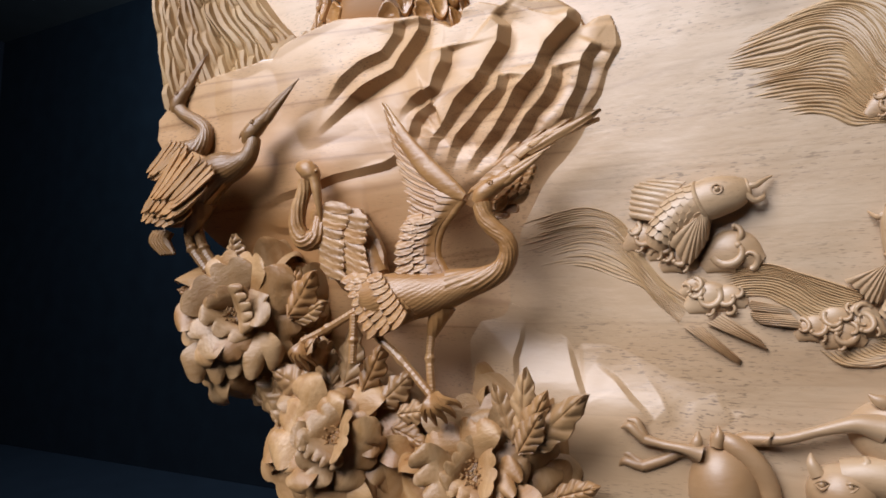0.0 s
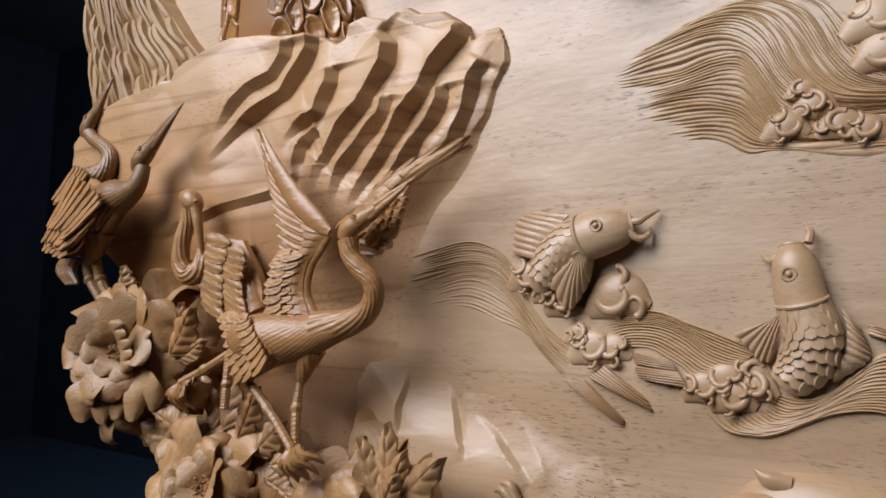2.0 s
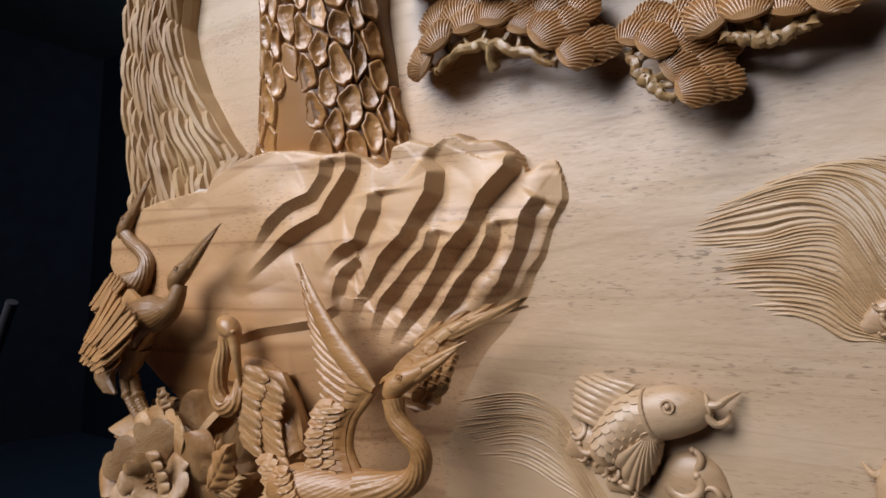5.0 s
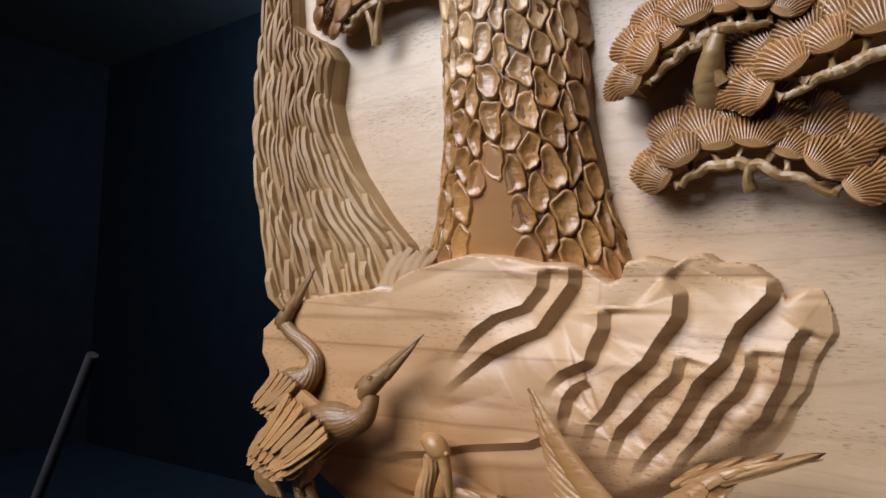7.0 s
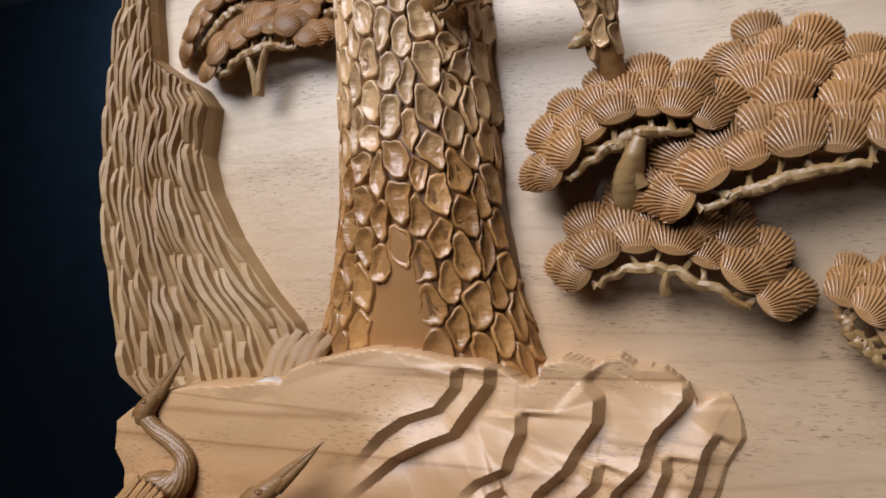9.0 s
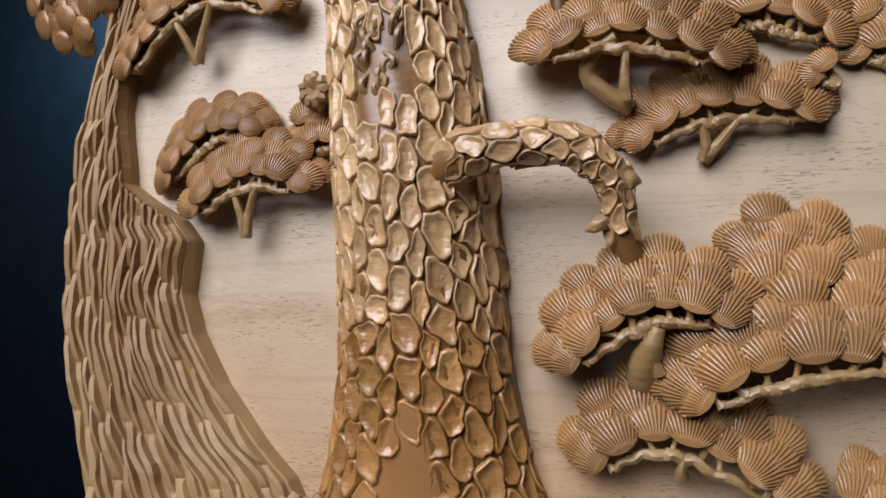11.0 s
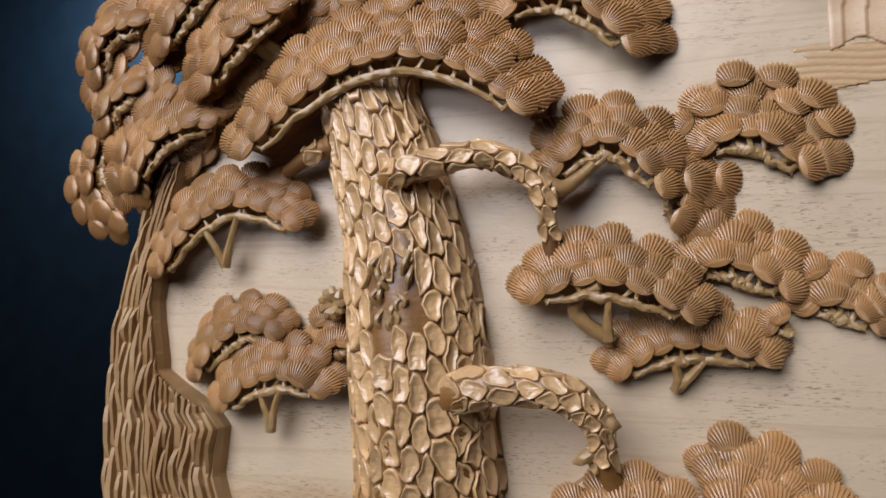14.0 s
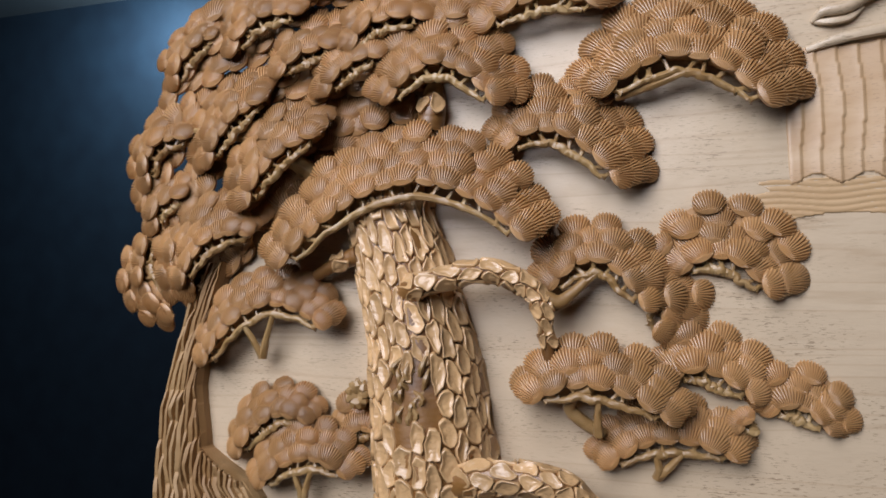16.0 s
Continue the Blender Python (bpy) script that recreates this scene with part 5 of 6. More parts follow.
def petal_mesh(seed, lobes):
    """A broad thin shell, cupped towards the flower's heart, its rim cut into rounded lobes."""
    r = random.Random(seed)
    cup, curl, ruff = r.uniform(0.04, 0.16), r.uniform(0.0, 0.40), r.uniform(0.03, 0.07)
    ph = r.uniform(0, 6)
    nick = [r.uniform(0.6, 1.1) for _ in range(lobes + 1)]
    shift = r.uniform(-0.12, 0.12)

    def fn(a, t):
        w = 0.80 * math.sin(math.pi * (0.10 + 0.47 * t)) ** 0.75
        k = (a + 1) / 2 * lobes
        lobe = abs(math.sin(math.pi * k)) ** 0.5 * nick[int(min(lobes - 0.01, k))]
        z = t * (0.74 + 0.26 * lobe * t ** 2) * (1 - 0.26 * a * a) + shift * a * t
        y = -cup * (a * a) * math.sin(math.pi * min(1, t * 0.85)) - 0.10 * math.sin(math.pi * 0.5 * t) + curl * max(0, t - 0.50) ** 2 * 2.4 + ruff * t * t * math.sin(5.2 * a + ph)
        return (a * w, y, z)
    bm = bmesh.new()
    sheet(bm, fn, 30, 10, 0.020, Matrix.Identity(4))
    me = bpy.data.meshes.new("petal")
    bmesh.ops.recalc_face_normals(bm, faces=bm.faces)
    bm.to_mesh(me)
    bm.free()
    me.materials.append(PETAL)
    me.polygons.foreach_set("use_smooth", [True] * len(me.polygons))
    me.set_sharp_from_angle(angle=radians(48))
    return me


PETALS = [petal_mesh(s, 3 + s % 3) for s in range(10)]


def peony(u, v, d, size, seed, label, turn=0, tip=0):
    """An open flower: a tuft of stamens inside rings of cupped, ruffled petals."""
    r = random.Random(seed)
    bm = bmesh.new()
    tube(bm, [(u, v, d - 0.045, size * 0.30), (u, v, d - 0.02, size * 0.26), (u, v, d - 0.006, size * 0.14)], 6, 12)
    for i in range(50):
        a, q = r.uniform(0, 6.28), size * 0.15 * math.sqrt(r.random())
        ball(bm, u + q * math.cos(a), v + q * math.sin(a), d - 0.004 + 0.004 * r.random(), size * 0.017, 1.3, 6)
    flower = lone(part("carved_peony", bm, PETAL, None), label, "flower carving", "carved peonies below the cranes")
    for ring, (n, rad, length, lean, dd) in enumerate(((3, 0.05, 0.34, 38, -0.004), (4, 0.12, 0.52, 16, -0.009), (5, 0.22, 0.66, -2, -0.015), (6, 0.34, 0.74, -14, -0.023), (6, 0.46, 0.78, -30, -0.034))):
        for k in range(n):
            ang = 360 * (k + 0.5 * (ring % 2)) / n + r.uniform(-22, 22)
            ca, sa = math.cos(radians(ang)), math.sin(radians(ang))
            ob = new("petal", r.choice(PETALS))
            ob.parent = flower
            f = size * length * r.uniform(0.88, 1.12)
            ob.matrix_local = facing(u + ca * rad * size, v + sa * rad * size, d + dd + r.uniform(-0.003, 0.003), ang, lean + r.uniform(-18, 18), r.uniform(-22, 22)) @ Matrix.Diagonal((f * r.uniform(1.05, 1.35), f, f, 1))
    heart = P(u, v, d - 0.03)
    flower.matrix_world = Matrix.Translation(Vector((0, 0, EYE)) + heart) @ Matrix.Rotation(radians(turn), 4, "Z") @ Matrix.Rotation(radians(tip), 4, "X") @ Matrix.Translation(-heart)
    return flower


peony(-0.420, 0.000, 0.088, 0.066, 21, "honey-coloured wooden peony in full bloom at the edge", 16, -8)
peony(-0.322, -0.100, 0.078, 0.062, 22, "honey-coloured wooden peony with cupped ruffled petals", 14, -14)
peony(-0.206, -0.118, 0.066, 0.066, 23, "wide honey-coloured wooden peony beside a leaf spray", 8, -20)


def bud(u, v, d, label):
    """A closed flower bud of wrapped petals."""
    bm = bmesh.new()
    tube(bm, [(u, v - 0.012, d - 0.030, 0.004), (u, v - 0.010, d - 0.012, 0.005), (u, v - 0.004, d - 0.004, 0.009), (u, v + 0.004, d, 0.008), (u, v + 0.010, d, 0.003)], 14, 12)
    ob = lone(part("carved_bud", bm, PETAL, None), label, "flower carving")
    for k in range(5):
        petal = new("petal", PETALS[k])
        petal.parent = ob
        petal.matrix_local = facing(u + 0.004 * math.cos(1.25 * k), v - 0.008, d + 0.006 * math.sin(1.25 * k), 90 + 14 * (k - 2), 6 * (2 - k), 60 * (k - 2)) @ Matrix.Diagonal((0.014, 0.016, 0.020, 1))


bud(-0.340, -0.026, 0.066, "small closed wooden peony bud under a crane's foot")


def leaf(bm, u, v, d, ang, length, width, lean=8, roll=0, notch=0.0):
    """A pointed leaf with a midrib, side veins and a notched edge."""
    def fn(a, t):
        w = width * 0.5 * math.sin(math.pi * min(1, 0.06 + 0.94 * t) ** 0.85) ** 0.8 * (1 - 1.2 * notch * (1 - abs(math.sin(9.4 * t))) * (1 if t < 0.93 else 0.4))
        vein = 0.0017 * abs(math.sin(15.7 * (t - 0.20 * abs(a)))) ** 0.5 * min(1, 3 * abs(a)) - 0.0012 * max(0, 1 - abs(a) * 7)
        return (a * w, -0.22 * width * (1 - abs(a)) + 0.10 * width * math.sin(3 * t) - vein + 0.25 * length * max(0, t - 0.6) ** 2, t * length)
    sheet(bm, fn, 16, 40, 0.0020, facing(u, v, d, ang, lean, roll))


def spray(pieces, label):
    bm = bmesh.new()
    u, v, d = pieces[0][:3]
    tube(bm, [(u, v, 0.01, 0.006), (u, v, d * 0.6, 0.005), (u, v, d, 0.004)], 5, 8)
    foliage = lone(part("carved_leaves", bm, PETAL, None), label, "leaf carving", "carved peony leaves")
    for q in pieces:
        bm = bmesh.new()
        leaf(bm, *q)
        part("leaf", bm, PETAL, foliage)
    return foliage


spray([(-0.366, 0.000, 0.064, 50, 0.048, 0.028, 10, 10, 0.25), (-0.366, 0.004, 0.062, 76, 0.038, 0.020, 8, 0, 0.2), (-0.362, -0.004, 0.060, 26, 0.036, 0.018, 8, 0, 0.2)], "pointed wooden peony leaves beside the bloom")
spray([(-0.425, 0.045, 0.070, 84, 0.026, 0.022, 12, 0, 0.2), (-0.470, 0.015, 0.066, 160, 0.026, 0.020, 8, 0, 0.2)], "small wooden peony leaves behind the bloom")
spray([(-0.400, -0.055, 0.062, -60, 0.042, 0.028, -6, 10, 0.3), (-0.385, -0.050, 0.060, -85, 0.040, 0.022, -4, -8, 0.3), (-0.420, -0.060, 0.058, -35, 0.034, 0.018, -8, 0, 0.3)], "notched wooden peony leaves below the bloom")
spray([(-0.318, -0.055, 0.050, 80, 0.052, 0.026, 6, 0, 0.3), (-0.300, -0.058, 0.052, 60, 0.044, 0.022, 8, 12, 0.3), (-0.330, -0.056, 0.050, 112, 0.046, 0.024, 6, -10, 0.3), (-0.345, -0.062, 0.062, 152, 0.042, 0.030, 10, 0, 0.12)], "upright wooden peony leaves between the blooms")
spray([(-0.285, -0.068, 0.050, 40, 0.040, 0.024, 6, 0, 0.3), (-0.270, -0.075, 0.048, 10, 0.030, 0.020, 6, 0, 0.3), (-0.275, -0.085, 0.048, -20, 0.034, 0.020, 6, 0, 0.3)], "fan of small wooden peony leaves")
spray([(-0.170, -0.086, 0.046, 84, 0.052, 0.022, 10, 0, 0.2), (-0.168, -0.088, 0.050, 62, 0.044, 0.020, 12, 8, 0.2), (-0.164, -0.090, 0.050, 42, 0.060, 0.026, 10, -10, 0.2), (-0.176, -0.088, 0.046, 108, 0.044, 0.022, 8, 0, 0.2), (-0.168, -0.092, 0.056, 56, 0.036, 0.020, 16, 0, 0.15)], "spray of pointed wooden leaves over the rock slope")
spray([(-0.150, -0.125, 0.035, 20, 0.034, 0.018, 6, 0, 0.2), (-0.150, -0.128, 0.035, -10, 0.036, 0.018, 6, 0, 0.2)], "low pointed wooden leaves under the bloom")

# ---- water ----


def strands(body, counts, guides, seed, wide=1.0, high=0.0020, frayed=0.10, lift=0.0):
    """Combed water: ridges that follow the guide lines and spread evenly between each two of them, pointed where they begin."""
    r = random.Random(seed)
    vs, fs = [], []
    lines = [spline(g, 70) for g in guides]
    for (a, b), n in zip(zip(lines, lines[1:]), counts):
        for k in range(n):
            f = (k + 0.5) / n
            c = a * (1 - f) + b * f
            gap = np.hypot(*(a - b).T) / n
            start = r.uniform(0, frayed)
            at = np.linspace(start * 70, 70, 64)
            tall = high * r.uniform(0.75, 1.15)
            n0 = len(vs)
            for i, q in enumerate(at):
                x, y = np.interp(q, range(71), c[:, 0]), np.interp(q, range(71), c[:, 1])
                j = min(69, int(q))
                t = c[j + 1] - c[j]
                t = t / max(1e-9, np.hypot(*t))
                end = min(1.0, i / 9 + 0.02)
                half = 0.56 * wide * np.interp(q, range(71), gap) * end
                h = tall * end ** 0.7 * (1 + 0.15 * math.sin(i * 0.35 + seed + 2.1 * k))
                for e, up in ((-1.0, -0.3), (-0.62, 0.62), (-0.1, 1.0), (0.5, 0.75), (1.0, -0.3)):
                    vs.append(P(x - t[1] * half * e, y + t[0] * half * e, lift + h * up))
            for i in range(63):
                for e in range(4):
                    q = n0 + 5 * i + e
                    fs.append((q, q + 1, q + 6, q + 5))
    ob = from_lists("combed_water", vs, fs, WATER, body)
    ob.data.set_sharp_from_angle(angle=radians(50))
    return tagged(ob, kind="stuff")


brook = thing("carved_brook", "honey-coloured wooden water flowing in fine combed strands", "water carving", "carved water streams")
strands(brook, [8, 8, 8], [
    [(-0.2030, 0.0690), (-0.1720, 0.0780), (-0.1390, 0.0840), (-0.1170, 0.0780), (-0.1040, 0.0660), (-0.0930, 0.0440), (-0.0790, 0.0260), (-0.0620, 0.0130)],
    [(-0.2080, 0.0560), (-0.1720, 0.0640), (-0.1390, 0.0690), (-0.1160, 0.0650), (-0.1010, 0.0480), (-0.0850, 0.0260), (-0.0740, 0.0130), (-0.0640, 0.0050)],
    [(-0.2020, 0.0420), (-0.1720, 0.0500), (-0.1390, 0.0580), (-0.1160, 0.0520), (-0.1010, 0.0370), (-0.0870, 0.0190), (-0.0760, 0.0080), (-0.0670, 0.0000)],
    [(-0.1860, 0.0320), (-0.1570, 0.0380), (-0.1340, 0.0370), (-0.1120, 0.0280), (-0.0950, 0.0220), (-0.0860, 0.0120), (-0.0780, 0.0040), (-0.0700, -0.0040)],
], 1)
strands(brook, [8, 8], [
    [(-0.0530, 0.0370), (-0.0300, 0.0370), (-0.0100, 0.0360), (0.0060, 0.0300), (0.0180, 0.0260), (0.0330, 0.0200), (0.0440, 0.0150)],
    [(-0.0420, 0.0240), (-0.0250, 0.0280), (-0.0080, 0.0270), (0.0060, 0.0210), (0.0160, 0.0130), (0.0250, 0.0090), (0.0340, 0.0080)],
    [(-0.0390, 0.0090), (-0.0280, 0.0140), (-0.0150, 0.0140), (-0.0070, 0.0100), (0.0020, 0.0050), (0.0090, 0.0000), (0.0250, 0.0000)],
], 2, frayed=0.03, lift=0.001)
strands(brook, [9, 8], [
    [(0.0510, -0.0070), (0.0630, -0.0090), (0.0760, -0.0050), (0.0880, 0.0060), (0.0980, 0.0150), (0.1090, 0.0160), (0.1310, 0.0160)],
    [(0.0390, -0.0160), (0.0490, -0.0220), (0.0630, -0.0180), (0.0750, -0.0110), (0.0900, -0.0030), (0.1080, -0.0010), (0.1300, 0.0000)],
    [(0.0130, -0.0190), (0.0240, -0.0280), (0.0350, -0.0300), (0.0460, -0.0290), (0.0600, -0.0230), (0.0750, -0.0160), (0.0920, -0.0130), (0.1070, -0.0160), (0.1290, -0.0200)],
], 3, frayed=0.03, lift=0.0015)
stream = thing("carved_stream", "yellowish wooden stream of fine wavy strands", "water carving", "carved water streams")
strands(stream, [5, 5, 6], [
    [(0.0020, 0.1330), (0.0150, 0.1350), (0.0220, 0.1340), (0.0310, 0.1300), (0.0420, 0.1230), (0.0570, 0.1230), (0.0950, 0.1170), (0.1130, 0.1160), (0.1350, 0.1130)],
    [(-0.0150, 0.1470), (-0.0010, 0.1470), (0.0150, 0.1470), (0.0270, 0.1460), (0.0360, 0.1430), (0.0440, 0.1340), (0.0550, 0.1270), (0.0700, 0.1260), (0.1140, 0.1230), (0.1350, 0.1200)],
    [(-0.0320, 0.1550), (-0.0170, 0.1580), (-0.0000, 0.1600), (0.0180, 0.1590), (0.0300, 0.1550), (0.0400, 0.1500), (0.0470, 0.1410), (0.0560, 0.1330), (0.0770, 0.1270), (0.1140, 0.1280), (0.1350, 0.1250)],
    [(-0.0290, 0.1650), (-0.0120, 0.1670), (0.0060, 0.1690), (0.0200, 0.1720), (0.0320, 0.1730), (0.0410, 0.1690), (0.0500, 0.1540), (0.0560, 0.1430), (0.0680, 0.1340), (0.1140, 0.1340), (0.1350, 0.1310)],
], 4)
strands(stream, [5, 4, 7], [
    [(-0.0290, 0.1650), (-0.0120, 0.1670), (0.0060, 0.1690), (0.0200, 0.1720), (0.0320, 0.1730), (0.0410, 0.1690), (0.0500, 0.1540), (0.0560, 0.1430), (0.0680, 0.1340), (0.1140, 0.1340), (0.1350, 0.1310)],
    [(-0.0410, 0.1780), (-0.0250, 0.1770), (-0.0120, 0.1770), (0.0050, 0.1770), (0.0190, 0.1810), (0.0320, 0.1820), (0.0410, 0.1790), (0.0520, 0.1600), (0.0590, 0.1480), (0.0730, 0.1400), (0.1140, 0.1380), (0.1360, 0.1350)],
    [(-0.0430, 0.1830), (-0.0300, 0.1850), (-0.0130, 0.1900), (0.0050, 0.1940), (0.0210, 0.1960), (0.0340, 0.1930), (0.0440, 0.1850), (0.0510, 0.1740), (0.0570, 0.1620), (0.0670, 0.1520), (0.0840, 0.1430), (0.1140, 0.1400), (0.1360, 0.1370)],
    [(-0.0220, 0.1970), (-0.0060, 0.1990), (0.0100, 0.2040), (0.0240, 0.2070), (0.0370, 0.2060), (0.0470, 0.2000), (0.0550, 0.1890), (0.0600, 0.1760), (0.0680, 0.1620), (0.0810, 0.1490), (0.1140, 0.1420), (0.1360, 0.1390)],
], 7)
strands(stream, [8, 7, 7], [
    [(-0.0220, 0.1970), (-0.0060, 0.1990), (0.0100, 0.2040), (0.0240, 0.2070), (0.0370, 0.2060), (0.0470, 0.2000), (0.0550, 0.1890), (0.0600, 0.1760), (0.0680, 0.1620), (0.0810, 0.1490), (0.1140, 0.1420), (0.1360, 0.1390)],
    [(0.0100, 0.2070), (0.0240, 0.2100), (0.0400, 0.2120), (0.0530, 0.2070), (0.0650, 0.1980), (0.0720, 0.1850), (0.0780, 0.1720), (0.0870, 0.1580), (0.0980, 0.1510), (0.1150, 0.1480), (0.1360, 0.1440)],
    [(0.0350, 0.2140), (0.0490, 0.2130), (0.0630, 0.2090), (0.0760, 0.2000), (0.0830, 0.1870), (0.0880, 0.1740), (0.0950, 0.1640), (0.1030, 0.1580), (0.1150, 0.1530), (0.1360, 0.1490)],
    [(0.0460, 0.2180), (0.0630, 0.2140), (0.0800, 0.2050), (0.0900, 0.1940), (0.0970, 0.1820), (0.1040, 0.1720), (0.1150, 0.1640), (0.1370, 0.1600)],
], 10)


def crest(u, v, d, r, turn, seed, start=0.0):
    """A breaking wave crest: a low mound from which two or three lips curl in on themselves."""
    q_ = random.Random(seed)
    bm = bmesh.new()
    for n in range(3):
        rr = r * (1.0, 0.72, 0.60)[n]
        off = radians(start + 115 * n * turn)
        cu, cv = u + (0 if n == 0 else r * 1.0 * math.cos(off)), v + (0 if n == 0 else r * 1.0 * math.sin(off))
        pts = []
        sweep = q_.uniform(3.2, 3.9)
        for k in range(13):
            f = k / 12
            a = radians(start + 40 * n) - turn * f * sweep
            q = rr * (0.95 - 0.50 * f)
            pts.append((cu + q * math.cos(a), cv + q * math.sin(a), d * (0.22 + 0.34 * smooth01(f * 1.8)), rr * (0.34 - 0.17 * f)))
        tube(bm, pts, 36, 10, 1.0)
        ball(bm, pts[-1][0], pts[-1][1], pts[-1][2], rr * 0.22)
    tube(bm, [(u - r * 1.5, v - r * 0.9, 0.001, r * 0.4), (u - r * 0.4, v - r * 0.2, d * 0.1, r * 1.15), (u + r * 0.5, v - r * 0.1, d * 0.1, r * 1.15), (u + r * 1.5, v - r * 0.7, 0.001, r * 0.4)], 20, 18, 0.42)
    bmesh.ops.recalc_face_normals(bm, faces=bm.faces)
    return lone(part("carved_wave_crest", bm, FISH, None), "small curled wooden wave crest on the water", "wave carving", "curled wave crests")


for q in ((-0.093, 0.058, 0.010, 0.0085, 1, 1, 20), (-0.078, 0.050, 0.012, 0.0080, 1, 2, 120), (-0.068, 0.042, 0.013, 0.0085, 1, 3, 60), (-0.034, 0.046, 0.010, 0.0125, -1, 4, 200),
          (-0.050, 0.014, 0.010, 0.0095, 1, 5, 40), (-0.037, 0.014, 0.009, 0.0075, -1, 6, 150), (-0.058, 0.022, 0.010, 0.006, 1, 7, 90),
          (0.014, -0.006, 0.010, 0.0075, 1, 8, 60), (0.029, -0.010, 0.011, 0.0080, 1, 9, 20), (0.025, 0.000, 0.010, 0.0070, -1, 10, 140), (0.040, -0.004, 0.010, 0.0075, 1, 11, 90), (0.040, 0.004, 0.009, 0.006, -1, 12, 30),
          (0.060, 0.136, 0.008, 0.0075, 1, 13, 10), (0.074, 0.146, 0.008, 0.0070, 1, 14, 100), (0.085, 0.134, 0.008, 0.0070, -1, 15, 60), (0.096, 0.130, 0.008, 0.0065, 1, 16, 20), (0.068, 0.155, 0.008, 0.005, -1, 17, 80),
          (0.105, 0.188, 0.008, 0.011, 1, 18, 40), (0.108, 0.170, 0.008, 0.010, -1, 19, 200)):
    crest(*q)

# ---- carp ----


def fin(bm, inner, outer, rays, thick=0.0022, belly=0.002):
    """A ribbed fin between its root line and its outer edge (u, v, d), the edge nicked between the rays."""
    n = rays * 4
    a_, b_ = spline(inner, n), spline(outer, n)

    def fn(x, t):
        j = min(n, round((x + 1) / 2 * n))
        ridge = abs(math.sin(math.pi * j / 4))
        q = a_[j] + (b_[j] - a_[j]) * t * (0.93 + 0.07 * ridge)
        return P(q[0], q[1], q[2] + 0.0011 * ridge * min(1, 0.3 + t) + belly * math.sin(math.pi * t))
    sheet(bm, fn, n, 6, thick, Matrix.Identity(4))


bm = bmesh.new()
sheet(bm, lambda x, q: (x * (0.0037 * math.sqrt(max(0.0, 1 - (q * 1.7 - 0.7) ** 2)) if q > 0.41 else 0.0037), -0.0003 * (1 - x * x), q * 0.0074), 6, 8, 0.0010, Matrix.Identity(4))
bmesh.ops.recalc_face_normals(bm, faces=bm.faces)
FISH_SCALE = bpy.data.meshes.new("scale")
bm.to_mesh(FISH_SCALE)
bm.free()
FISH_SCALE.materials.append(FISH)


def carp(pts, flat, fins, eye, gill, label, whiskers):
    """A carp: a body through pts, (u, v, d, r); rows of scales behind the gill; fins; eye, gill, lips and barbels at the head."""
    fish = thing("carved_carp", label, "carp carving", "carved carp in the water")
    bm = bmesh.new()
    tube(bm, pts, 44, 24, flat)
    c = spline(pts, 60)
    body = part("body", bm, FISH, fish, "scaled body")
    g = min(range(len(c)), key=lambda i: math.dist(c[i][:2], gill))
    rows, i = 0, g + 2
    while i < 57:
        q = c[i]
        t = Vector((c[i + 1][0] - c[i - 1][0], c[i + 1][1] - c[i - 1][1])).normalized()
        side = Vector((-t.y, t.x))
        for k in range(-7, 8):
            a = (k + 0.5 * (rows % 2)) * 0.0060 / q[3]
            if abs(a) < 1.35:
                ob = new("scale", FISH_SCALE)
                ob.parent = body
                ob.matrix_local = facing(q[0] + side.x * math.sin(a) * q[3], q[1] + side.y * math.sin(a) * q[3], q[2] + q[3] * flat * math.cos(a) - 0.0005, math.degrees(math.atan2(t.y, t.x)), 6, -math.degrees(a) * 0.95)
        rows += 1
        i += max(1, round(0.0050 / max(1e-6, math.dist(c[i][:2], c[i + 1][:2]))))
    for name, inner, outer, rays in fins:
        bm = bmesh.new()
        fin(bm, inner, outer, rays)
        bmesh.ops.recalc_face_normals(bm, faces=bm.faces)
        part(name, bm, FISH, fish, "ribbed fin")
    skin = lambda u, v: max(q[2] + flat * math.sqrt(max(0.0, q[3] ** 2 - (q[0] - u) ** 2 - (q[1] - v) ** 2)) for q in c)

    def hoop(i, bow, r0, r1, reach, grow):
        """A rim over the body at station i, bowed towards the tail."""
        q = c[i]
        t = Vector((c[i + 1][0] - c[i - 1][0], c[i + 1][1] - c[i - 1][1])).normalized()
        bm = bmesh.new()
        line = []
        for k in range(11):
            a = radians(reach) * (k / 5 - 1)
            out = math.sin(a) * q[3] * grow
            line.append((q[0] - t.y * out + t.x * bow * math.cos(a), q[1] + t.x * out + t.y * bow * math.cos(a), q[2] + q[3] * flat * grow * math.cos(a), r0 + (r1 - r0) * math.cos(a)))
        tube(bm, line, 30, 8)
        return bm
    bm = bmesh.new()
    z = skin(*eye)
    ball(bm, *eye, z, 0.0019)
    tube(bm, [(eye[0] + 0.0033 * math.cos(k), eye[1] + 0.0033 * math.sin(k), z, 0.0008) for k in np.linspace(0, 6.283, 13)], 24, 6)
    part("eye", bm, FISH, fish, "round ringed eye")
    part("gill", hoop(g, 0.0035, 0.0006, 0.0015, 84, 1.02), FISH, fish, "raised gill rim")
    part("mouth", hoop(4, -0.001, 0.0007, 0.0013, 100, 1.0), FISH, fish, "thick rounded lips")
    for w in whiskers:
        bm = bmesh.new()
        tube(bm, [(*q, z) for q, z in zip(w, (0.0022, 0.0021, 0.0017, 0.0006))], 16, 8)
        part("barbel", bm, FISH, fish)
    return fish


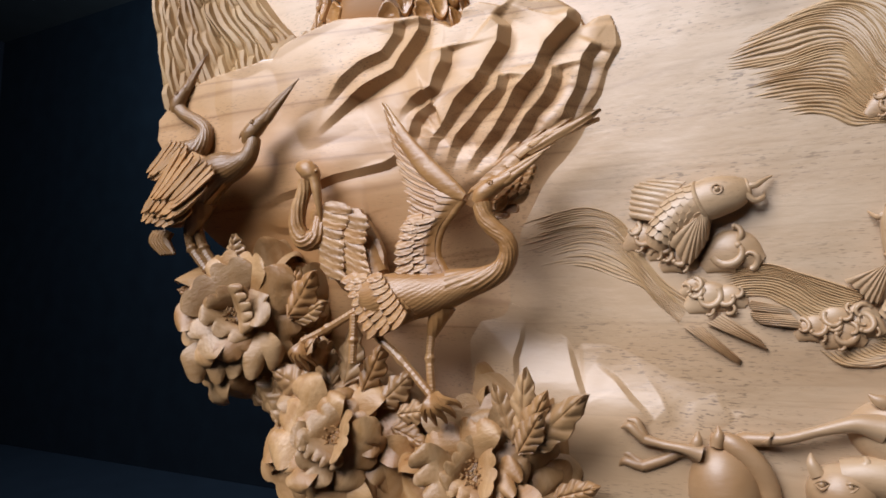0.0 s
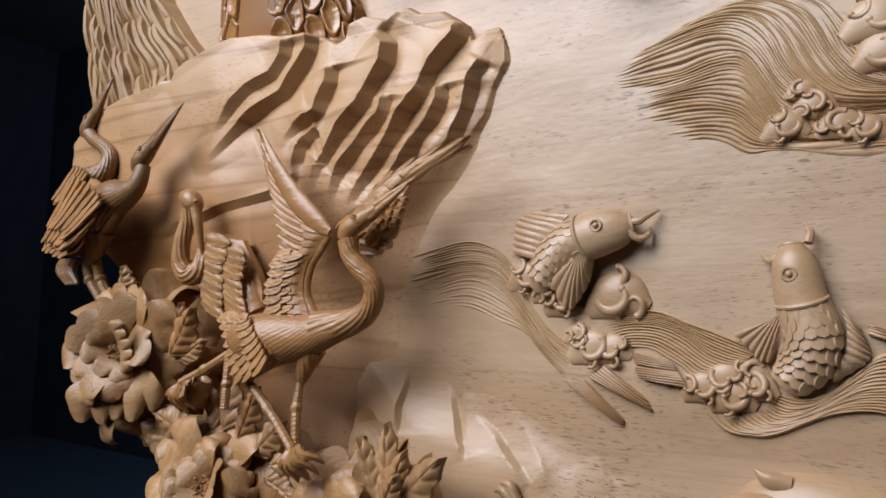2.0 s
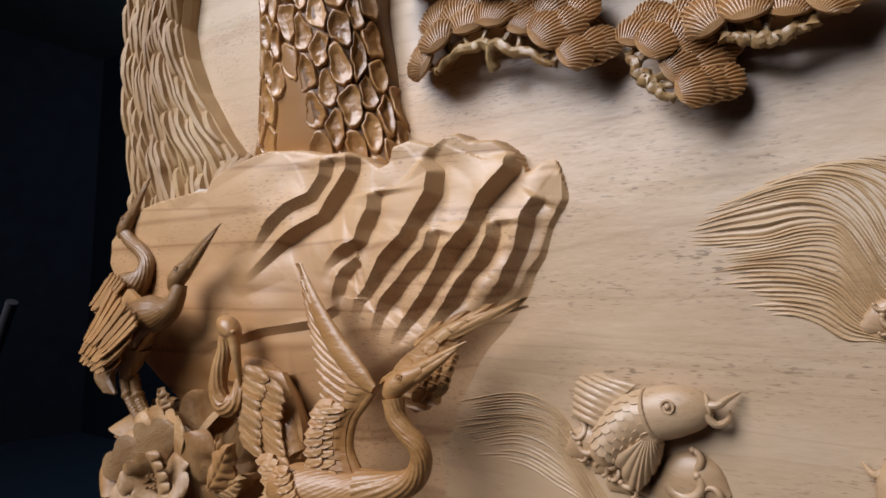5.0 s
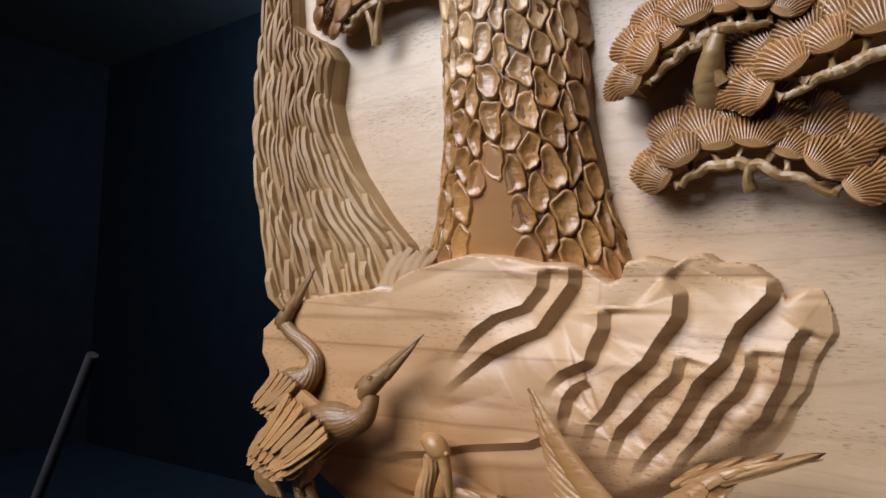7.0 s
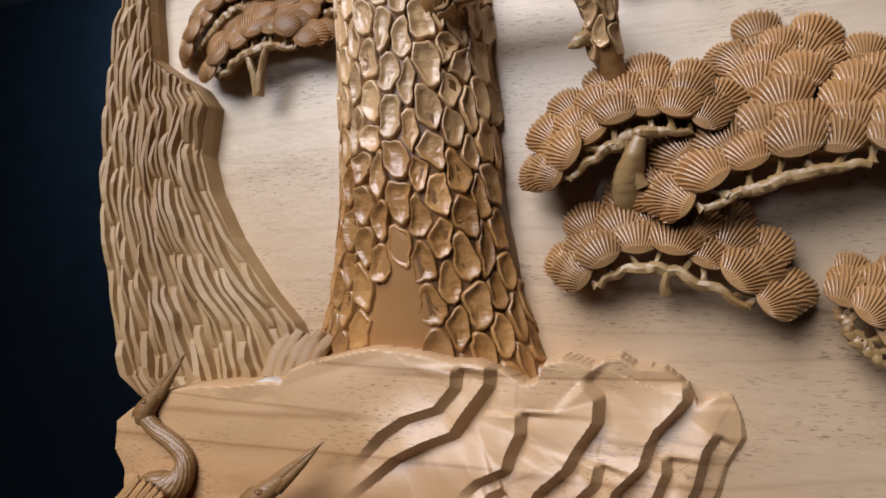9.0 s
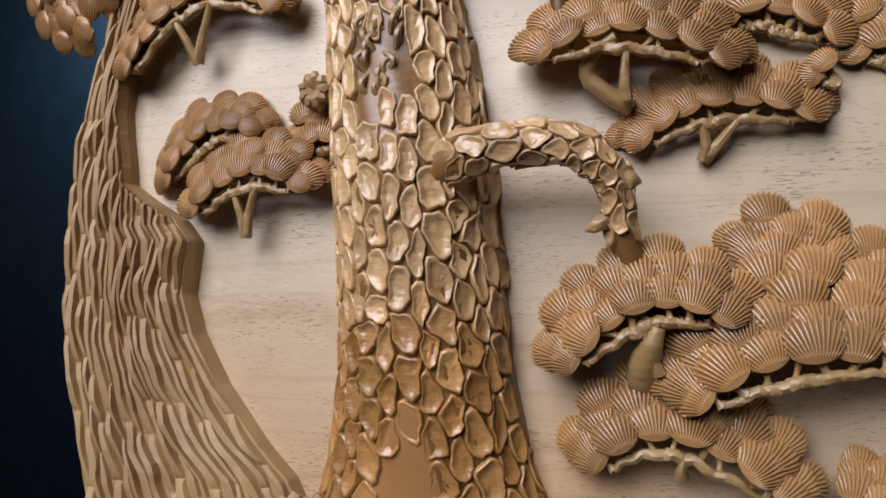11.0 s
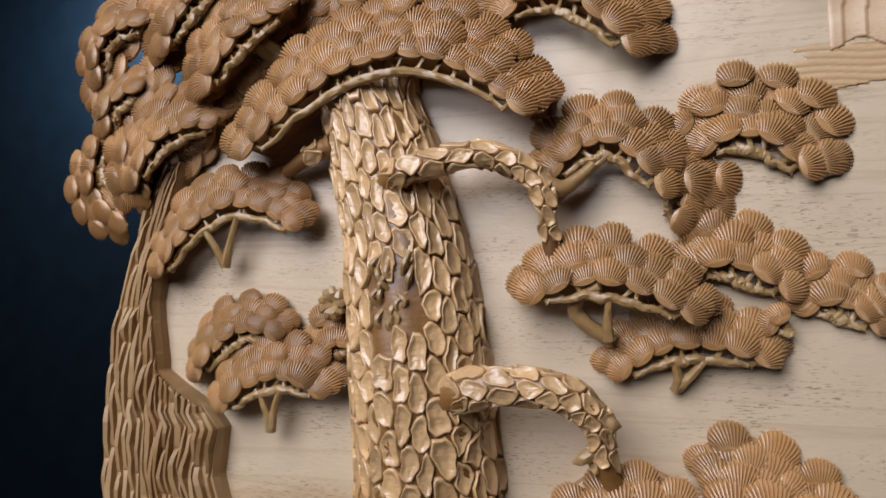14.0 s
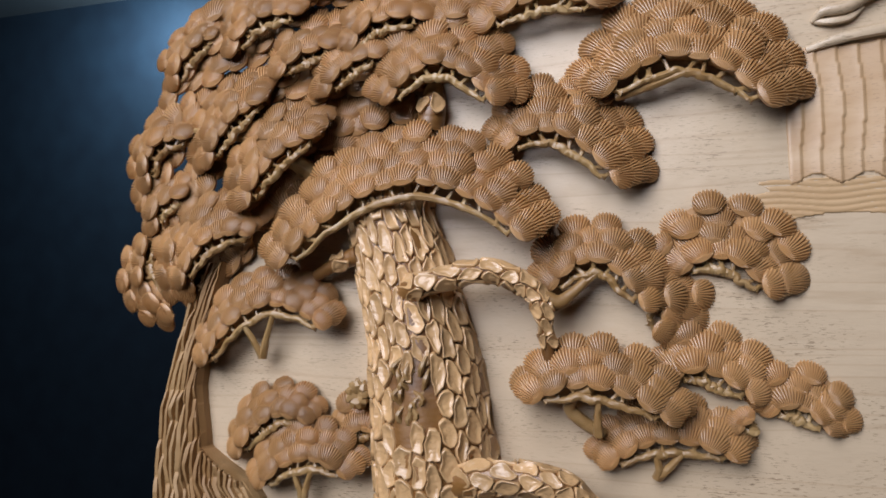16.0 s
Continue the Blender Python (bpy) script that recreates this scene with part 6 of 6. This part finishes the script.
def tail(label, *flukes):
    """A fish tail that shows above the water: combed flukes on a scaled root."""
    fish = thing("carved_tail", label, "carp carving", "carved carp in the water")
    for inner, outer in flukes:
        bm = bmesh.new()
        fin(bm, inner, outer, 6, 0.003, 0.0015)
        bmesh.ops.recalc_face_normals(bm, faces=bm.faces)
        part("fluke", bm, FISH, fish)


carp([(-0.0205, 0.0870, 0.008, 0.0048), (-0.0240, 0.0862, 0.009, 0.0088), (-0.030, 0.0848, 0.010, 0.0120), (-0.040, 0.0828, 0.011, 0.0142), (-0.050, 0.0800, 0.011, 0.0146), (-0.062, 0.075, 0.010, 0.0138), (-0.074, 0.064, 0.008, 0.0118), (-0.083, 0.050, 0.003, 0.009)], 0.70,
     [("dorsal_fin", [(-0.0610, 0.0950, 0.010), (-0.0690, 0.0870, 0.010), (-0.0760, 0.0770, 0.009), (-0.0790, 0.0670, 0.008)], [(-0.0850, 0.1000, 0.004), (-0.0980, 0.0960, 0.004), (-0.1010, 0.0850, 0.004), (-0.1020, 0.0730, 0.004)], 8), ("pectoral_fin", [(-0.0470, 0.0680, 0.018), (-0.0500, 0.0700, 0.019), (-0.0530, 0.0680, 0.019)], [(-0.0450, 0.0650, 0.010), (-0.0490, 0.0510, 0.010), (-0.0620, 0.0360, 0.009), (-0.0740, 0.0530, 0.012)], 9)],
     (-0.0400, 0.0860), (-0.0495, 0.080), "pale wooden carp with ribbed fins leaping from the brook",
     [[(-0.0240, 0.0880, 0.012), (-0.0170, 0.0880, 0.012), (-0.0130, 0.0910, 0.009), (-0.0070, 0.0950, 0.004)], [(-0.0240, 0.0840, 0.013), (-0.0180, 0.0780, 0.011), (-0.0130, 0.0800, 0.008), (-0.0120, 0.0850, 0.004)]])
carp([(0.0610, 0.0715, 0.006, 0.0038), (0.0612, 0.0685, 0.008, 0.0070), (0.0618, 0.0620, 0.010, 0.0102), (0.0630, 0.0530, 0.010, 0.0118), (0.0645, 0.0420, 0.010, 0.0124), (0.0675, 0.030, 0.010, 0.0136), (0.0682, 0.020, 0.008, 0.0138), (0.064, 0.008, 0.005, 0.0118), (0.055, -0.002, 0.002, 0.009)], 0.68,
     [("pectoral_fin", [(0.0580, 0.0400, 0.012), (0.0550, 0.0360, 0.013), (0.0520, 0.0320, 0.012)], [(0.0490, 0.0090, 0.006), (0.0430, 0.0100, 0.007), (0.0380, 0.0170, 0.007), (0.0300, 0.0240, 0.006)], 6), ("dorsal_fin", [(0.0820, 0.0380, 0.008), (0.0840, 0.0270, 0.008), (0.0820, 0.0160, 0.008), (0.0770, 0.0070, 0.007)], [(0.0900, 0.0280, 0.004), (0.0930, 0.0190, 0.004), (0.0920, 0.0110, 0.004), (0.0770, 0.0000, 0.004)], 9), ("pelvic_fin", [(0.0920, 0.0300, 0.003), (0.0930, 0.0280, 0.003), (0.0930, 0.0250, 0.003)], [(0.0980, 0.0290, 0.002), (0.1030, 0.0250, 0.002), (0.1060, 0.0200, 0.002)], 4)],
     (0.0600, 0.0550), (0.0645, 0.0425), "pale wooden carp rising head up among wave crests",
     [[(0.0570, 0.0670, 0.010), (0.0530, 0.0630, 0.010), (0.0500, 0.0630, 0.008), (0.0460, 0.0670, 0.004)], [(0.0690, 0.0710, 0.012), (0.0700, 0.0760, 0.010), (0.0690, 0.0790, 0.007), (0.0680, 0.0810, 0.003)]])
tail("pale wooden carp tail with two combed flukes", ([(-0.0660, -0.0070, 0.005), (-0.0590, -0.0070, 0.006), (-0.0540, -0.0060, 0.005)], [(-0.0420, -0.0250, 0.003), (-0.0320, -0.0310, 0.003), (-0.0300, -0.0280, 0.003)]), ([(-0.0510, -0.0040, 0.006), (-0.0460, -0.0010, 0.006), (-0.0410, 0.0030, 0.005)], [(-0.0190, -0.0190, 0.003), (-0.0140, -0.0210, 0.003), (-0.0180, -0.0140, 0.004)]))
tail("pale wooden carp tail lying against the waves", ([(0.0060, -0.0070, 0.004), (0.0040, -0.0020, 0.006), (0.0010, 0.0020, 0.004)], [(-0.0180, -0.0040, 0.003), (-0.0230, 0.0000, 0.004), (-0.0240, 0.0040, 0.003)]), ([(0.0010, 0.0020, 0.004), (-0.0010, 0.0060, 0.006), (-0.0050, 0.0080, 0.004)], [(-0.0230, 0.0050, 0.003), (-0.0250, 0.0090, 0.004), (-0.0230, 0.0120, 0.003)]))

# ---- deer ----


def dome(bm, u, v, d, ru, rv, rd, turn=0):
    m = Matrix.Translation(P(u, v, d)) @ Matrix.Rotation(radians(turn), 4, "Y") @ Matrix.Diagonal((ru, rd, rv, 1))
    bmesh.ops.create_uvsphere(bm, u_segments=28, v_segments=18, radius=1.0, matrix=m)


def shank(bm, pts, hoof):
    """A thin leg through pts with a cloven hoof at its end that points along hoof (degrees)."""
    tube(bm, pts, 24, 12)
    u, v, d, r = pts[-1]
    for k in (-1, 1):
        a = radians(hoof + 12 * k)
        tube(bm, [(u, v, d, r), (u + 0.006 * math.cos(a), v + 0.006 * math.sin(a), d + 0.001 * k, 0.0036), (u + 0.013 * math.cos(a), v + 0.013 * math.sin(a), d + 0.001 * k, 0.0030), (u + 0.017 * math.cos(a + 0.3), v + 0.017 * math.sin(a + 0.3), d, 0.0010)], 12, 9)


def deer_part(name, build, *args, label=""):
    """One part of the deer under work, made by a shape function."""
    bm = bmesh.new()
    build(bm, *args)
    bmesh.ops.recalc_face_normals(bm, faces=bm.faces)
    return part(name, bm, FISH, deer, label)


def eye_of(bm, u):
    ball(bm, u, -0.1005, 0.0195, 0.0019, 0.7, 12)
    for k in (-1, 1):
        tube(bm, [(u - 0.0045, -0.1010, 0.0175, 0.0004), (u, -0.1005 + 0.0026 * k, 0.0203, 0.0009), (u + 0.0045, -0.1000, 0.0185, 0.0004)], 12, 7)


deer = thing("carved_deer", "pale smooth wooden deer lying on the slope", "deer carving", "carved deer")
deer_part("body", dome, -0.043, -0.116, 0.006, 0.0235, 0.034, 0.020, -6)
deer_part("neck", tube, [(-0.050, -0.080, 0.008, 0.004), (-0.038, -0.082, 0.012, 0.0068), (-0.025, -0.092, 0.012, 0.0072), (-0.017, -0.108, 0.010, 0.0068), (-0.014, -0.135, 0.008, 0.006), (-0.016, -0.165, 0.006, 0.006)], 30, 14, 0.8)
deer_part("leg", shank, [(-0.056, -0.089, 0.018, 0.0060), (-0.066, -0.0865, 0.020, 0.0036), (-0.080, -0.085, 0.019, 0.0030), (-0.092, -0.083, 0.018, 0.0038)], 128)
deer_part("leg", shank, [(-0.058, -0.092, 0.012, 0.0055), (-0.068, -0.090, 0.013, 0.0034), (-0.080, -0.096, 0.013, 0.0036), (-0.094, -0.102, 0.013, 0.0042)], 158)
for a in (((-0.060, -0.088, 0.018, 0.005), (-0.058, -0.081, 0.019, 0.0036), (-0.0575, -0.075, 0.017, 0.0008)), ((-0.047, -0.084, 0.015, 0.0045), (-0.045, -0.077, 0.016, 0.0032), (-0.0455, -0.071, 0.014, 0.0008))):
    deer_part("ear", tube, list(a), 10, 9, 0.7)

deer = thing("carved_deer", "pale smooth wooden deer with a stretched foreleg", "deer carving", "carved deer")
deer_part("body", dome, 0.075, -0.072, 0.000, 0.048, 0.026, 0.018, 6)
deer_part("leg", tube, [(0.046, -0.066, 0.010, 0.009), (0.033, -0.064, 0.012, 0.0058), (0.016, -0.0685, 0.013, 0.0036), (-0.004, -0.0755, 0.012, 0.0036), (-0.018, -0.078, 0.010, 0.0042), (-0.030, -0.079, 0.008, 0.0046), (-0.037, -0.0795, 0.006, 0.002)], 34, 12)
deer_part("fetlock", tube, [(-0.016, -0.0765, 0.012, 0.005), (-0.0155, -0.077, 0.012, 0.0052), (-0.0145, -0.077, 0.012, 0.004)], 6, 12)
deer_part("ear", tube, [(0.056, -0.052, 0.008, 0.005), (0.046, -0.050, 0.010, 0.0042), (0.040, -0.046, 0.010, 0.0010)], 10, 9, 0.7)

deer = thing("carved_deer", "pale wooden deer with round face and short ears", "deer carving", "carved deer")
deer_part("head", dome, 0.024, -0.108, 0.004, 0.0205, 0.019, 0.018, 0)
deer_part("body", tube, [(0.024, -0.098, 0.006, 0.012), (0.044, -0.096, 0.006, 0.013), (0.07, -0.102, 0.005, 0.015), (0.11, -0.112, 0.004, 0.016)], 20, 16, 0.9)
deer_part("ear", tube, [(0.011, -0.097, 0.012, 0.0045), (0.008, -0.090, 0.012, 0.0034), (0.0075, -0.084, 0.010, 0.0008)], 10, 9, 0.7)
deer_part("ear", tube, [(0.034, -0.092, 0.012, 0.0040), (0.037, -0.087, 0.012, 0.0030), (0.036, -0.083, 0.010, 0.0008)], 10, 9, 0.7)
for u in (0.0125, 0.0275):
    deer_part("eye", eye_of, u)
deer_part("muzzle", tube, [(0.0145, -0.118, 0.016, 0.004), (0.020, -0.120, 0.021, 0.006), (0.0255, -0.118, 0.016, 0.004)], 12, 12)

# ---- small carvings above and beside the tree ----


def falls_height(U, V):
    """A hanging sheet of water cut with a few long, slightly bent lines."""
    top = 0.862 + 0.02 * (U - 0.0)
    inside = (U > -0.012) & (V > 0.748 + 0.004 * np.sin(U * 160)) & (V < top)
    ph = (U + 0.002 * np.sin(V * 60) + 0.003 * lattice_noise(U * 20, V * 14, 81)) * 62
    f = ph - np.floor(ph)
    h = 0.0016 + 0.0018 * f ** 1.5 + 0.0006 * lattice_noise(U * 50, V * 30, 82)
    return np.where(inside, h * smooth01((U + 0.012) / 0.004 + 0.3), -1)


lone(relief("carved_waterfall", -0.02, 0.16, 0.74, 0.875, 0.0014, falls_height, FISH, None), "pale wooden waterfall with long bent lines", "water carving")


def shore_height(U, V):
    left = -0.030 + 0.045 * lattice_noise(V * 150, V * 0 + 0.5, 83)
    ph = (V + 0.0018 * np.sin(U * 70) + 0.001 * lattice_noise(U * 40, V * 60, 84)) * 190
    f = ph - np.floor(ph)
    inside = (U > left) & (V > 0.716 + 0.003 * np.sin(U * 50)) & (V < 0.750 - 0.10 * np.clip(-0.02 - U, 0, 1))
    return np.where(inside, 0.0008 + 0.0010 * np.sqrt(np.clip(np.sin(np.pi * f), 0, 1)), -1)


lone(relief("carved_shore", -0.07, 0.16, 0.70, 0.76, 0.001, shore_height, WATER, None), "yellowish wooden ripples below the waterfall", "water carving")
bm = bmesh.new()
tube(bm, [(0.006, 0.860, 0.003, 0.003), (0.03, 0.866, 0.006, 0.0042), (0.06, 0.870, 0.007, 0.0048), (0.12, 0.874, 0.006, 0.005)], 18, 8, 0.8, 0.06)
lone(part("carved_ledge", bm, BOARD, None), "thin pale wooden ledge over the waterfall", "rock carving")
bm = bmesh.new()
tube(bm, [(0.012, 0.884, 0.003, 0.002), (0.020, 0.891, 0.007, 0.0045), (0.036, 0.892, 0.009, 0.0055), (0.052, 0.900, 0.009, 0.0055), (0.075, 0.912, 0.008, 0.006)], 20, 10, 0.8, 0.04)
tube(bm, [(0.014, 0.884, 0.003, 0.0022), (0.026, 0.882, 0.006, 0.0032), (0.040, 0.884, 0.006, 0.003), (0.05, 0.892, 0.005, 0.002)], 16, 8, 0.8, 0.04)
lone(part("carved_cloud", bm, BOARD, None), "small curled pale wooden cloud scroll", "cloud carving")

# knot hole on the trunk: a sunken patch with twisted splinters
kr = random.Random(77)
bm = bmesh.new()
for k in range(16):
    x, z = -0.334 + kr.uniform(-0.012, 0.012), 0.560 + kr.uniform(-0.024, 0.024)
    tube(bm, [(x, z, 0.056, 0.0022), (x + kr.uniform(-0.006, 0.006), z + 0.008, 0.0610, 0.0024), (x + kr.uniform(-0.007, 0.007), z + 0.017, 0.056, 0.0016)], 8, 6, 1.0, 0.2)
part("knot", bm, TWIG, pine, "twisted open knot with splintered edges")
bm = bmesh.new()
for k in range(10):
    a = k * 0.7
    tube(bm, [(-0.396, 0.560, 0.012, 0.010), (-0.397 + 0.008 * math.cos(a), 0.560 + 0.010 * math.sin(a), 0.026, 0.004), (-0.398 + 0.011 * math.cos(a + 0.3), 0.560 + 0.013 * math.sin(a + 0.3), 0.018, 0.0022)], 8, 6, 1.0, 0.15)
part("stub", bm, TWIG, pine, "ragged broken branch stub")
# smooth bare strip at the foot of the trunk and the roots beside it
verts, faces = [], []
for i in range(21):
    v = 0.232 + 0.106 * i / 20
    half = (0.009 + 0.26 * (0.338 - v)) * (1 if i < 20 else 0.3)
    for k in range(17):
        th = (-0.004 + half * (k / 8 - 1)) / (0.060 + 0.45 * max(0, 0.30 - v))
        verts.append(trunk_place(th, v, 0.0022 - 0.0030 * abs(k / 8 - 1) ** 4 + 0.0006 * math.sin(40 * v + 5 * th)))
for i in range(20):
    for k in range(16):
        a = i * 17 + k
        faces.append((a, a + 1, a + 18, a + 17))
from_lists("bare_wood", verts, faces, PETAL, pine, "smooth honey-coloured strip without bark")
for k in range(5):
    bm = bmesh.new()
    x = -0.395 - 0.009 * k
    tube(bm, [(x + 0.012, 0.262 + 0.004 * (k % 2), 0.020, 0.0045), (x + 0.004, 0.250, 0.026, 0.006), (x, 0.232, 0.030, 0.006)], 10, 8, 0.8, 0.05)
    part("root", bm, CLIFF, pine, "short ridged root")

# the spur on the arched branch
bm = bmesh.new()
tube(bm, [(-0.182, 0.475, 0.052, 0.0090), (-0.174, 0.475, 0.054, 0.0062), (-0.168, 0.474, 0.052, 0.0012)], 10, 9, 0.8, 0.12)
part("spur", bm, TWIG, pine, "short broken spur on the arched branch")
bm = bmesh.new()
tube(bm, [(-0.186, 0.455, 0.044, 0.0060), (-0.195, 0.449, 0.048, 0.0048), (-0.202, 0.446, 0.048, 0.0010)], 8, 8, 0.8, 0.12)
part("spur", bm, TWIG, pine, "short broken spur on the arched branch")

# added white plate at the rock's top; a gap's brightness put into its colour
bm = bmesh.new()
rim = [(-0.430, 0.230), (-0.418, 0.234), (-0.403, 0.232), (-0.407, 0.224), (-0.415, 0.218), (-0.424, 0.221)]
rings = [[bm.verts.new(P(-0.417 + (u + 0.417) * f, 0.227 + (v - 0.227) * f, d)) for u, v in rim] for f, d in ((1.0, 0.040), (1.0, 0.0505), (0.90, 0.0530), (0.5, 0.0536))]
for a, b in zip(rings, rings[1:]):
    for k in range(6):
        bm.faces.new((a[k], a[(k + 1) % 6], b[(k + 1) % 6], b[k]))
bm.faces.new(rings[-1])
bmesh.ops.recalc_face_normals(bm, faces=bm.faces)
lone(part("wood_chip", bm, GAP_WHITE, None), "small white plate in place of a bright gap at the rock's top edge", "wood chip")

# pole standing in the dark behind the panel
bm = bmesh.new()
bmesh.ops.create_cone(bm, cap_ends=True, segments=16, radius1=0.010, radius2=0.009, depth=1.0)
pole = tagged(part("steel_pole", bm, STEEL, None), "thin dull steel pole leaning in the shade", "pole")
foot, tip = Vector((-1.905, 0.09, 0.0)), Vector((-1.121, 0.09, 1.286))
pole.matrix_world = Matrix.Translation((foot + tip) / 2) @ (tip - foot).to_track_quat("Z", "Y").to_matrix().to_4x4() @ Matrix.Diagonal((1, 1, (tip - foot).length, 1))
